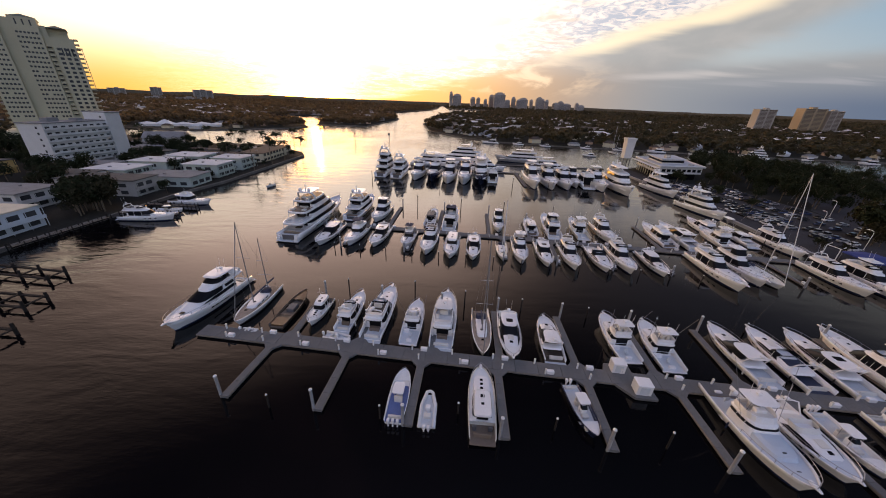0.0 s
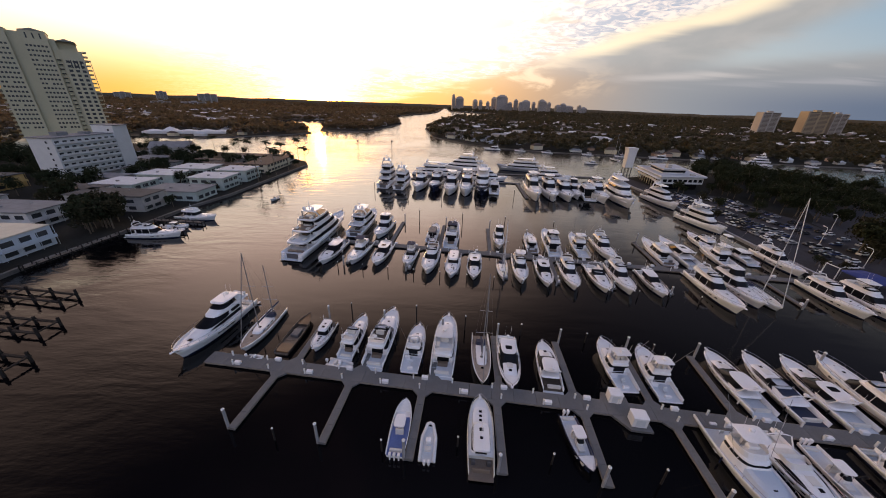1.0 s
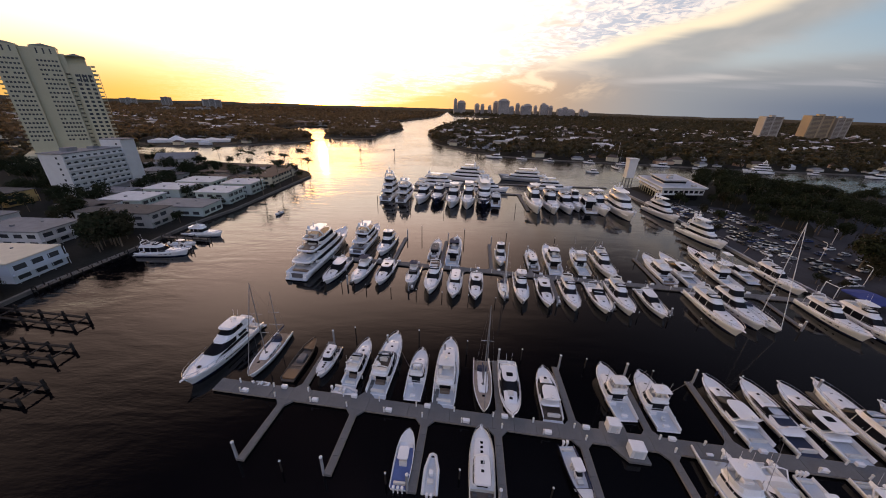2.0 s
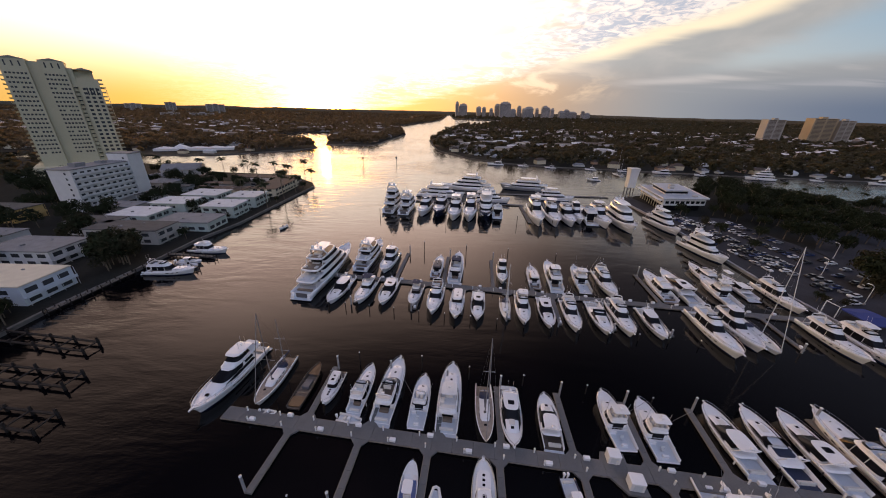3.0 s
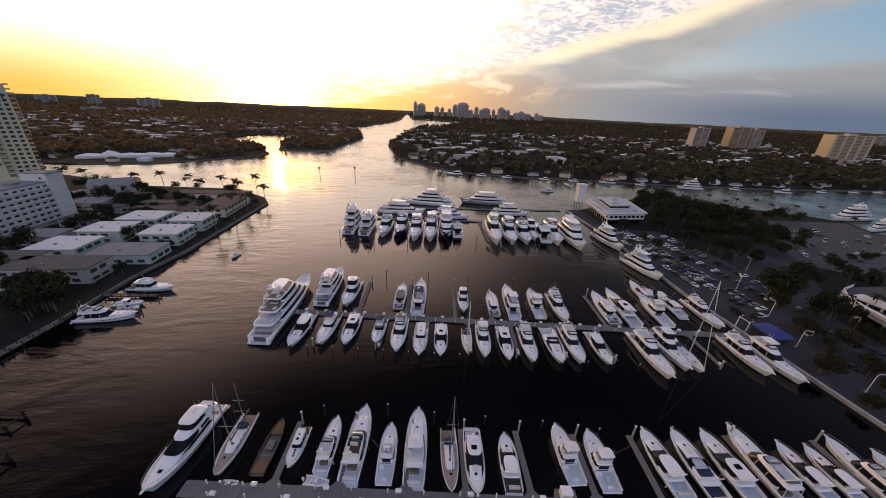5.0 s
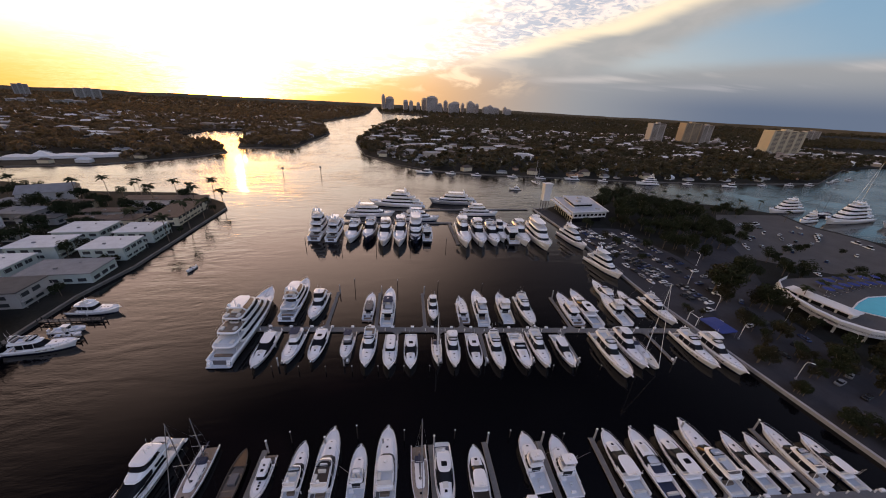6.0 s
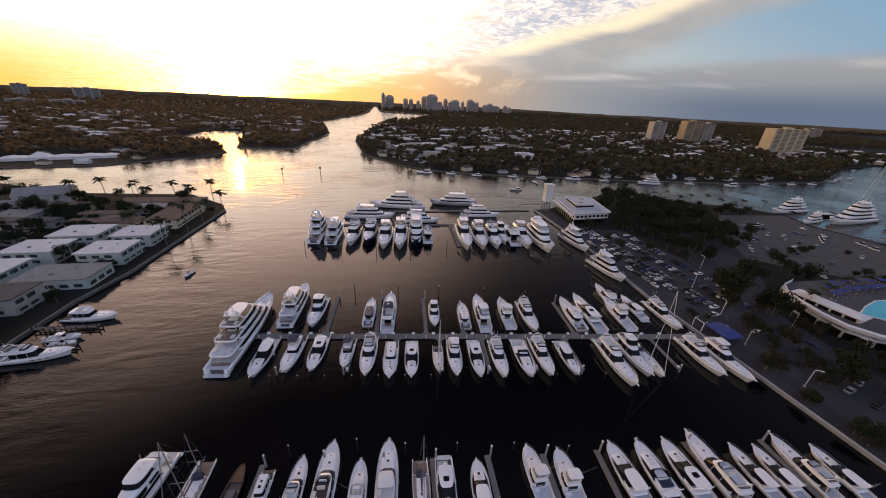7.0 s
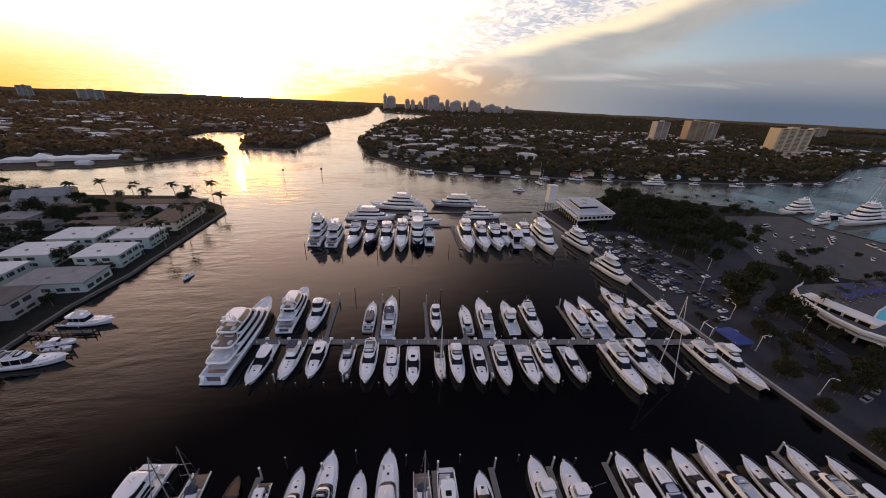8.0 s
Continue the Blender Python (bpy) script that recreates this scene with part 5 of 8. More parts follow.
def launch(x, y, h, L, label):
    """Long open wooden launch with a brown deck aft and thwarts."""
    t = boat_thing("wooden_launch", x, y, h, label)
    B = L * 0.25
    at, sole = add_hull(t, L, B, 0.95, 1.5, M_WOODDARK, full=2.0, stripe=M_BLACK, cockpit=0.72, deck_mat=M_WOOD, sole_mat=M_TEAK, sole=0.4)
    part("aft_deck", house([(0.6, -0.48 * L, -0.28 * L, B * 0.40), (0.86, -0.48 * L, -0.28 * L, B * 0.40)], 0.3, 0.3), M_WOOD, t)
    part("engine_box", box(-0.1 * L, 0.08 * L, -B * 0.24, B * 0.24, 0.4, 1.15, 0.1), M_GREYDARK, t)
    for k in range(3):
        xx = (-0.2 + 0.17 * k + (0.08 if k > 0 else 0)) * L
        part("thwart", box(xx, xx + 0.3, -B * 0.42, B * 0.42, 0.72, 0.8, 0.02), M_TEAK, t)
    return t

# ---- docks ----
def along(x0, y0, x1, y1):
    return math.hypot(x1 - x0, y1 - y0), math.degrees(math.atan2(y1 - y0, x1 - x0))


def dock_run(x0, y0, x1, y1, w, label, z=0.62, seg=4.0, name="dock_walkway"):
    """Walkway of concrete pontoons: each slab is a piece, with a timber waler along both edges."""
    L, h = along(x0, y0, x1, y1)
    root = thing(name, pose(x0, y0, 0, 0, 0, h), label, "dock", kind="structure")
    n = max(1, round(L / seg))
    d = L / n
    me = mesh_of("slab", *box(0, d - 0.04, -w / 2, w / 2, z - 0.5, z, 0.03), M_CONC)
    for k in range(n):
        ob = new("slab", me)
        ob.parent = root
        ob.location = (k * d, 0, (k * 37 % 5 - 2) * 0.004)
    part("waler", join(box(0, L, -w / 2 - 0.12, -w / 2 - 0.005, z - 0.28, z - 0.06, 0.02), box(0, L, w / 2 + 0.005, w / 2 + 0.12, z - 0.28, z - 0.06, 0.02)), M_TIMBER, root)
    return root


def mooring_pile(x, y, h=4.2, r=0.24, label="pale concrete mooring pile with white cap", thin=False):
    t = thing("mooring_pile", pose(x, y, 0), label, "pile", "mooring piles")
    part("shaft", pole(0, 0, -2, h, r, r * 0.95, 8), M_TIMBERDARK if thin else M_PILE, t)
    part("cap", loft([[(q * math.cos(k * math.pi / 4), q * math.sin(k * math.pi / 4), z) for k in range(8)] for z, q in ((h, r * 1.15), (h + 0.1, r * 1.15), (h + 0.32, 0.03))]), M_WHITEPVC, t)
    return t


def dock_box(x, y, h, long=1.3):
    t = thing("dock_box", pose(x, y, 0.62, 0, 0, h), "white fibreglass dock box on the pontoon", "dock box", "dock boxes")
    part("body", box(-long / 2, long / 2, -0.32, 0.32, 0, 0.5, 0.05), M_WHITE, t)
    part("lid", house([(0.5, -long / 2 - 0.03, long / 2 + 0.03, 0.35), (0.58, -long / 2 - 0.03, long / 2 + 0.03, 0.35), (0.66, -long / 2 + 0.1, long / 2 - 0.1, 0.2)], 0.25, 0.25, 12), M_WHITE, t)
    return t


def power_post(x, y):
    t = thing("power_pedestal", pose(x, y, 0.62), "white shore power pedestal on the dock", "pedestal", "power pedestals")
    part("post", box(-0.13, 0.13, -0.13, 0.13, 0, 1.0, 0.03), M_WHITE, t)
    part("lamp_cap", box(-0.16, 0.16, -0.16, 0.16, 1.0, 1.16, 0.05), M_CREAM, t)
    return t


def finger(x0, y0, x1, y1, w=1.15, tip_pile=True, base=True, south=True):
    """Finger pier with triangular braces at its root and a pile at its tip."""
    L, h = along(x0, y0, x1, y1)
    root = dock_run(x0, y0, x1, y1, w, "narrow grey concrete finger pier", 0.6, 3.0, "finger_pier")
    if base:
        for q in (1, -1):
            part("corner_brace", slab([(0.0, q * w / 2), (0.0, q * (w / 2 + 1.3)), (1.4, q * w / 2)][::q], 0.2, 0.57), M_CONC, root)
    if tip_pile:
        a = math.radians(h)
        mooring_pile(x1 - 0.3 * math.cos(a) + 0.75 * math.sin(a), y1 - 0.3 * math.sin(a) - 0.75 * math.cos(a))
    return root


def on_dock(k, x):
    """Middle line of dock k at x."""
    return (45.4 - 0.1315 * x) if k == 1 else (107.7 - 0.144 * x)


dock_run(-45.5, on_dock(1, -45.5), 127, on_dock(1, 127), 2.9, "long grey concrete floating dock")
dock_run(-44, on_dock(2, -44), 127, on_dock(2, 127), 2.5, "long grey concrete floating dock between two rows of boats")
dock_run(-42, 229.5, 56, 222.5, 2.6, "concrete dock between moored yachts")
dock_run(53.5, 222, 51.2, 184, 2.0, "concrete pier leading out between yachts")
dock_run(-20, 256, 129, 252.5, 2.4, "outer concrete dock along the river")
for x, x1, y1 in ((-30.1, -32.0, 35.9), (-15.6, -17.0, 33.8), (-2.0, -3.4, 31.5), (11.4, 10.4, 29.7), (26.3, 25.1, 28.2), (41.0, 40.0, 25.5), (57.5, 56.5, 21.5), (73.5, 72.5, 20.5)):
    finger(x, on_dock(1, x) - 1.45, x1, y1)
for x, x1, y1 in ((-27.6, -26.2, 65.2), (-14.2, -12.8, 64.0), (-0.4, 1.0, 61.5), (12.3, 13.4, 60.0), (25.9, 27.0, 58.5), (39.4, 41.0, 56.4), (53.2, 55.4, 55.0), (78.9, 80.4, 53.0), (100.8, 102.3, 50.0)):
    finger(x, on_dock(1, x) + 1.45, x1, y1)
for x in (-27.3, -6.9, 8.1, 23.4, 39.0, 54.8, 70.6, 104.6):
    y0 = on_dock(2, x)
    finger(x, y0 - 1.25, x - 2.1, y0 - 17.0, 1.1, False)
    mooring_pile(x - 3.0, y0 - 17.6, 3.2, 0.26)
    dock_box(x - 2.0, y0 - 16.2, 83, 0.9)
for x, x1, y1 in ((-17.7, -15.5, 136.0), (0.4, 2.6, 133.0), (18.9, 21.2, 130.5), (33.0, 34.6, 121.0), (76.2, 78.8, 120.0)):
    finger(x, on_dock(2, x) + 1.25, x1, y1, 1.2)
for k in range(22):
    x = -40 + 7.4 * k
    y = on_dock(1, x)
    dock_box(x + 1.3, y + (1.05 if k % 2 else -1.05), -7.5, 1.2)
    power_post(x - 0.9, y + 1.15)
    power_post(x + 0.4, y - 1.2)
    if k < 21:
        dock_box(x + 2.3, on_dock(2, x) + 0.8, -8, 1.1)
        power_post(x - 0.6, on_dock(2, x) - 0.9)
# thin timber mooring piles standing free in the slips
for x, y, h in ((-24.5, 34.5, 2.6), (-7.6, 33.0, 2.6), (4.0, 34.0, 2.2), (18.0, 31.5, 2.4), (33.0, 29.0, 3.2), (-20.5, 66.5, 4.0), (-4.6, 65.0, 4.8), (7.0, 62.5, 4.0), (19.8, 61.0, 3.2), (34.2, 59.0, 2.6), (47.8, 56.0, 2.4), (67.0, 55.0, 2.4)):
    mooring_pile(x, y, h, 0.15, "thin dark timber mooring pile with white cap", True)
for k in range(15):
    x = -31.5 + 8.1 * k
    mooring_pile(x, on_dock(2, x) - 20.5, 2.2, 0.14, "thin dark timber mooring pile with white cap", True)
for x, y in ((-8.5, 138), (10.5, 135), (28.6, 132), (48.2, 127.5), (-38.5, 190), (-18, 183), (1.5, 180), (21, 180), (43, 182), (63, 180), (74, 180), (92, 182), (103, 180)):
    mooring_pile(x, y, 5.5, 0.16, "thin dark timber mooring pile with white cap", True)


def utility_shed(x, y, w, d, h):
    t = thing("dock_shed", pose(x, y, 0.62, 0, 0, -7.5), "white utility box on a widened dock corner", "shed", "dock sheds")
    part("body", box(-w / 2, w / 2, -d / 2, d / 2, 0, h, 0.06), M_WHITE, t)
    part("lid", house([(h, -w / 2 - 0.06, w / 2 + 0.06, d / 2 + 0.06), (h + 0.14, -w / 2 - 0.06, w / 2 + 0.06, d / 2 + 0.06), (h + 0.2, -w / 2 + 0.2, w / 2 - 0.2, d / 2 - 0.2)], 0.2, 0.2, 12), M_WHITE, t)
    part("hatch_door", box(-w * 0.3, w * 0.3, -d / 2 - 0.03, -d / 2 + 0.01, 0.15, h - 0.2, 0.01), M_GREYDECK, t)


utility_shed(32.8, 43.0, 2.2, 1.8, 1.8)
utility_shed(34.6, 38.4, 2.4, 2.0, 1.8)
part_pad = part("dock_pad", join(slab([(30.2, 42.6), (35.2, 41.9), (35.4, 44.2), (31.2, 44.6)], 0.1, 0.585), slab([(31.0, 39.8), (33.0, 37.0), (36.5, 36.6), (36.6, 39.3)], 0.1, 0.585)), M_CONC)
tagged(part_pad, "widened concrete corners of the dock", "dock", kind="structure")

# ---- the fleet: first dock ----
pilothouse_yacht(-49.6, 60.4, -98.0, 21.0, "large sleek white motor yacht berthed at the dock end", B=5.6)
sailboat(-39.2, 60.3, -93.0, 15.5, "two-masted white sailing yacht with blue sail cover", mizzen=True, mast=19.5, deck=M_TEAKDECK, mast_mat=M_OLDALU)
launch(-31.0, 59.2, 84.0, 13.1, "long dark wooden launch with brown aft deck")
trawler(-24.8, 58.2, -95.0, 10.0, "small white cabin boat beside a finger pier", B=3.1)
flybridge(-17.6, 58.2, 83.0, 12.8, "white sedan cruiser with pale decks and small hatches", top="none")
rib(-18.8, 50.4, -12, 5.4, "white inflatable tender floating behind a cruiser", motors=1)
rib(-36.4, 51.6, -6, 3.4, "small white inflatable dinghy beside the dock", motors=1)
flybridge(-11.2, 58.3, 83.0, 17.6, "white sport yacht with open dark flybridge seating", B=4.6, top="open", fly_floor=M_WOODDARK)
sportfisher(-4.2, 55.1, 84.0, 13.0, "white convertible fishing boat with pale cockpit", top="none")
flybridge(2.3, 56.4, 84.0, 17.7, "long white flybridge yacht with aft saloon windows", B=4.7, top="canvas", canvas=M_CANVASW)
sailboat(9.7, 52.6, -94.0, 14.8, "weathered single-masted sailing yacht with cluttered deck", mast=20.5, B=3.7, mast_mat=M_OLDALU, deck=M_TEAKDECK)
express(15.2, 51.7, -96.0, 15.0, "white sport cruiser with navy sunroof and windscreen", B=4.2, inside=M_NAVYVINYL)
express(23.0, 50.9, 84.0, 12.6, "white express cruiser with open dark brown cockpit", B=4.0, inside=M_WOODDARK)
sportfisher(36.9, 51.6, 88.0, 13.2, "white sportfishing boat with hardtop flybridge and open cockpit", top="canvas", B=4.4)
sportfisher(44.0, 49.5, 85.0, 13.2, "white sportfishing boat with outriggers and blue-grey cockpit", B=4.5)
express(58.7, 47.9, 87.0, 15.5, "low white express cruiser with dark raked windscreen", B=4.7)
express(66.1, 46.6, 86.0, 16.5, "sleek white sport cruiser with open dark cockpit", roof="none", B=4.8, inside=M_NAVYVINYL)
express(73.6, 45.8, 86.0, 16.5, "white cruiser with tall dark windscreen and white hardtop", B=5.0)
flybridge(81.4, 45.3, 86.0, 18.5, "white flybridge motor yacht with dark tinted windows", B=5)
express(90.5, 42.7, 86.0, 14.0, "low white express cruiser with dark raked windscreen")
express(96.7, 41.6, 86.0, 13.5, "white express cruiser with dark foredeck hatches")
flybridge(104.4, 41.9, 86.0, 15.5, "white flybridge yacht with raked radar arch")
express(112.5, 38.7, 86.0, 14.0, "white cruiser with dark windscreen near the quay")
centre_console(-5.1, 36.8, 85.0, 9.6, "white centre console boat with blue cockpit and three outboards", B=2.9, sole_mat=M_BLUESOLE)
rib(-0.5, 34.5, 86.0, 6.4, "pale grey inflatable tender with twin outboards")
trawler(7.7, 35.6, 85.0, 12.6, "cream downeast cruiser with teak cockpit and swim platform", B=3.9, tall=0.75, hull=M_CREAM)
centre_console(23.1, 34.6, -88.0, 9.8, "dark-hulled centre console boat with white hardtop", motors=2, B=2.9, hull=M_NAVY)
sportfisher(47.0, 31.0, -95.0, 17.0, "large white sportfishing yacht with long pale foredeck", B=5.6, deck=M_PALEBLUE)
express(54.0, 30.7, -94.0, 14.0, "white cruiser with open cream cockpit and pale foredeck", roof="none", B=4.8, deck=M_PALEBLUE)
centre_console(59.8, 29.8, -96.0, 10.5, "white centre console boat with white hardtop")
express(68.5, 28.6, -96, 12, "white express cruiser with open cockpit beside a pier")

# second dock
superyacht(-45.1, 117.0, 82.5, 41.0, "tall white tri-deck superyacht with open aft terraces", B=8.2)
express(-36.1, 101.9, -97.0, 19.0, "low white express cruiser with dark raked windscreen", B=4.9)
trawler(-26.9, 102.1, -97.0, 18.5, "white cabin yacht with grey flybridge canvas and upright windows", top="canvas")
express(-19.0, 101.5, -97.0, 18.0, "white sport cruiser with raised helm and dark windscreen", B=4.8)
trawler(-9.2, 99.7, -97.0, 14.5, "small white cabin boat with dark canvas top", top="canvas", roof=M_GREYDARK)
flybridge(-2.2, 97.0, -97.0, 18.5, "white flybridge motor yacht with dark tinted windows", B=4.9)
trawler(5.1, 94.5, -97.0, 17.5, "cream cabin cruiser with square foredeck hatches", B=4.6)
express(12.0, 93.6, -97.0, 17.0, "white sport yacht with black sunroof panel", B=4.4)
sailboat(20.9, 92.6, -97.0, 13.0, "slim single-masted sailing boat with white deck", mast=17)
flybridge(26.5, 92.1, -97.0, 17.5, "white flybridge yacht with white hardtop", top="hard")
express(33.9, 90.7, -97.0, 17.5, "white express yacht with dark hatch and windscreen", B=4.6)
flybridge(41.4, 89.3, -97.0, 18.0, "white flybridge yacht with folded tender")
express(50.3, 88.5, -97.0, 18.0, "broad white express cruiser with long foredeck", B=5.2, roof="none")
flybridge(56.9, 88.1, -97.0, 19.0, "white flybridge motor yacht with dark tinted windows")
express(65.8, 86.1, -97.0, 16.5, "white cruiser with dark windscreen and bow rail")
flybridge(81.6, 81.8, -97.0, 23.0, "large white flybridge yacht with dark side windows")
flybridge(89.9, 83.7, -97.0, 21.0, "white flybridge yacht with wide pale foredeck", top="hard")
sailboat(93.9, 81.1, -97.0, 17.0, "grey-decked sailing yacht with tall white mast", mast=29, B=4.4)
flybridge(114.9, 79.5, -97.0, 20.0, "white motor yacht with black window bands", B=5.2)
flybridge(122.1, 76.4, -97.0, 21.5, "white motor yacht moored next to the quay", top="hard")
superyacht(-31.4, 131.4, 83.0, 27.0, "white motor yacht with dark hull windows and aft terrace", B=6.6, decks=2)
flybridge(-22.4, 125.0, -97.0, 20.0, "white motor yacht with dark band of windows", B=5.4, top="hard")
trawler(-1.8, 122.2, 83.0, 17.0, "cabin cruiser with dark brown canvas over the cockpit", roof=M_GREYDARK, B=4.3)
flybridge(5.9, 121.2, 83.0, 24.0, "long white yacht with blue aft canopy", B=5.3, top="canvas")
flybridge(23.7, 116.7, -97.0, 15.5, "white flybridge cruiser with dark windscreen", top="hard")
trawler(35.6, 115.0, 84.0, 16.0, "white cabin cruiser with open cockpit", B=4.4)
flybridge(43.3, 115.9, 84.0, 22.0, "white flybridge yacht with blue-grey aft deck", top="hard")
sportfisher(53.5, 114.0, 84.0, 19.0, "cream sportfishing boat with aft bench", hull=M_CREAM)
flybridge(62.0, 110.7, -97.0, 21.0, "white motor yacht with two rows of dark windows")
trawler(81.6, 110.0, 84.0, 21.0, "white pilothouse yacht with square windows", top="open", B=5.4)
express(89.2, 109.9, 84.0, 25.0, "long white sport yacht with dark cockpit", B=5.5)
sportfisher(102.1, 107.1, 84.0, 21.0, "white sportfishing yacht with tall tuna tower", tower=True)
flybridge(106.2, 121.0, 84, 17.0, "white flybridge boat behind a tall tower")
express(112.5, 110.5, 84, 17.0, "white cruiser with dark red cockpit cushions")
flybridge(121.5, 103.4, -97.0, 21.0, "white motor yacht with black windows near the quay")

# third dock
fine[0] = False
superyacht(-33.0, 213.5, 83.0, 31.8, "dark-windowed white yacht berthed stern out").scale = (1.04, 1.42, 1.34)
superyacht(-23.2, 209.9, 83.0, 29.7, "white motor yacht with open aft deck", decks=2).scale = (1.04, 1.42, 1.34)
flybridge(-12.4, 203.9, -97.0, 27.6, "white flybridge yacht with dark window bands", B=6.2).scale = (1.04, 1.38, 1.4)
flybridge(-2.3, 205.8, -97.0, 29.7, "navy-hulled motor yacht with white upperworks", B=6.4, hull=M_NAVY).scale = (1.04, 1.38, 1.4)
flybridge(7.1, 199.3, -97.0, 31.8, "white yacht with rounded bow and low decks", B=6.4, top="hard").scale = (1.04, 1.38, 1.4)
flybridge(16.7, 199.8, -97.0, 36.0, "large white yacht with dark bridge windows", B=6.4, top="hard").scale = (1.04, 1.38, 1.4)
superyacht(27.0, 203.9, -97.0, 36.0, "dark-hulled yacht with white tiered decks", decks=2, hull=M_NAVY).scale = (1.04, 1.42, 1.34)
flybridge(34.3, 202.2, 83.0, 21.2, "white flybridge boat with stern to the basin").scale = (1.04, 1.38, 1.4)
flybridge(57.1, 195.5, -97.0, 38.2, "white motor yacht with flared bow", B=6.4, top="hard").scale = (1.04, 1.38, 1.4)
flybridge(66.6, 193.3, -97.0, 33.9, "white motor yacht with dark wheelhouse windows", B=6.4, top="hard").scale = (1.04, 1.38, 1.4)
flybridge(75.6, 192.0, -97.0, 29.7, "white flybridge motor yacht with dark tinted windows", B=6.2).scale = (1.04, 1.38, 1.4)
flybridge(89.4, 196.8, 83.0, 27.6, "white motor yacht berthed stern out", B=6.2).scale = (1.04, 1.38, 1.4)
flybridge(95.1, 191.3, -97.0, 31.8, "large white flybridge yacht with hardtop", B=6.4, top="hard").scale = (1.04, 1.38, 1.4)
superyacht(105.8, 186.8, -97.0, 38.2, "white motor yacht with long foredeck", decks=2).scale = (1.04, 1.42, 1.34)
superyacht(127.6, 181.5, -88.0, 29.0, "white motor yacht lying alongside the quay", decks=2).scale = (1.0, 1.2, 1.2)
superyacht(123.8, 144.0, -85.0, 26.0, "white motor yacht moored along the seawall", decks=2).scale = (1.0, 1.3, 1.15)
flybridge(82.6, 196.0, -97, 27.0, "white motor yacht wedged between larger yachts", B=5.2, top="hard").scale = (1.0, 1.2, 1.3)
flybridge(113.2, 203.5, -97, 28.0, "white motor yacht with hardtop near the quay corner", B=6.0, top="hard").scale = (1.0, 1.25, 1.35)
superyacht(-2, 243, -8, 36, "long white yacht moored along the outer dock", decks=2)
superyacht(19, 268, 172, 44, "large white tri-deck yacht lying alongside")
superyacht(33, 231, -8, 30, "white motor yacht with flared bow lying alongside", decks=2)
superyacht(68, 273, 172, 42, "white superyacht along the outer pier", decks=2, hull=M_GREYHULL)
superyacht(82, 240, -8, 30, "white motor yacht moored behind the row", decks=2)
fine[0] = True

# along the west seawall and out in the river
flybridge(-104.8, 112.6, 3, 18.5, "white flybridge boat at a wooden pier", top="none")
trawler(-103.8, 133.2, -6, 17.5, "white houseboat with open upper deck", B=5.2, top="open", tall=1.1)
centre_console(-104.5, 121.6, 2, 10.5, "small dark-topped runabout by the seawall", motors=2)
centre_console(-102.5, 118.2, 3, 8.5, "small open boat tied to a wooden pier", motors=1, ttop=False)
centre_console(-86, 165, -100, 6.5, "small dark runabout crossing the river", motors=1, ttop=False)
trawler(147, 322, 175, 13, "white cruiser under way on the river")

# ---- trees ----
def leaf_cloud(rnd, rx, rz, n, size, lumps=9, zc=0.0):
    """Crown of many small leaf sprays gathered in uneven lumps."""
    v, f = [], []
    cs = []
    for _ in range(lumps):
        a, q = rnd.random() * 6.283, rnd.random() ** 0.6
        cs.append((rx * 0.68 * q * math.cos(a), rx * 0.68 * q * math.sin(a), zc + rz * (rnd.random() * 1.3 - 0.55), rx * (0.26 + 0.26 * rnd.random())))
    for _ in range(n):
        cx, cy, cz, cr = rnd.choice(cs)
        d = Vector((rnd.gauss(0, 1), rnd.gauss(0, 1), rnd.gauss(0.25, 0.9))).normalized()
        p = Vector((cx, cy, cz)) + d * cr * (0.7 + 0.35 * rnd.random())
        u = Vector((rnd.gauss(0, 1), rnd.gauss(0, 1), rnd.gauss(0, 1))).cross(d + Vector((0, 0, 0.3))).normalized()
        w = d.cross(u).normalized()
        s = size * (0.6 + 0.8 * rnd.random())
        k = len(v)
        lift = d * s * 0.25
        v += [tuple(p - u * s - lift), tuple(p - w * s * 0.7 + lift), tuple(p + u * s - lift), tuple(p + w * s * 0.7 + lift)]
        f.append((k, k + 1, k + 2, k + 3))
    return v, f


def trunk_geo(rnd, h, r):
    g = [tube([(0, 0, -0.2), (0.1, 0.05, h * 0.4), (0.05, 0.2, h * 0.7)], r, 6)]
    for k in range(4):
        a = k * 1.6 + rnd.random()
        g.append(tube([(0.05, 0.1, h * (0.4 + 0.07 * k)), (h * 0.2 * math.cos(a), h * 0.2 * math.sin(a), h * (0.66 + 0.06 * k)), (h * 0.3 * math.cos(a), h * 0.3 * math.sin(a), h * (0.82 + 0.05 * k))], r * 0.45, 5))
    return join(*g)


def broad_tree(seed, h, label):
    rnd = random.Random(seed)
    t = thing("tree", pose(0, 0, 0), label, "tree", "quayside trees")
    part("trunk", trunk_geo(rnd, h, 0.22), M_BARK, t)
    part("crown", leaf_cloud(rnd, h * 0.52, h * 0.34, 620, 0.42, 13, h * 0.68), (M_LEAF, M_LEAFWARM)[seed % 2], t)
    return t


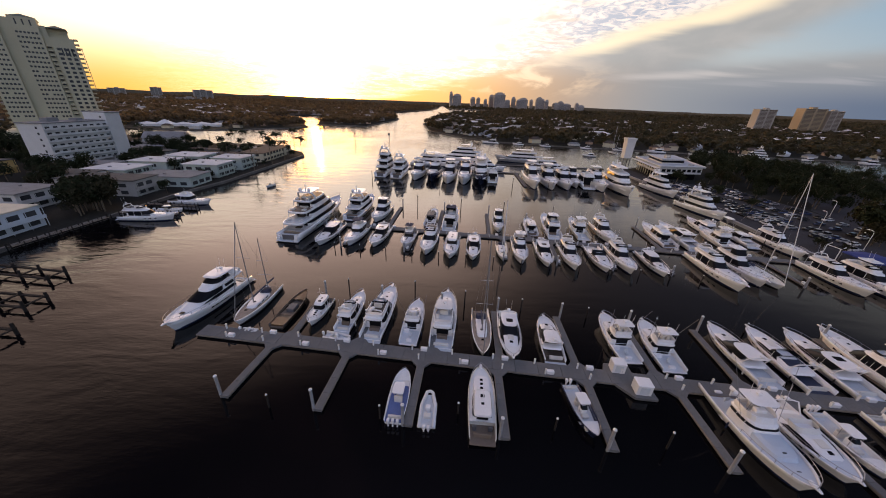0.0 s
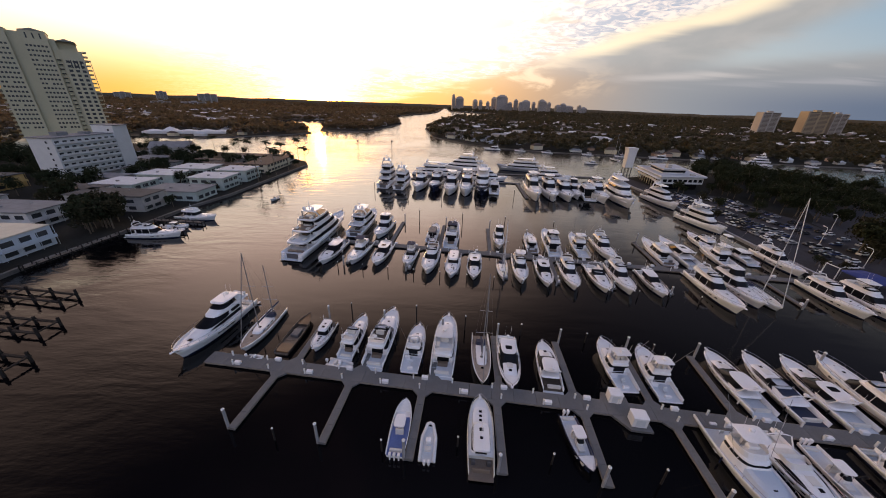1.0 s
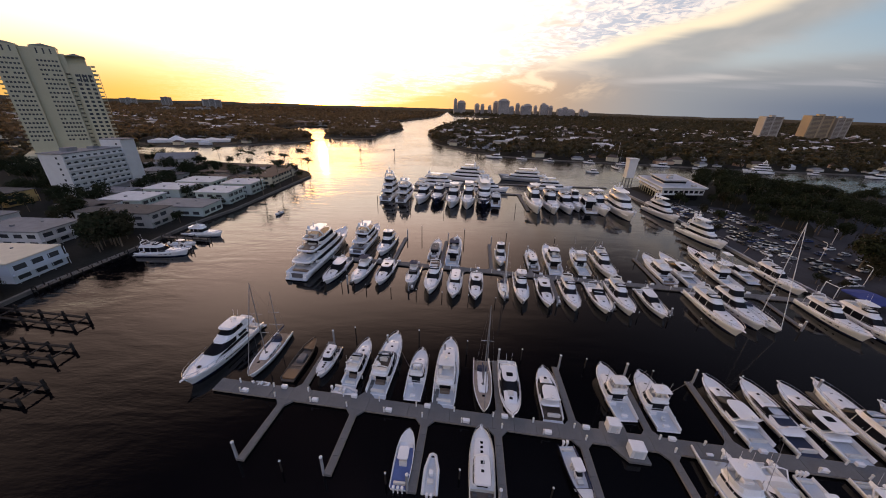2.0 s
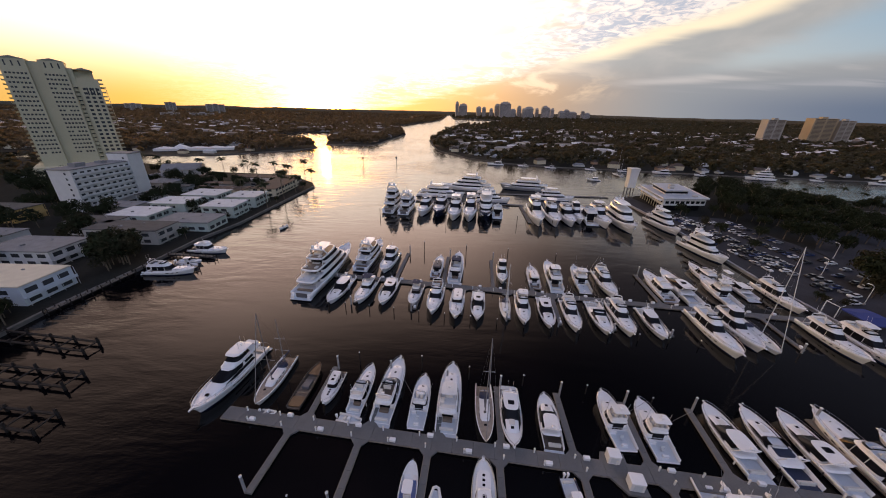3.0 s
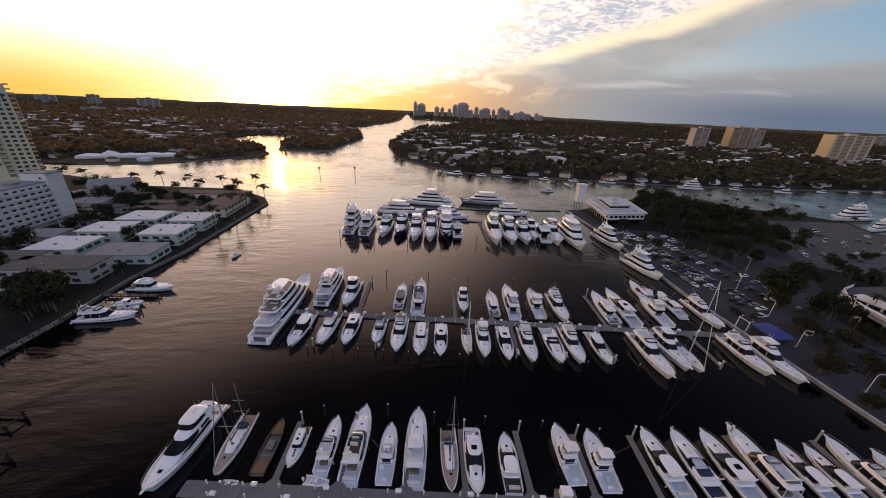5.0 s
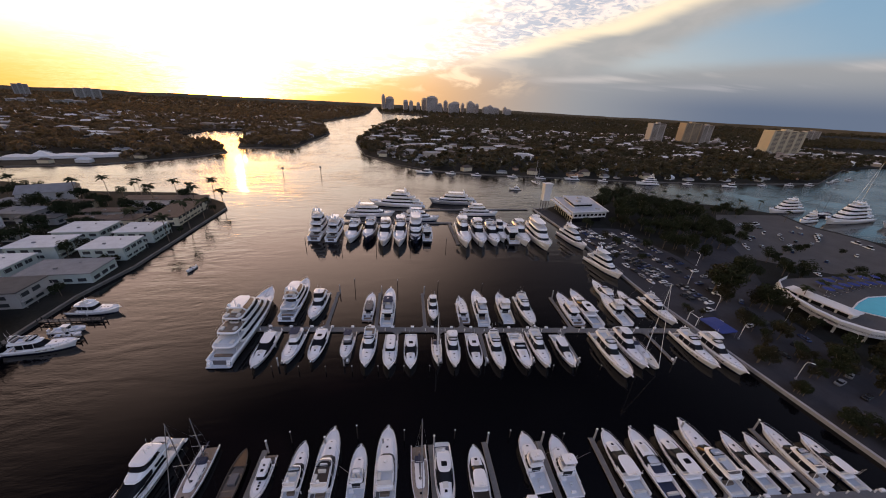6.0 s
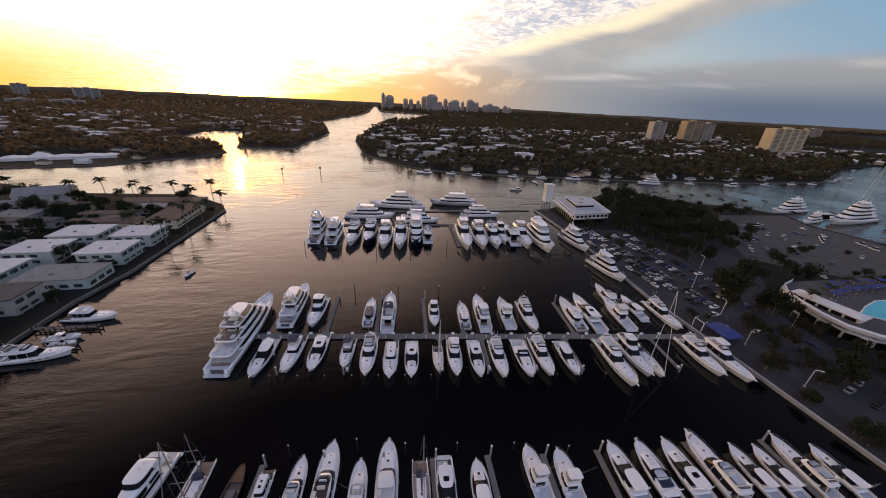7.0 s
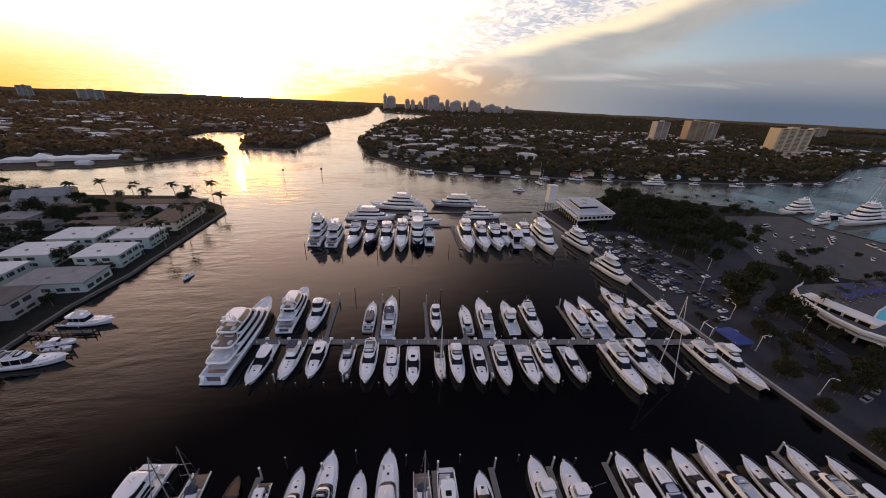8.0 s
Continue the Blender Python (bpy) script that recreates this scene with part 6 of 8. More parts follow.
def palm_tree(seed, h):
    rnd = random.Random(seed)
    t = thing("palm_tree", pose(0, 0, 0), "tall palm with drooping dark fronds", "palm", "palms")
    lean = rnd.uniform(-0.6, 0.6)
    part("trunk", tube([(0, 0, -0.2), (lean * 0.2, 0, h * 0.4), (lean * 0.6, 0, h * 0.75), (lean, 0, h)], 0.17, 7), M_BARK, t)
    g = []
    for k in range(18):
        a, up_ = k * 2.4 + rnd.random() * 0.4, rnd.uniform(-0.6, 1.5)
        L = rnd.uniform(3.6, 5.0)
        vv, ff = [], []
        for i in range(7):
            q = i / 6
            rr, zz = L * q * (0.95 - 0.1 * up_), h + up_ * 2.2 * q - (1.5 + 0.8 * up_) * q * q
            wd = 0.75 * math.sin(math.pi * min(1, 0.12 + q * 0.9)) + 0.03
            for sgn, drop in ((1, 0.3), (0, 0), (-1, 0.3)):
                vv.append((lean + rr * math.cos(a) - sgn * wd * math.sin(a), rr * math.sin(a) + sgn * wd * math.cos(a), zz - drop * wd))
            if i:
                j = 3 * i
                ff += [(j - 3, j, j + 1, j - 2), (j - 2, j + 1, j + 2, j - 1)]
        g.append((vv, ff))
    part("crown", join(*g), M_LEAF, t)
    return t


def inside(poly, x, y):
    c = False
    for (x0, y0), (x1, y1) in zip(poly, poly[1:] + poly[:1]):
        if (y0 > y) != (y1 > y) and x < (x1 - x0) * (y - y0) / (y1 - y0) + x0:
            c = not c
    return c


def edge_gap(poly, x, y):
    """Distance from the outline."""
    d = 1e9
    for (x0, y0), (x1, y1) in zip(poly, poly[1:] + poly[:1]):
        l2 = (x1 - x0) ** 2 + (y1 - y0) ** 2
        u = max(0, min(1, ((x - x0) * (x1 - x0) + (y - y0) * (y1 - y0)) / l2))
        d = min(d, math.hypot(x - x0 - u * (x1 - x0), y - y0 - u * (y1 - y0)))
    return d


def woods(name, poly, box_, step, h, size, leaves, seed, label, keep=0.9, gap=5, holes=(), foliage=None):
    """Far trees, joined, on a jittered grid inside a plan outline."""
    rnd = random.Random(seed)
    protos = []
    for k in range(6):
        lv, lf = leaf_cloud(random.Random(seed * 31 + k), 0.5, 0.32, leaves, size, 6, 0.62)
        protos.append((np.array(lv), np.array(lf)))
    vs, fs, n = [], [], 0
    x0, x1, y0, y1 = box_
    y = y0
    while y < y1:
        x = x0
        while x < x1:
            px_, py_ = x + rnd.uniform(-0.5, 0.5) * step, y + rnd.uniform(-0.5, 0.5) * step
            x += step
            den = noise.noise((px_ / 90, py_ / 90, seed))
            if rnd.random() > keep + den * 0.5 or not inside(poly, px_, py_) or edge_gap(poly, px_, py_) < gap:
                continue
            if any(abs(px_ - hx) < hr and abs(py_ - hy) < hr for hx, hy, hr in holes):
                continue
            lv, lf = protos[rnd.randrange(6)]
            a, s = rnd.random() * 6.283, h * rnd.uniform(0.6, 1.25)
            c, q = math.cos(a) * s * rnd.uniform(1.0, 1.5), math.sin(a) * s * 1.2
            rot = np.array([[c, -q, 0], [q, c, 0], [0, 0, s]])
            vs.append(lv @ rot.T + (px_, py_, 1.0))
            fs.append(lf + n)
            n += len(lv)
        y += step
    if not vs:
        return
    me = bpy.data.meshes.new(name)
    me.from_pydata(np.concatenate(vs).tolist(), [], np.concatenate(fs).tolist())
    me.materials.append(foliage or M_WOODS)
    me.update()
    return tagged(new(name, me), label, "trees", kind="stuff")


# ---- buildings ----
def window_mesh(w, h, d=0.12):
    return mesh_of("window", *join(box(-w / 2, w / 2, -d, 0.02, 0, h)), M_WINDOW)


def facade_windows(parent, me, x0, x1, z0, z1, cols, rows, m, skip=None):
    """Windows as pieces on one upright face, set by the matrix m (its -y looks outward)."""
    for r in range(rows):
        for c in range(cols):
            if skip and skip(c, r):
                continue
            ob = new("window", me)
            ob.parent = parent
            ob.matrix_basis = m @ Matrix.Translation((x0 + (x1 - x0) * (c + 0.5) / cols, 0, z0 + (z1 - z0) * r / rows))


def tower_block():
    """Beige apartment tower with gabled bays, window grid, side balconies."""
    h = math.degrees(math.atan2(34, 35))
    t = thing("apartment_tower", pose(-322, 264, 1.1, 0, 0, h), "tall beige apartment tower with gabled roof bays", "apartment tower")
    W, D, F = 49.0, 26.0, 3.15
    bays = ((0, 13.5, 0.0, 87), (13.5, 19.5, 2.4, 86), (19.5, 33, 0.0, 87), (33, 36.5, 1.8, 83), (36.5, 49, 0.6, 76))
    for x0, x1, back, top in bays:
        part("wall", box(x0, x1 - 0.05, back, D, 0, top), M_BEIGE, t)
    for x0, x1, top in ((0, 13.5, 87), (19.5, 33, 87), (36.5, 47, 82)):
        xm = (x0 + x1) / 2
        part("roof", ([(x0 - 0.2, -0.25, top), (x1 + 0.2, -0.25, top), (xm, -0.25, top + 1.7), (x0 - 0.6, D, top), (x1 + 0.6, D, top), (xm, D, top + 1.7)], [(0, 1, 2), (5, 4, 3), (0, 2, 5, 3), (2, 1, 4, 5), (0, 3, 4, 1)]), M_ROOFGREEN, t)
    part("wall", box(36.5, 47, 4, D, 76, 82), M_BEIGE, t)
    wm, tall = window_mesh(1.25, 1.25), window_mesh(0.8, 3.6)
    for x0, x1 in ((1, 12.5), (20.5, 32)):
        facade_windows(t, wm, x0, x1, 20, 20 + F * 19, 6, 19, pose(0, 0, 0), lambda c, r: c == 2 and r % 5 == 0)
    for x0, x1 in ((1.5, 12), (21, 31.5)):
        facade_windows(t, tall, x0, x1, 82, 86, 3, 1, pose(0, 0, 0))
    wide = window_mesh(2.1, 1.7)
    facade_windows(t, wide, 37.5, 48.5, 14, 14 + F * 18, 3, 18, pose(0, 0.6, 0))
    facade_windows(t, window_mesh(0.8, 5.5), 40, 47, 64, 70, 4, 1, pose(0, 0.6, 0))
    facade_windows(t, window_mesh(2.2, 1.7), 33.3, 36.2, 12, 12 + F * 19, 1, 19, pose(0, 1.8, 0))
    slab_m = mesh_of("balcony", *join(box(0, 2.4, 0, 7, 0, 0.22), box(2.3, 2.4, 0, 7, 0.22, 1.1), box(0, 2.4, -0.05, 0.05, 0.22, 1.1)), M_BEIGE)
    for k in range(23):
        for x, m in ((W, pose(W - 0.02, 3, 6 + F * k)), (0, pose(0.02, 12, 6 + F * k, 0, 0, 180))):
            ob = new("balcony", slab_m)
            ob.parent = t
            ob.matrix_basis = m
    bay = mesh_of("balcony", *join(box(33.1, 36.4, -0.2, 1.75, 0, 0.2), box(33.1, 36.4, -0.22, -0.12, 0.2, 1.1)), M_BEIGE)
    for k in range(21):
        ob = new("balcony", bay)
        ob.parent = t
        ob.matrix_basis = pose(0, 0, 6.6 + F * k)
    for k in range(4):
        part("terrace_beam", join(box(W - 1, W + 3.4, 2 + 3 * k, 2.3 + 3 * k, 70, 70.4), pole(W + 3, 2.15 + 3 * k, 40, 70.2, 0.14)), M_BEIGE, t)
    part("podium", box(-6, W + 8, -7, D + 6, 0, 10), M_BEIGE, t)
    facade_windows(t, window_mesh(2.6, 1.8), -5, W + 7, 2, 10, 16, 2, pose(0, -7, 0))
    return t


def white_block():
    """White slab hotel with balcony rows and a taller blank stair tower."""
    t = thing("white_hotel_block", pose(-207, 181, 1.1), "white slab building with balcony rows and stair tower", "building")
    part("wall", box(-13, 0, 0, 35, 0, 24), M_STUCCO, t)
    part("stair_tower", box(-12, 1.2, 35, 45, 0, 28.5), M_STUCCO, t)
    part("roof", join(box(-13.4, 0.4, -0.4, 35.0, 24.0, 24.5), box(-9, -5, 8, 14, 24.5, 26.5), box(-8, -4, 22, 26, 24.5, 25.8)), M_ROOFGREY, t)
    part("roof", box(-12.4, 1.6, 35.05, 45.4, 28.5, 29.0), M_ROOFGREY, t)
    bal = mesh_of("balcony", *join(box(0, 1.5, 0, 34, 0, 0.2), box(1.4, 1.5, 0, 34, 0.2, 1.0)), M_STUCCO)
    win = mesh_of("window", *box(-0.05, 0.06, 0, 2.2, 0, 1.2), M_WINDOW)
    small_win = mesh_of("window", *box(-0.5, 0.5, -0.06, 0.05, 0, 1.2), M_WINDOW)
    for k in range(7):
        ob = new("balcony", bal)
        ob.parent = t
        ob.location = (0, 0.5, 2.9 + 3 * k)
        for c in range(9):
            w = new("window", win)
            w.parent = t
            w.location = (0.0, 0.9 + 4.0 * c, 3.4 + 3 * k)
        for c in range(2):
            w = new("window", small_win)
            w.parent = t
            w.location = (-3.5, 0, 3.4 + 3 * k) if c == 0 else (-2.0, 35 - 0.02, 3.4 + 3 * k + (4 if k == 6 else 0))
    return t


FOOTPRINTS = [(-221, -204, 180, 228), (-340, -270, 250, 320), (145, 190, 212, 257), (128, 133, 84, 92)]


def flat_house(x0, x1, y0, y1, h, label, wall=None, roof=None, eave=0.7, floors=2, name="flat_roofed_house", rot=0.0):
    """Low block with an overhanging pale flat roof, window rows and a gallery on the east side."""
    w, d = x1 - x0, y1 - y0
    FOOTPRINTS.append((x0, x1, y0, y1))
    t = thing(name, pose(x0, y0, 1.1, 0, 0, rot), label, "house", "riverside houses")
    part("wall", box(0, w, 0, d, 0, h), wall or M_MINT, t)
    top = part("roof", join(box(-eave, w + eave, -eave, d + eave, h, h + 0.32, 0.05), box(-eave + 0.4, w + eave - 0.4, -eave + 0.4, d + eave - 0.4, h + 0.3, h + 0.36)), roof or M_ROOFWHITE, t)
    wm = mesh_of("window", *box(-0.05, 0.06, 0, 3.2, 0, 1.6), M_WINDOW)
    wf = mesh_of("window", *box(0, 3.0, -0.06, 0.05, 0, 1.5), M_WINDOW)
    for k in range(floors):
        z = 0.9 + 3.0 * k
        for c in range(int((d - 1) // 4.6)):
            o = new("window", wm)
            o.parent = t
            o.location = (w, 1.2 + 4.6 * c, z)
        for c in range(int((w - 1) // 5.0)):
            o = new("window", wf)
            o.parent = t
            o.location = (1.4 + 5.0 * c, 0, z)
    if floors > 1:
        part("gallery", join(box(w, w + 1.3, 0, d, 2.7, 2.9), box(w + 1.22, w + 1.3, 0, d, 2.9, 3.8), *[pole(w + 1.2, q * d, 0, h, 0.07) for q in (0.02, 0.34, 0.66, 0.98)]), wall or M_MINT, t)
    part("roof_vent", box(w * 0.4, w * 0.4 + 1, d * 0.3, d * 0.3 + 1, h + 0.3, h + 0.9), M_ROOFGREY, top)
    part("roof_vent", box(w * 0.6, w * 0.6 + 0.6, d * 0.7, d * 0.7 + 0.6, h + 0.3, h + 0.7), M_ROOFGREY, top)
    return t


def hip_house(seed, w, d, h, wall, roof, label):
    t = thing("house", pose(0, 0, 0), label, "house", "houses in the woods")
    part("wall", box(-w / 2, w / 2, -d / 2, d / 2, -0.2, h), wall, t)
    e, r = 0.6, min(w, d) * 0.5
    rh = 0.32 * min(w, d)
    v = [(-w / 2 - e, -d / 2 - e, h), (w / 2 + e, -d / 2 - e, h), (w / 2 + e, d / 2 + e, h), (-w / 2 - e, d / 2 + e, h), (-(w / 2 - r * 0.8), 0, h + rh), (w / 2 - r * 0.8, 0, h + rh)]
    part("roof", (v, [(0, 1, 5, 4), (1, 2, 5), (2, 3, 4, 5), (3, 0, 4), (3, 2, 1, 0)]), roof, t)
    return t


def condo(x, y, rot, w, d, h, ribs, label, wall=None):
    """Far apartment slab with upright ribs between balcony bays, their shade painted dark."""
    t = thing("condominium_tower", pose(x, y, 1, 0, 0, rot), label, "apartment tower", "condominium towers")
    part("core", box(0, w, 1.2, d, 0, h), M_CONDODARK, t)
    for k in range(ribs + 1):
        xx = w * k / ribs
        part("rib", box(xx - w * 0.035 / 1.0, xx + w * 0.035, 0, d + 0.02, 0, h + 1.2), wall or M_CONDO, t)
    fl = mesh_of("floor_slab", *join(box(0, w, 0.25, 1.3, 0, 0.25), box(0, w, 0.2, 0.32, 0.25, 1.3)), wall or M_CONDO)
    for k in range(int(h / 3.2)):
        o = new("floor_slab", fl)
        o.parent = t
        o.location = (0, 0, 3.2 * k)
    part("end_wall", join(box(w, w + 0.4, 0, d, 0, h), box(-0.4, 0, 0, d, 0, h)), wall or M_CONDO, t)
    part("roof", join(box(-0.8, w + 0.8, -0.3, d + 0.5, h, h + 0.8), box(w * 0.4, w * 0.65, d * 0.3, d * 0.7, h + 0.8, h + 5)), wall or M_CONDO, t)
    return t


def city_tower(x, y, w, d, h, seed):
    rnd = random.Random(seed)
    t = thing("city_tower", pose(x, y, 0, 0, 0, rnd.uniform(-10, 10)), "distant grey downtown tower on the skyline", "tower", "city skyline")
    part("shaft", box(-w / 2, w / 2, -d / 2, d / 2, 0, h * 0.86), M_CITY, t)
    part("crown", join(box(-w * 0.4, w * 0.4, -d * 0.4, d * 0.4, h * 0.86, h * 0.95), box(-w * 0.2, w * 0.25, -d * 0.2, d * 0.2, h * 0.95, h)), M_CITY, t)
    part("glazing", join(*[box(-w / 2 - 0.3, w / 2 + 0.3, -d / 2 - 0.3, -d / 2 + 0.2, 5 + 9 * k, 9.4 + 9 * k) for k in range(int(h * 0.86 / 9))]), M_CITYGLASS, t)
    return t


# ---- west bank ----
tower_block()
white_block()
flat_house(-137, -119, 177, 192, 6.6, "pale green two-storey house with white flat roof")
flat_house(-136, -118.5, 199, 214, 6.6, "pale green two-storey house with white flat roof")
flat_house(-169, -149, 181, 196, 6.6, "two-storey house with white flat roof and gallery")
flat_house(-165, -144, 201, 217, 6.6, "two-storey house with white flat roof and gallery")
flat_house(-171, -151, 158, 174, 6.4, "two-storey house with white flat roof beside a car park")
flat_house(-145, -118.5, 155, 170, 4.6, "low pale building with broad grey flat roof", None, M_ROOFGREY, 0.5, 1, "flat_roofed_hall")
flat_house(-162, -129, 137, 150, 6.6, "grey two-storey motel with white parapet roof", M_GREYWALL, M_ROOFDARK, 0.4, 2, "motel_block")
flat_house(-180, -158, 146, 156, 6.6, "grey motel wing with white parapet roof", M_STUCCO, M_ROOFDARK, 0.4, 2, "motel_block")
flat_house(-176, -150, 113, 128, 6.4, "white villa with a flat grey terrace roof", M_STUCCO, M_ROOFGREY, 0.5)
flat_house(-158, -129.5, 87, 102, 6.6, "pale blue-white waterside house with cream flat roof", M_PALEWALL, M_ROOFCREAM, 0.2)
flat_house(-256, -222, 160, 174, 6.6, "yellow two-storey house with orange trim", M_YELLOW, M_ROOFDARK, 0.5)
flat_house(-205, -190, 128, 140, 5.0, "pale low house with flat roof", M_STUCCO, M_ROOFGREY, 0.4, 1)
flat_house(-225, -205, 240, 256, 4.5, "low building with grey flat roof", M_GREYWALL, M_ROOFGREY, 0.3, 1)
flat_house(-178, -150, 228, 236, 4.4, "long low house with brown roof", M_GREYWALL, M_ROOFBROWN, 0.6, 1)
flat_house(-182, -152, 243, 251, 4.4, "long low house with brown roof", M_GREYWALL, M_ROOFBROWN, 0.6, 1)
flat_house(-158, -142, 226, 238, 4.2, "low house with brown flat roof among palms", M_CREAMWALL, M_ROOFBROWN, 0.6, 1)
flat_house(-160, -141, 257, 268, 4.2, "low house with pale grey flat roof among palms", M_GREYWALL, M_ROOFGREY, 0.6, 1)
flat_house(-206, -186, 232, 240, 4.2, "long low house with dark flat roof", M_GREYWALL, M_ROOFDARK, 0.5, 1)
flat_house(-214, -190, 262, 272, 4.4, "long low house with brown flat roof", M_CREAMWALL, M_ROOFBROWN, 0.6, 1)
flat_house(-246, -222, 268, 278, 4.4, "long low house with grey flat roof", M_GREYWALL, M_ROOFGREY, 0.5, 1)
flat_house(-195, -178, 178, 190, 4.6, "low annex with grey flat roof beside the hotel", M_GREYWALL, M_ROOFGREY, 0.5, 1)
flat_house(-200, -183, 206, 217, 4.4, "low annex with dark flat roof beside the hotel", M_GREYWALL, M_ROOFDARK, 0.5, 1)
flat_house(-136, -119, 226, 262, 5.6, "two-storey cream waterside house row", M_CREAMWALL, M_ROOFBROWN, 0.5, 2)
flat_house(-178, -125, 272, 284, 4.0, "long low shed roof near the point", M_GREYWALL, M_ROOFBROWN, 0.5, 1)
shed = thing("gabled_hall", pose(-232, 292, 1.1, 0, 0, 25), "large pale grey gabled hall", "building")
part("wall", box(-14, 14, -11, 11, 0, 7), M_GREYWALL, shed)
part("roof", ([(-14.6, -11.6, 7), (14.6, -11.6, 7), (14.6, 11.6, 7), (-14.6, 11.6, 7), (-14.6, 0, 11), (14.6, 0, 11)], [(0, 1, 5, 4), (2, 3, 4, 5), (1, 2, 5), (3, 0, 4), (3, 2, 1, 0)]), M_ROOFGREY, shed)
tent = thing("event_marquee", pose(-352, 470, 1.1, 0, 0, 22), "long white peaked marquee on the far bank", "tent")
for k, (w_, hh) in enumerate(((20, 3.4), (18, 6.5), (22, 3.2), (20, 3.6), (14, 3.0))):
    x0 = -44 + sum((20, 18, 22, 20, 14)[:k])
    part("canopy", ([(x0, -9, 3), (x0 + w_, -9, 3), (x0 + w_, 9, 3), (x0, 9, 3), (x0 + w_ / 2, 0, hh + 2)], [(0, 1, 4), (1, 2, 4), (2, 3, 4), (3, 0, 4), (3, 2, 1, 0)]), M_CANVASW, tent)
    part("side_wall", join(box(x0, x0 + w_ - 0.1, -9, -8.9, 0, 3.05), box(x0, x0 + w_ - 0.1, 8.9, 9, 0, 3.05)), M_CANVASW, tent)


def timber_pier(x0, y0, x1, y1, w, label, z=1.3, deck=True):
    L, h = along(x0, y0, x1, y1)
    t = thing("timber_pier", pose(x0, y0, 0, 0, 0, h), label, "pier", "timber piers")
    n = int(L // (3 if deck else 6))
    r = 0.17 if deck else 0.32
    pm = mesh_of("post", *pole(0, 0, -2, z + 1.0, r, r * 0.9, 7), M_TIMBERDARK)
    for k in range(n + 1):
        for q in (-1, 1):
            o = new("post", pm)
            o.parent = t
            o.location = (L * k / n, q * w / 2, 0.3 * ((k * 7 + q) % 3) - 0.4)
    part("beam", join(*[box(0, L, q * w / 2 - r * 0.8, q * w / 2 + r * 0.8, z - 0.45, z - 0.1) for q in (-1, 1)]), M_TIMBERDARK, t)
    if deck:
        pl = mesh_of("plank", *box(0, 0.24, -w / 2 - 0.1, w / 2 + 0.1, z - 0.1, z - 0.04), M_TIMBER)
        for k in range(int(L / 0.5)):
            o = new("plank", pl)
            o.parent = t
            o.location = (0.5 * k, 0, 0)
    else:
        for k in range(n + 1):
            part("cross_beam", box(L * k / n - 0.22, L * k / n + 0.22, -w / 2 - 0.3, w / 2 + 0.3, z - 0.1, z + 0.1), M_TIMBERDARK, t)
    return t


timber_pier(-122, 73.5, -92.5, 69.8, 3.6, "dark derelict timber pier frame", deck=False)
timber_pier(-122, 62, -85, 58.5, 4.0, "dark derelict timber pier frame", deck=False)
timber_pier(-122, 52, -79, 47.5, 4.0, "dark derelict timber pier frame", deck=False)
timber_pier(-118, 116.2, -97, 116.0, 1.6, "narrow weathered timber pier")
timber_pier(-117, 127.6, -97, 126.4, 1.6, "narrow weathered timber pier")
timber_pier(-120.6, 84, -117.6, 111, 1.6, "weathered timber walkway along the bank")

palms = [palm_tree(k, h) for k, h in enumerate((12.0, 14.0, 10.0))]
for k, (x, y) in enumerate(((-141, 291), (-178, 297), (-184, 301), (-201, 299), (-121, 283), (-109.5, 268), (-128, 268), (-150, 262), (-140, 222), (-260, 300), (-268, 292), (-155, 300), (-215, 290), (-110.5, 220), (-111, 240), (-112, 200))):
    o = copy_thing(palms[k % 3], pose(x, y, 1.1, 0, 0, 57 * k) @ Matrix.Scale(1.25, 4)) if k > 2 else palms[k]
    if k <= 2:
        o.matrix_basis = pose(x, y, 1.1, 0, 0, 57 * k)
TREES = [broad_tree(k, 7.5 + 0.7 * k, ("dense dark green broadleaf tree", "olive broadleaf tree with uneven crown")[k % 2]) for k in range(6)]
tree_count = [0]


GROVE = []


def plant(x, y, s=1.0):
    """A tree where the land is free; those deep in the groves are joined later."""
    if not any(inside(LANDS[g], x, y) and edge_gap(LANDS[g], x, y) > 2.5 * s for g in ("ground_west", "ground_east")):
        return None
    if any(x0 - 1.5 < x < x1 + 1.5 and y0 - 1.5 < y < y1 + 1.5 for x0, x1, y0, y1 in FOOTPRINTS):
        return None
    k = tree_count[0]
    m = pose(x, y, 1.05, 0, 0, 71 * (k + len(GROVE))) @ Matrix.Scale(s, 4)
    if k >= 6 and (x > 186 or x < -185 or y > 205 or k > 270):
        GROVE.append((k + len(GROVE), m))
        return None
    tree_count[0] += 1
    if k < 6:
        TREES[k].matrix_basis = m
        return TREES[k]
    return copy_thing(TREES[k % 6], m)


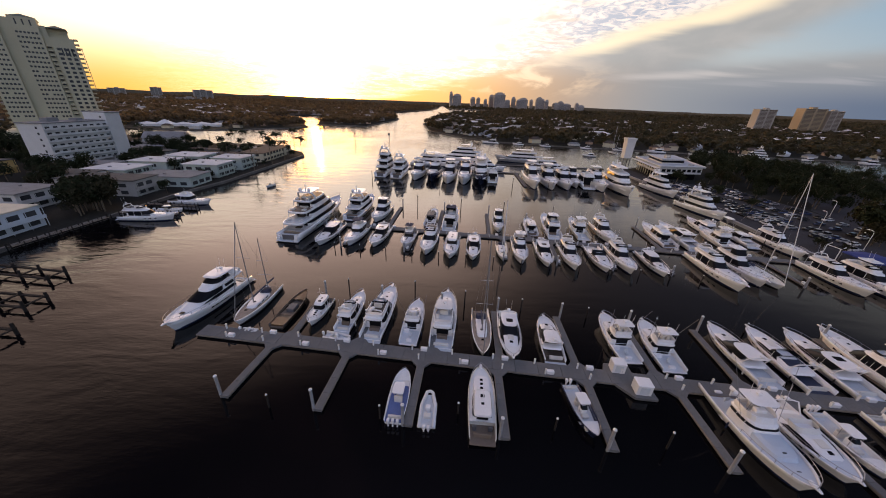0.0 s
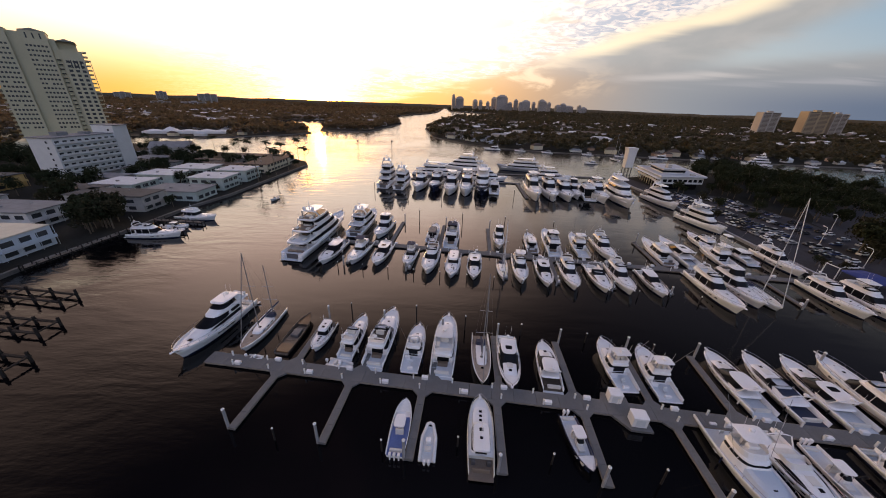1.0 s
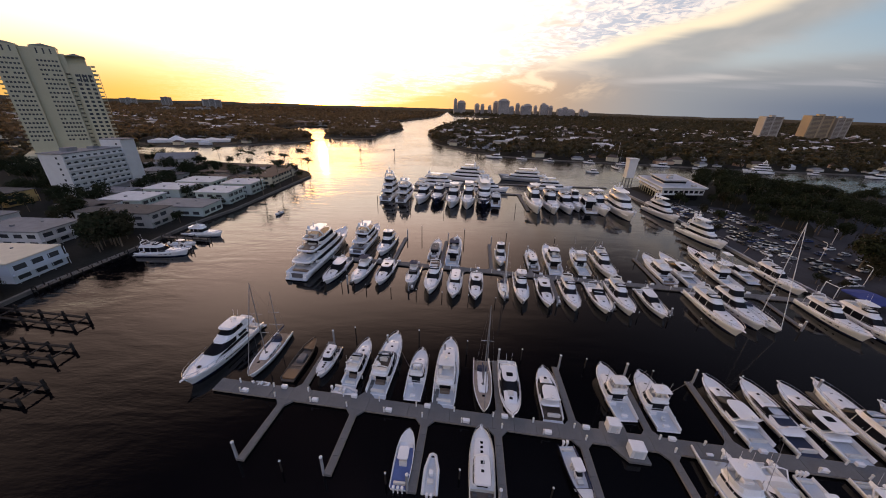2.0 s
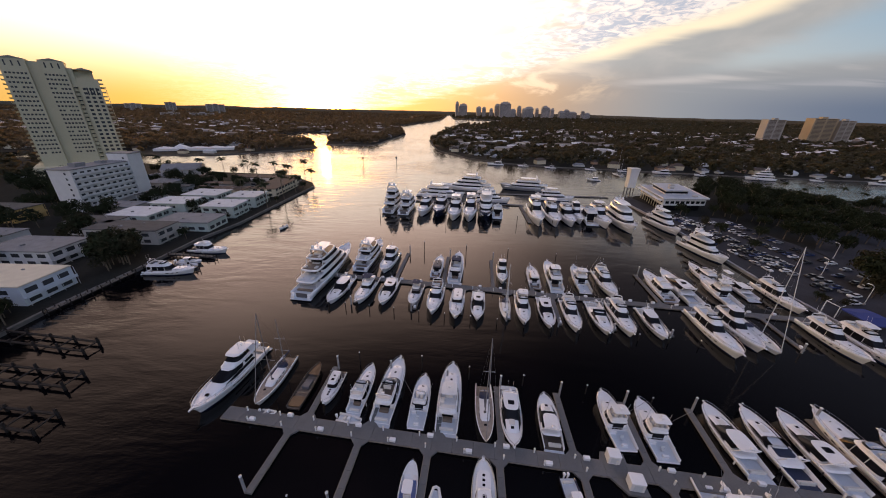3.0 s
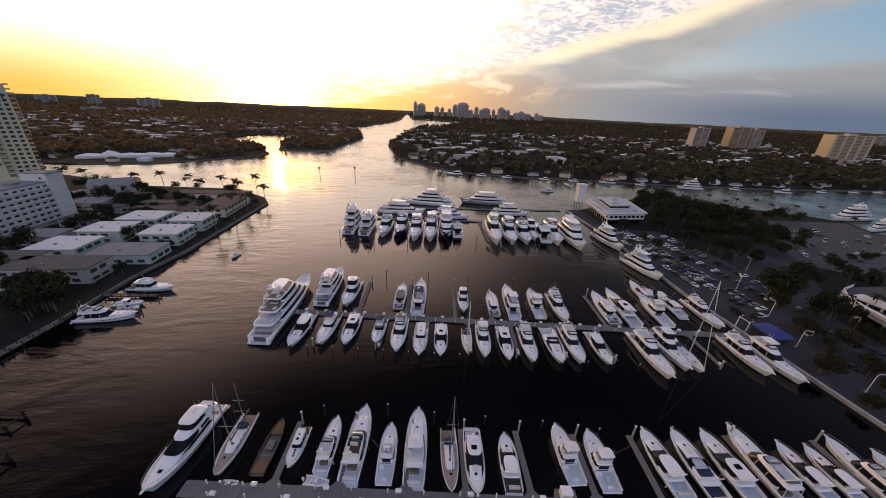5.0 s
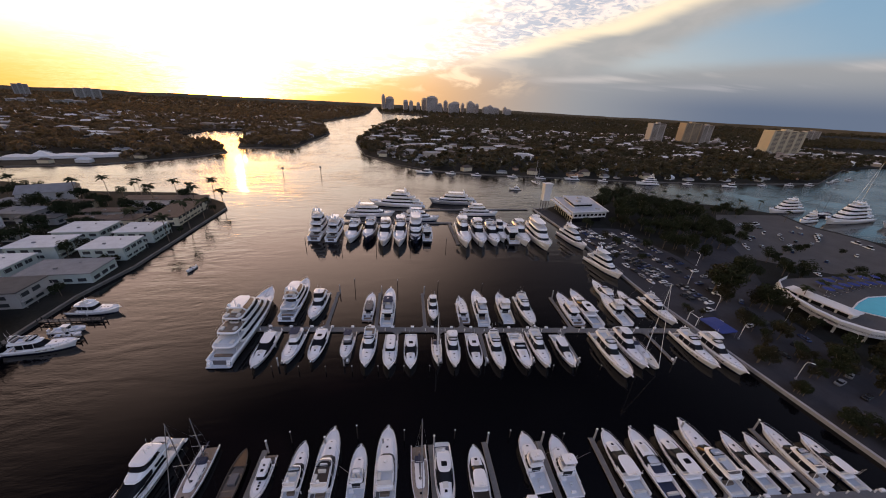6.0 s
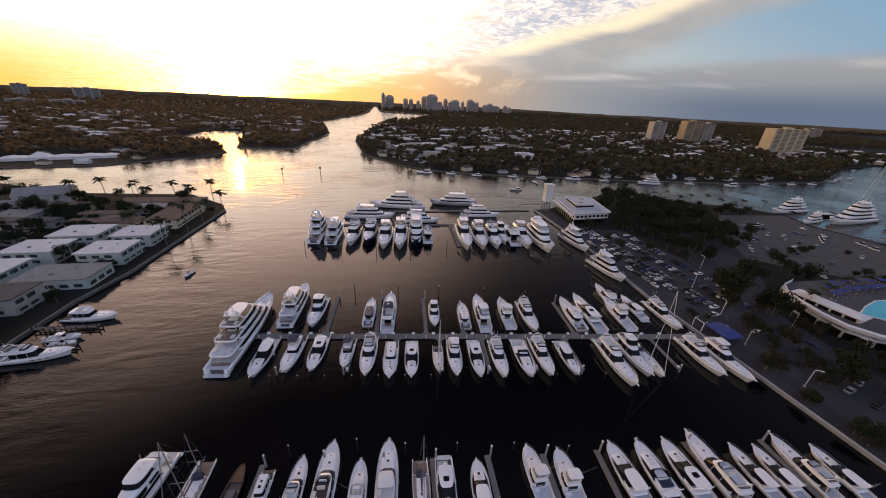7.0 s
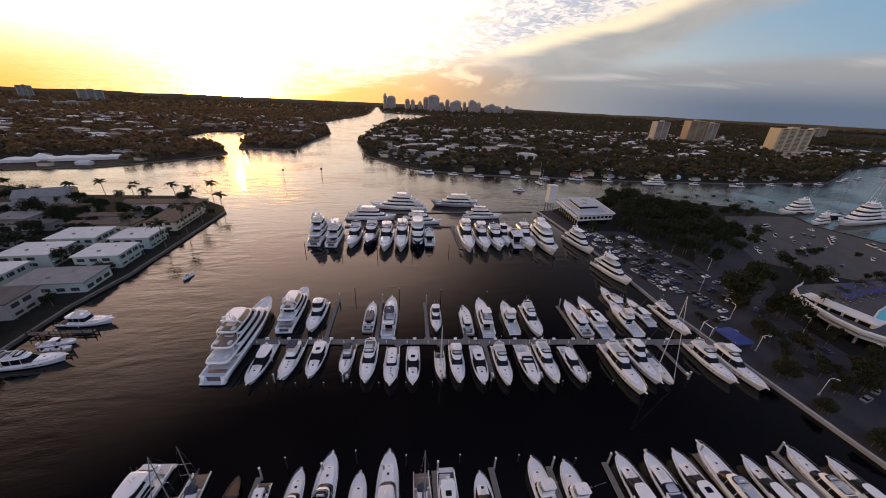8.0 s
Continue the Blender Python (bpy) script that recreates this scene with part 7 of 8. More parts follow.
rnd_w = random.Random(5)
for x, y, n, sp, s in ((-128, 115, 7, 4, 1.1), (-135, 120, 7, 6, 1.1), (-127, 74, 7, 5, 0.9), (-129, 60, 8, 7, 1.0), (-131, 44, 8, 8, 1.1), (-170, 138, 5, 6, 0.9), (-200, 112, 8, 12, 1.1), (-134, 68, 7, 8, 0.8), (-158, 74, 7, 12, 1.0), (-175, 100, 7, 14, 1.0), (-128, 80, 3, 4, 0.5), (-195, 165, 8, 10, 1.0), (-240, 205, 9, 14, 1.15), (-215, 148, 7, 12, 1.0), (-270, 215, 8, 16, 1.2), (-255, 265, 9, 16, 1.0), (-190, 262, 9, 18, 0.9), (-148, 252, 7, 14, 0.8), (-128, 243, 6, 9, 0.7), (-200, 222, 6, 12, 0.9), (-290, 300, 8, 20, 1.1), (-300, 240, 8, 18, 1.2), (-290, 180, 9, 22, 1.2), (-240, 120, 10, 28, 1.2), (-160, 222, 4, 8, 0.7), (-113, 190, 4, 22, 0.5), (-114, 235, 8, 26, 0.55), (-140, 172, 4, 12, 0.6), (-143, 195, 5, 12, 0.7), (-112, 150, 5, 14, 0.5), (-180, 205, 7, 14, 0.9), (-180, 285, 8, 22, 0.7), (-150, 290, 8, 14, 0.7), (-215, 270, 8, 18, 0.9), (-118, 132, 4, 5, 0.6), (-205, 200, 5, 10, 0.8), (-260, 285, 10, 20, 1.0), (-225, 225, 6, 12, 0.9), (-165, 240, 12, 18, 0.75), (-130, 268, 8, 10, 0.65), (-205, 252, 12, 18, 0.8), (-170, 262, 10, 16, 0.7), (-235, 250, 12, 18, 0.9), (-280, 265, 14, 22, 1.1), (-255, 235, 12, 20, 1.1), (-118, 215, 5, 14, 0.45), (-240, 180, 10, 14, 0.9), (-215, 108, 10, 16, 1.0), (-138, 248, 8, 8, 0.6), (-150, 275, 8, 14, 0.6), (-190, 246, 10, 14, 0.7), (-172, 222, 8, 10, 0.6), (-116, 250, 6, 14, 0.4)):
    for _ in range(n):
        plant(x + rnd_w.uniform(-sp, sp), y + rnd_w.uniform(-sp, sp), s * rnd_w.uniform(0.75, 1.2))

# ---- east quay ----
def sheet(name, poly, z, material, label, category="pavement"):
    area = sum(a[0] * b[1] - b[0] * a[1] for a, b in zip(poly, poly[1:] + poly[:1]))
    return tagged(part(name, slab(poly if area > 0 else poly[::-1], z - 0.3, z), material), label, category, kind="structure")


sheet("pavement_car_park", [(128.2, 20), (128.2, 118), (132.7, 165), (134.7, 192), (135.2, 250), (146, 250), (150, 205), (178, 200), (182, 150), (176, 108), (168, 60), (166, 20)], 1.14, M_ASPHALT, "worn dark asphalt car park behind the quay")
sheet("pavement_lot", [(222, 150), (262, 118), (272, 100), (330, 96), (362, 160), (354, 196), (366, 222), (300, 228), (262, 196)], 1.14, M_PAVING, "pale open paved lot beside the basin")
sheet("road", [(168, 20), (170, 60), (179, 108), (200, 118), (228, 150), (262, 198), (240, 215), (196, 160), (184, 150), (170, 100), (166, 60), (160, 20)], 1.15, M_ASPHALT, "dark asphalt access road between trees", "road")


def car(body_mat, label, long=4.6, tall=0.0, name="car"):
    t = thing(name, pose(0, 0, 0), label, "car", "parked cars")
    part("body", house([(0.25, -long / 2, long / 2, 0.86), (0.6, -long / 2 - 0.05, long / 2 + 0.08, 0.92), (0.86, -long / 2, long / 2 - 0.1, 0.88), (0.93, -long / 2 + 0.15, long / 2 - 0.35, 0.8)], 0.4, 0.35, 20), body_mat, t)
    part("cabin_glass", house([(0.9, -long * 0.36, long * 0.22, 0.78), (1.32 + tall, -long * 0.28, long * 0.08, 0.66)], 0.4, 0.35, 16), M_GLASS, t)
    part("roof", house([(1.31 + tall, -long * 0.29, long * 0.085, 0.67), (1.4 + tall, -long * 0.26, long * 0.05, 0.6)], 0.4, 0.35, 16), body_mat, t)
    wm = mesh_of("wheel", *loft([[(0.32 * math.cos(a * math.pi / 5), q, 0.32 + 0.32 * math.sin(a * math.pi / 5)) for a in range(10)] for q in (-0.1, 0.1)]), M_BLACK)
    for sx in (-1, 1):
        for sy in (-1, 1):
            o = new("wheel", wm)
            o.parent = t
            o.location = (sx * long * 0.31, sy * 0.84, 0)
    return t


CARS = [car(M_CARWHITE, "white parked car"), car(M_CARSILVER, "silver-grey saloon car in the car park"), car(M_CARBLACK, "black saloon car in the car park"), car(M_CARWHITE, "white sport utility car in the car park", 4.8, 0.35), car(M_CARBLUE, "dark blue car in the car park"), car(M_CARSILVER, "silver sport utility car in the car park", 4.8, 0.35), car(M_CARRED, "dark red car in the car park")]
CARS[0]["label"] = "white saloon car in the car park"
car_n = [0]


def park(x, y, h):
    k = car_n[0]
    car_n[0] += 1
    m = pose(x, y, 1.14, 0, 0, h)
    if k < 7:
        CARS[k].matrix_basis = m
    else:
        copy_thing(CARS[rnd_w.choice((0, 0, 1, 2, 2, 2, 3, 4, 4, 5, 1))], m)


for x, h, y0, y1, keep in ((138.0, 90, 126, 205, 0.8), (145.0, 4, 100, 205, 0.8), (151.0, 184, 105, 205, 0.75), (163.0, 4, 112, 198, 0.8), (173.5, 2, 118, 190, 0.7)):
    step = 3.1 if h != 90 else 6.0
    y = y0
    while y < y1:
        if rnd_w.random() < keep:
            park(x + rnd_w.uniform(-0.3, 0.3), y, h + rnd_w.uniform(-3, 3) + (180 if rnd_w.random() < 0.3 else 0))
        y += step
for x, y, h in ((283, 160, 10), (290, 170, 40), (296, 165, 20), (303, 160, 15), (270, 175, 70), (262, 172, 80), (310, 140, 30), (275, 135, 20), (300, 192, 5), (285, 200, 0), (288.5, 200, 2), (292, 201, 0), (318, 182, 60), (321, 178, 58), (270, 150, 30), (273, 153, 30), (276, 156, 30), (258, 160, 50), (300, 178, 20), (335, 175, 70), (338, 190, 70), (250, 150, 50), (243, 158, 50), (247, 163, 50), (246, 122, 60), (158, 60, 20), (163, 49, 160), (151, 52, 10), (150, 45, 5), (154, 47, 5)):
    park(x, y, h)


def street_lamp(x, y, h, rot):
    t = thing("street_lamp", pose(x, y, 1.1, 0, 0, rot), "pale curved street lamp over the car park", "street lamp", "street lamps")
    arm = part("pole", tube([(0, 0, 0), (0, 0, h - 0.8), (0.25, 0, h - 0.2), (0.9, 0, h), (1.6, 0, h)], 0.09, 6), M_WHITEPVC, t)
    part("lamp_head", box(1.3, 2.1, -0.16, 0.16, h - 0.12, h + 0.05, 0.04), M_WHITEPVC, arm)
    part("base", box(-0.3, 0.3, -0.3, 0.3, 0, 0.6, 0.05), M_PILE, t)


for x, y in ((137, 62), (138.5, 82), (148.5, 100), (157, 122), (171, 88), (176, 70), (182, 140)):
    street_lamp(x, y, 7.5, rnd_w.uniform(0, 360))
for x, y, n, sp, s in ((212, 252, 16, 24, 1.25), (200, 226, 12, 18, 1.25), (228, 232, 14, 24, 1.3), (206, 190, 7, 12, 1.2), (240, 200, 8, 16, 1.1), (262, 250, 8, 22, 0.9), (165, 111, 4, 4, 1.15), (196, 126, 5, 6, 1.2), (218, 160, 5, 10, 1.05), (158, 80, 2, 4, 0.6), (172, 99, 4, 5, 0.95), (179, 96, 2, 2, 0.6), (168, 70, 2, 6, 0.6), (182, 66, 4, 8, 0.8), (200, 58, 4, 8, 0.8), (131.5, 57, 7, 1.8, 0.34), (132.5, 44, 12, 3.0, 0.36), (133, 68, 5, 4, 0.6), (150, 64, 5, 6, 0.5), (163, 58, 6, 7, 0.7), (174, 82, 3, 4, 0.6), (150, 88, 4, 4, 0.55), (140, 36, 8, 6, 0.45), (236, 134, 3, 6, 0.8), (224, 118, 4, 6, 0.8), (262, 114, 4, 10, 0.7), (184, 165, 3, 6, 0.9), (186, 190, 4, 7, 0.9), (224, 180, 6, 10, 1.1), (196, 152, 4, 8, 1.0), (180, 206, 4, 6, 0.9), (155, 205, 2, 3, 0.7), (255, 180, 6, 10, 0.9), (243, 176, 5, 8, 1.0), (262, 142, 3, 9, 0.7), (300, 150, 3, 16, 0.5), (262, 232, 8, 14, 1.0), (240, 268, 8, 14, 1.0), (290, 240, 8, 16, 0.9), (320, 228, 6, 14, 0.8)):
    for _ in range(n):
        plant(x + rnd_w.uniform(-sp, sp), y + rnd_w.uniform(-sp, sp), s * rnd_w.uniform(0.75, 1.2))
for k, (x, y) in enumerate(((268, 270), (280, 268), (292, 262), (303, 262), (312, 254), (325, 250), (338, 240), (352, 232), (240, 282), (252, 278), (262, 210), (250, 168), (345, 205), (190, 96), (215, 104), (230, 106), (240, 104), (208, 70))):
    copy_thing(palms[k % 3], pose(x, y, 1.1, 0, 0, 47 * k) @ Matrix.Scale(0.8, 4))

for x, y, n, sp, s in ((135, 99, 3, 3, 0.4), (143, 61, 2, 3, 0.5), (152, 70, 2, 3, 0.55), (146, 80, 2, 3, 0.5), (134, 36, 5, 3, 0.35), (160, 104, 3, 3, 0.7), (140, 150, 2, 12, 0.5), (157, 170, 3, 12, 0.7)):
    for _ in range(n):
        plant(x + rnd_w.uniform(-sp, sp), y + rnd_w.uniform(-sp, sp), s * rnd_w.uniform(0.75, 1.2))
for x, y, h in ((152, 88, 10), (155, 92, 12), (163, 98, 40), (168, 104, 40), (146, 72, 100), (158, 76, 20), (166, 78, 80), (150, 58, 10), (170, 66, 60), (141, 92, 95), (164, 84, 15), (161, 88, 15)):
    park(x, y, h)
van = car(M_CARWHITE, "white delivery van on the paved lot", 6.0, 0.9, "van")
van.matrix_basis = pose(322, 168, 1.14, 0, 0, 25)
for x, y, h in ((326, 171, 25), (330, 174, 25), (318, 165, 25), (305, 200, 5), (309, 201, 5), (340, 150, 80), (343, 158, 80), (290, 182, 40)):
    copy_thing(van, pose(x, y, 1.14, 0, 0, h))
gv, gf, gm = [], [], []
for k, m in GROVE:
    for slot, child in enumerate(sorted(TREES[k % 6].children, key=lambda c: c.name.startswith("crown"))):
        base = len(gv)
        gv += [tuple(m @ v.co) for v in child.data.vertices]
        gf += [tuple(base + i for i in p.vertices) for p in child.data.polygons]
        gm += [slot] * len(child.data.polygons)
grove = part("grove", (gv, gf), M_BARK)
grove.data.materials.append(M_LEAF)
grove.data.polygons.foreach_set("material_index", gm)
tagged(grove, "dense dark groves behind the car park and houses", "trees", kind="stuff")

# quay building with a flared white tower
qb = thing("harbour_building", pose(147, 214, 1.1, 0, 0, 0), "two-storey harbour building with grey roof and white walls", "building")
part("wall", slab([(0, 0), (30, 2), (40, 40), (8, 41)], 4.0, 8.2), M_STUCCO, qb)
part("ground_floor", slab([(3, 2.5), (28, 4), (38, 38), (10, 39)], 0, 4.05), M_GLASS, qb)
part("roof", slab([(-1, -1), (31, 1), (41, 41), (7, 42)], 8.2, 8.8), M_ROOFPALE, qb)
part("upper_storey", slab([(8, 12), (24, 13), (30, 34), (13, 35)], 8.75, 11.6), M_STUCCO, qb)
part("window_band", slab([(7.9, 11.9), (24.1, 12.9), (30.1, 34.1), (12.9, 35.1)], 9.6, 10.9), M_GLASS, qb)
part("upper_roof", slab([(6.6, 10.6), (25.2, 11.6), (31.4, 35.2), (12, 36.4)], 11.6, 12.0), M_ROOFPALE, qb)
part("terrace_awning", slab([(-4.2, -1.5), (-1.4, -1.3), (6.4, 41), (3.6, 40.8)], 7.6, 7.85), M_STUCCO, qb)
part("parapet", join(*[tube([a, b], 0.35, 4) for a, b in (((-1, -1, 9.0), (31, 1, 9.0)), ((31, 1, 9.0), (41, 41, 9.0)), ((41, 41, 9.0), (7, 42, 9.0)), ((7, 42, 9.0), (-1, -1, 9.0)))]), M_STUCCO, qb)
for k in range(10):
    q = (k + 0.3) / 10
    part("window", slab([(8 * q - 0.06, 41 * q), (8 * q + 0.3, 41 * q), (8 * (q + 0.06) + 0.3, 41 * (q + 0.06)), (8 * (q + 0.06) - 0.06, 41 * (q + 0.06))], 5.4, 7.2), M_GLASS, qb)
    part("column", pole(8 * q + 0.3, 41 * q, 0, 4.05, 0.25), M_CREAMWALL, qb)
for k in range(8):
    part("window", box(1.5 + 3.6 * k, 3.9 + 3.6 * k, -0.08 + 0.067 * (1.5 + 3.6 * k), 0.4 + 0.067 * (1.5 + 3.6 * k), 5.3, 7.0), M_GLASS, qb)
part("roof_unit", join(box(13, 16, 16, 19, 12.0, 13.2, 0.1), box(20, 23, 26, 29, 12.0, 12.9, 0.1), box(24, 27, 6, 8, 8.8, 9.8, 0.1)), M_GREYWALL, qb)
tw = thing("harbour_tower", pose(141, 247, 1.1), "white flared tower on slim legs by the quay", "tower")
part("shaft", loft([[(s_ * a, s_ * 0.8 * b, z) for a, b in ((-1, -1), (1, -1), (1, 1), (-1, 1))] for z, s_ in ((9, 2.9), (16, 2.95), (21.0, 3.2), (22.8, 3.6), (23.2, 3.6))]), M_STUCCO, tw)
for sx in (-1, 1):
    for sy in (-1, 1):
        part("leg", pole(sx * 2.4, sy * 1.9, 0, 9.2, 0.3), M_GREYDARK, tw)
part("stair", join(*[box(-2, 2, -1.6 + 0.2 * k, -1.2 + 0.2 * k, 1.0 * k, 1.0 * k + 0.15) for k in range(9)]), M_GREYDARK, tw)

# resort deck with a pool
deck = thing("pool_terrace", pose(0, 0, 1.1), "raised curved white terrace with a turquoise pool", "terrace")
rim = [(206, 113), (196, 110), (189, 104), (185, 96), (182.5, 87), (182.5, 79), (187, 72), (198, 66), (216, 60), (262, 52), (275, 110)]
part("floor", slab(rim, 4.6, 5.2), M_PAVING, deck)
part("parapet", join(*[slab([a, b, (b[0] + 1.6, b[1] + 0.7), (a[0] + 1.6, a[1] + 0.7)], 3.6, 6.3) for a, b in zip(rim[:9], rim[1:10])]), M_STUCCO, deck)
for a in rim[1:10]:
    part("column", pole(a[0] + 2.0, a[1] + 1.0, 0, 4.65, 0.45), M_STUCCO, deck)
part("pool_water", slab([(203, 86), (214, 90), (226, 93), (246, 92), (244, 82), (226, 80), (210, 79)], 5.0, 5.26), M_POOL, deck)
part("pool_edge", join(*[tube([(*a, 5.28), (*b, 5.28)], 0.3, 4) for a, b in zip([(203, 86), (214, 90), (226, 93), (246, 92), (244, 82), (226, 80), (210, 79)], [(214, 90), (226, 93), (246, 92), (244, 82), (226, 80), (210, 79), (203, 86)])]), M_STUCCO, deck)
part("terrace_brow", join(*[slab([a, b, (b[0] + 2.0, b[1] + 0.9), (a[0] + 2.0, a[1] + 0.9)], 6.32, 6.5) for a, b in zip(rim[:9], rim[1:10])]), M_STUCCO, deck)
ph = thing("pool_house", pose(195.5, 81, 5.2, 0, 0, 98), "long white pool house with dark openings on the terrace", "building")
part("wall", box(0, 22, -3.2, 3.2, 0, 3.0), M_STUCCO, ph)
for k in range(5):
    part("opening", box(1.0 + 4.2 * k, 4.4 + 4.2 * k, -3.26, 3.26, 0.3, 2.5), M_GLASS, ph)
part("roof", house([(3.0, -0.8, 22.8, 4.0), (3.25, -0.8, 22.8, 4.0), (4.3, 3.5, 18.5, 0.3)], 0.12, 0.12, 12), M_STUCCO, ph)
for k in range(9):
    for r in range(2):
        x, y = 206 + 5 * k, (96.5 + 0.6 * k if r else 75.5 - 0.9 * k)
        lg = thing("sun_lounger", pose(x, y, 6.3, 0, 0, 90), "white lounger with navy cushion by the pool", "lounger", "pool loungers")
        part("frame", join(box(-0.95, 0.95, -0.33, 0.33, 0.25, 0.33), *[pole(a, b, 0, 0.26, 0.04, n=5) for a in (-0.8, 0.8) for b in (-0.25, 0.25)]), M_WHITEPVC, lg)
        part("cushion", join(box(-0.95, 0.4, -0.31, 0.31, 0.33, 0.43, 0.03), box(0.4, 0.95, -0.31, 0.31, 0.4, 0.62, 0.04)), M_CANVAS, lg)
for x, y in ((210, 99), (217, 100), (224, 101), (230, 101), (236, 101), (242, 101), (248, 100), (254, 99), (214, 104), (222, 106), (230, 107), (238, 107), (246, 106), (254, 106), (218, 73), (232, 70)):
    um = thing("parasol", pose(x, y, 6.3), "navy blue parasol on the pool terrace", "parasol", "pool parasols")
    part("pole", pole(0, 0, 0, 2.6, 0.04), M_WHITEPVC, um)
    part("canopy", ([(2.3 * math.cos(k * math.pi / 4), 2.3 * math.sin(k * math.pi / 4), 2.2) for k in range(8)] + [(0, 0, 2.85), (0, 0, 2.7)], [(k, (k + 1) % 8, 8) for k in range(8)] + [((k + 1) % 8, k, 9) for k in range(8)]), M_PARASOL, um)
aw = thing("canvas_canopy", pose(134.0, 87.5, 1.1) @ Matrix.Diagonal((1.35, 1.35, 1.0, 1)), "navy blue canvas canopy beside the gangway", "canopy")
part("canopy", house([(2.8, -3, 3, 3.6), (3.1, -3, 3, 3.6), (3.9, -2, 2, 1.0)], 0.2, 0.2, 12), M_PARASOL, aw)
for sx in (-1, 1):
    for sy in (-1, 1):
        part("post", pole(sx * 2.8, sy * 3.3, 0, 2.9, 0.06), M_STEEL, aw)
gw = thing("gangway_arch", pose(128.6, 93.5, 1.1), "pale steel arch over the dock gangway", "gate")
part("arch", join(tube([(0, -2, 0), (0, -2, 4.0), (1.4, -2, 4.6)], 0.14, 6), tube([(0, 2, 0), (0, 2, 4.0), (1.4, 2, 4.6)], 0.14, 6)), M_WHITEPVC, gw)
part("cross_bar", tube([(0, -2, 4.0), (0, 2, 4.0)], 0.12, 6), M_WHITEPVC, gw)

# yachts in the far basin and along the far bank
fine[0] = False
superyacht(388, 234, 185, 46, "white superyacht moored in the east basin")
superyacht(373, 206, 190, 26, "white motor yacht by the paved lot", decks=2)
superyacht(416, 204, 186, 64, "very large white superyacht with stacked decks", decks=4)
superyacht(455, 190, 184, 48, "white superyacht moored in the east basin")
sailboat(440, 212, 184, 34, "large sailing yacht with tall white mast", mast=50)
sailboat(418, 222, 184, 30, "sailing yacht with dark slender mast", mast=66, hull=M_NAVY, mast_mat=M_GREYDARK)
for x, y, k in ((62, 407, 0), (245, 373, 0), (334, 348, 1), (446, 336, 0)):
    (flybridge if k == 0 else superyacht)(x, y, 175 if k == 0 else 173, 20 if k == 0 else 30, "white motor yacht moored along the far bank")
for x, y in ((95, 405), (125, 396), (170, 389), (205, 382), (283, 368), (395, 352), (510, 346), (560, 348), (600, 350), (668, 366), (700, 378), (740, 385)):
    trawler(x, y - 4, 172, 13, "small white boat moored along the far bank")
sailboat(186, 354, 100, 15, "two-masted sailing yacht out on the river", mast=26, mizzen=True)
for x, y in ((-58, 398), (-96, 390)):
    mk = thing("channel_marker", pose(x, y, 0), "channel marker on a thin post", "channel marker", "channel markers")
    part("post", pole(0, 0, -3, 7.5, 0.25, n=6), M_TIMBERDARK, mk)
    part("board", box(-1.1, 1.1, -0.1, 0.1, 6.0, 8.0), M_GREYDARK, mk)

# ---- the far banks: houses, condominiums, skyline, woods ----
HOUSES = [hip_house(k, *d) for k, d in enumerate((
    (16, 12, 5.5, M_GREYWALL, M_ROOFGREY, "pale grey house with grey roof among trees"), (20, 13, 6.5, M_CREAMWALL, M_ROOFBROWN, "cream house with brown tiled roof among trees"),
    (24, 12, 4.0, M_STUCCO, M_ROOFGREY, "long white house with grey roof among trees"), (14, 14, 6.0, M_PEACH, M_ROOFBROWN, "peach house with tiled roof among trees"), (26, 14, 5.5, M_STUCCO, M_ROOFWHITE, "large white villa among trees")))]
hn = [0]
HOLES = [(-352, 462, 40), (-315, 475, 30), (-385, 455, 30)]


def settle_house(x, y, s=1.0):
    k = hn[0]
    hn[0] += 1
    m = pose(x, y, 1.1, 0, 0, rnd_w.uniform(-25, 25)) @ Matrix.Diagonal((s, s, s * rnd_w.uniform(0.9, 1.15), 1))
    HOLES.append((x, y - 9 * s, 11 * s))
    if k < 5:
        HOUSES[k].matrix_basis = m
    else:
        copy_thing(HOUSES[rnd_w.choice((0, 1, 2, 2, 3, 3, 1, 4))], m)


def scatter(poly, bx, n, gap, put):
    tries = 0
    while n > 0 and tries < 9000:
        tries += 1
        x, y = rnd_w.uniform(bx[0], bx[1]), rnd_w.uniform(bx[2], bx[3])
        if inside(poly, x, y) and edge_gap(poly, x, y) > gap and all(math.hypot(x - a, y - b) > 17 for a, b, _ in HOLES):
            put(x, y)
            n -= 1


for poly, bx, n in ((LANDS["ground_north"], (-20, 900, 370, 560), 95), (LANDS["ground_north_west"], (-700, -200, 410, 640), 42), (LANDS["ground_north_west"], (-230, -110, 600, 800), 8), (LANDS["ground_west"], (-520, -350, 130, 330), 12)):
    scatter(poly, bx, n, 13, lambda x, y: settle_house(x, y, rnd_w.uniform(0.55, 0.82)))
for x, y in ((255, 392), (300, 384), (205, 402), (165, 408), (120, 420), (360, 380), (420, 370), (480, 368), (540, 368)):
    settle_house(x, y, 0.8)
roofs_v, roofs_f = [], []


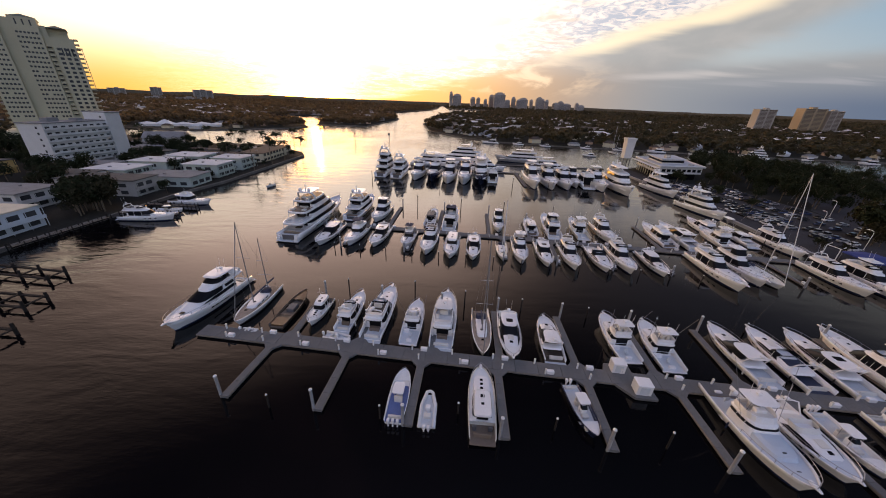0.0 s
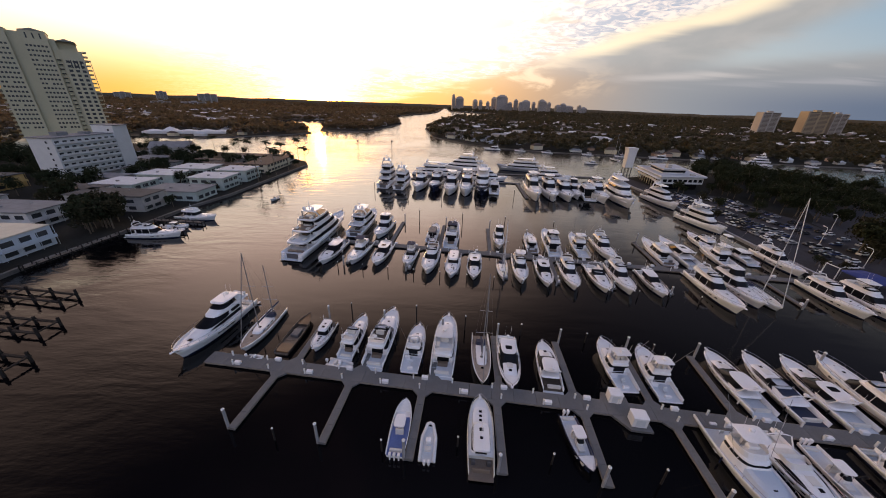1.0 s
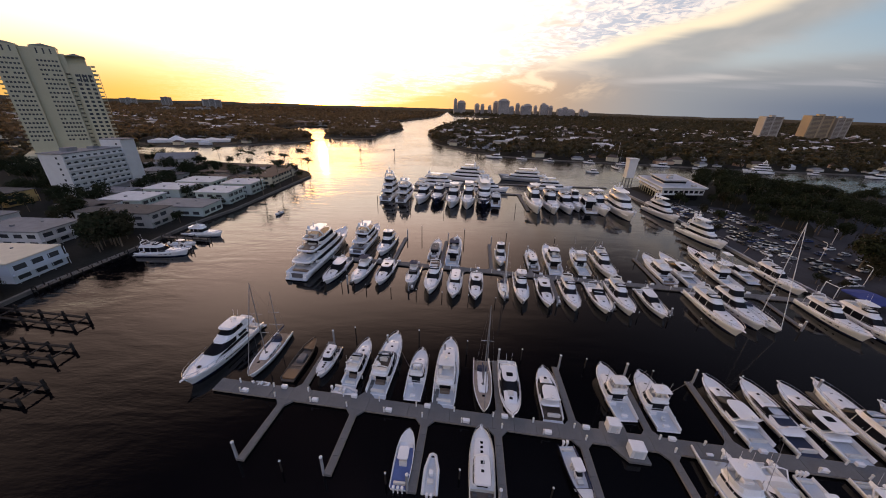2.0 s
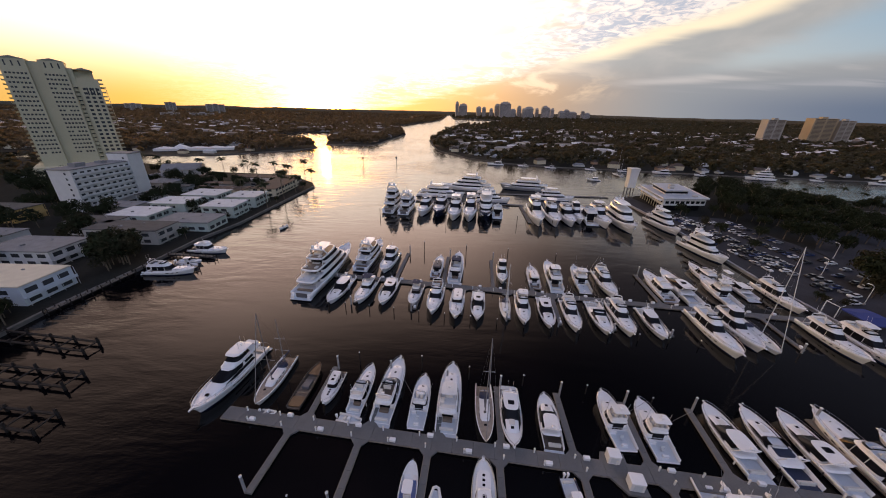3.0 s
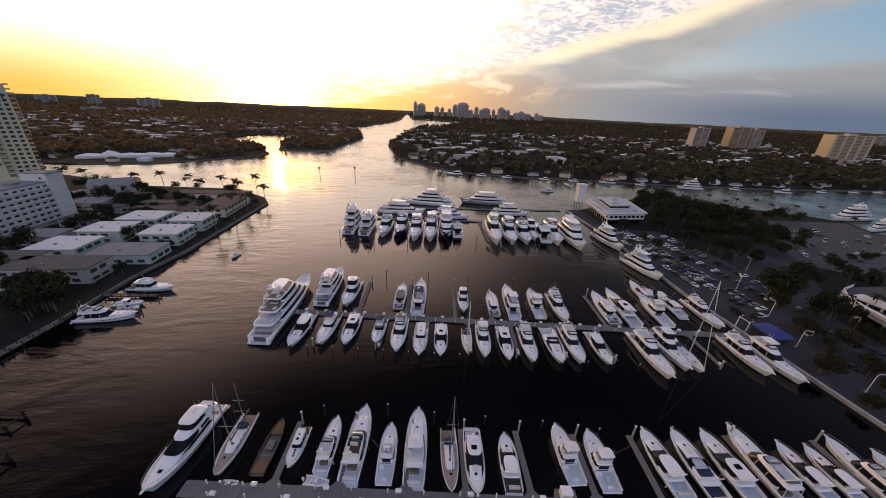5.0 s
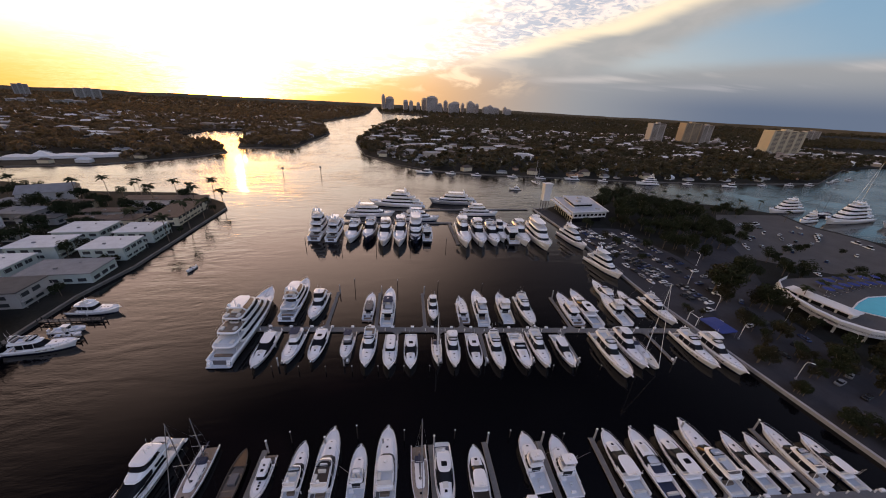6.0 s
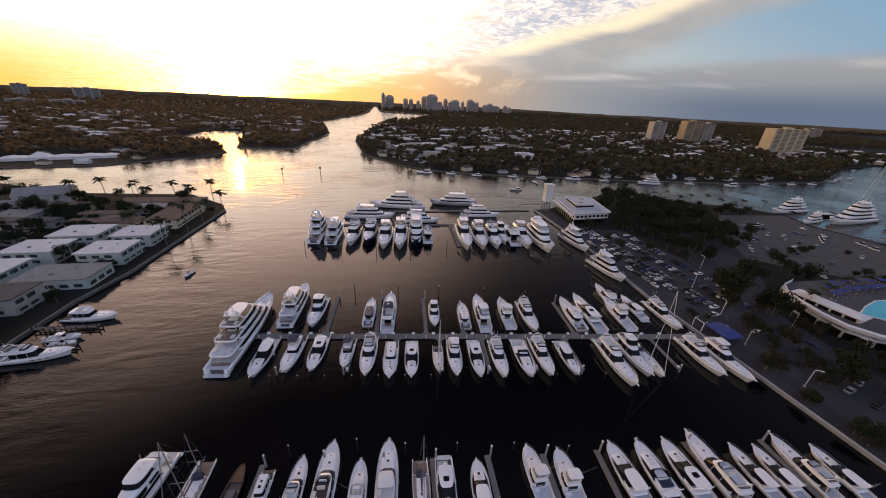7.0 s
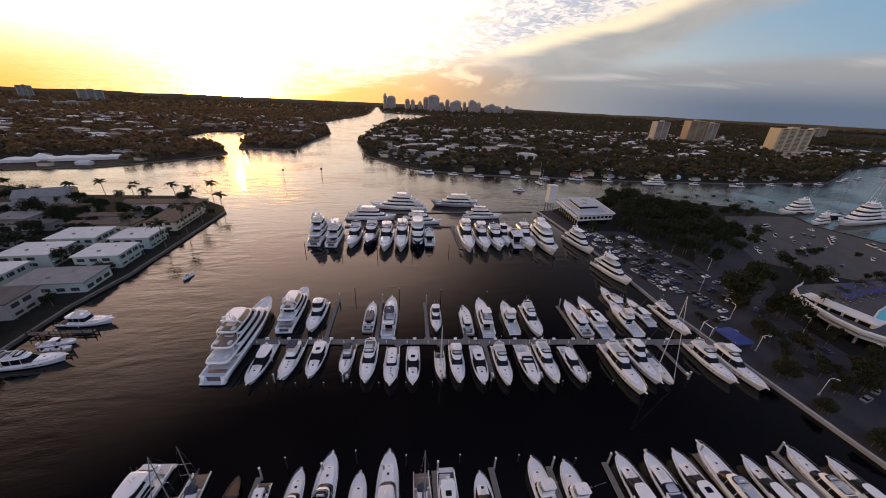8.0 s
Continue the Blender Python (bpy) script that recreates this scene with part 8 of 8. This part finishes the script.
def far_house(x, y):
    a, w, d, h = rnd_w.uniform(-0.5, 0.5), rnd_w.uniform(6, 17), rnd_w.uniform(4, 8), rnd_w.uniform(5, 9)
    c, q = math.cos(a), math.sin(a)
    k, rh, e = len(roofs_v), d * 0.35, 1.08
    plan = ((-w, -d), (w, -d), (w, d), (-w, d))
    pts = [(px_, py_, 0.5) for px_, py_ in plan] + [(px_, py_, h) for px_, py_ in plan] + [(px_ * e, py_ * e, h) for px_, py_ in plan] + [(-w + d, 0, h + rh), (w - d, 0, h + rh)] if w > d else \
        [(px_, py_, 0.5) for px_, py_ in plan] + [(px_, py_, h) for px_, py_ in plan] + [(px_ * e, py_ * e, h) for px_, py_ in plan] + [(-0.2, 0, h + rh), (0.2, 0, h + rh)]
    roofs_v.extend((x + c * u - q * v, y + q * u + c * v, z + 0.8) for u, v, z in pts)
    roofs_f.extend(tuple(k + i for i in f) for f in ((0, 1, 5, 4), (1, 2, 6, 5), (2, 3, 7, 6), (3, 0, 4, 7), (8, 9, 13, 12), (9, 10, 13), (10, 11, 12, 13), (11, 8, 12), (11, 10, 9, 8)))
    HOLES.append((x, y - 11, 7 + w * 0.6))


for poly, bx, n in ((LANDS["ground_north"], (-30, 1400, 520, 1200), 520), (LANDS["ground_north"], (60, 2600, 1200, 2600), 220), (LANDS["ground_north_west"], (-1300, -110, 620, 1400), 300), (LANDS["ground_north_west"], (-2200, -700, 420, 1400), 60)):
    scatter(poly, bx, n, 16, far_house)
tagged(part("far_rooftops", (roofs_v, roofs_f), M_FARROOF), "muted pale and brown rooftops scattered through the woods", "houses", kind="stuff")
condo(1028, 706, -8, 88, 30, 58, 4, "wide pale yellow condominium slab with upright ribs")
condo(979, 925, -10, 50, 30, 62, 2, "tan condominium slab with pale end", M_CONDOTAN)
condo(1034, 910, -10, 30, 30, 58, 2, "pale grey condominium slab", M_CONDOGREY)
condo(860, 928, -8, 40, 26, 56, 2, "pale grey condominium slab", M_CONDOGREY)
condo(2150, 1330, -20, 60, 30, 46, 2, "far pale grey apartment slab", M_CONDOGREY)
for x, w_, h_ in ((-1190, 90, 20), (-1330, 70, 18), (-2350, 90, 52), (-2050, 60, 66), (-1750, 110, 60)):
    condo(x, 1620 if x > -1600 else 2560, 40, w_, 30, h_, 3, "far hazy apartment block beyond the woods", M_CONDOGREY)
for k, (x, w_, h_) in enumerate(((90, 34, 128), (150, 95, 112), (301, 50, 92), (345, 44, 88), (418, 40, 78), (480, 60, 118), (540, 130, 136), (625, 60, 78), (690, 48, 106), (722, 44, 84), (775, 100, 100), (862, 36, 90), (915, 70, 110), (960, 40, 96), (1010, 44, 92), (1075, 60, 70), (1130, 70, 84), (1200, 110, 66), (1275, 36, 74), (1330, 70, 58))):
    city_tower(x + 15, 3300 + 40 * (k % 3), w_ * 0.8, 40, h_ + 12, k)
HOLES += [(1050, 690, 75), (1005, 905, 60), (870, 915, 45), (1075, 890, 40)]
woods("woods_north_bank", LANDS["ground_north"], (-40, 1300, 352, 900), 10.5, 11, 0.17, 34, 1, "dense dark trees covering the far bank", 0.85, 2.5, HOLES)
woods("woods_north_far", LANDS["ground_north"], (-100, 2600, 900, 1900), 19, 14, 0.22, 18, 2, "distant dark woods across the river", 0.9, 6, HOLES)
woods("woods_north_beyond", LANDS["ground_north"], (-200, 4400, 1900, 4300), 52, 19, 0.34, 12, 3, "distant woods toward the horizon", 0.8, 8)
# west woods take the foliage that has sunset haze in its colour
woods("woods_west_bank", LANDS["ground_north_west"], (-900, -100, 405, 1050), 10.5, 11, 0.17, 32, 4, "dark trees on the far west bank", 0.85, 4, HOLES + [(-352, 470, 46), (-330, 455, 40)], foliage=M_WOODSHAZE)
woods("woods_west_far", LANDS["ground_north_west"], (-2000, -40, 1050, 2100), 21, 14, 0.22, 16, 5, "distant dark woods under the sunset", 0.85, 8, HOLES, foliage=M_WOODSHAZE)
woods("woods_west_beyond", LANDS["ground_north_west"], (-4300, 40, 2100, 4400), 54, 18, 0.34, 12, 6, "distant woods toward the sunset horizon", 0.8, 8, foliage=M_WOODSHAZE)
woods("woods_west_side", LANDS["ground_north_west"], (-2400, -900, 300, 1050), 26, 13, 0.26, 14, 9, "distant dark woods beside the river", 0.8, 8, foliage=M_WOODSHAZE)
woods("woods_peninsula", LANDS["ground_west"], (-590, -330, -40, 370), 12, 10, 0.17, 34, 8, "trees behind the tall apartment tower", 0.7, 5, HOLES)
woods("woods_east", LANDS["ground_east"], (210, 420, -100, 100), 14, 9, 0.17, 34, 10, "trees beyond the pool terrace", 0.75, 6, [(230, 84, 46), (310, 130, 40)])
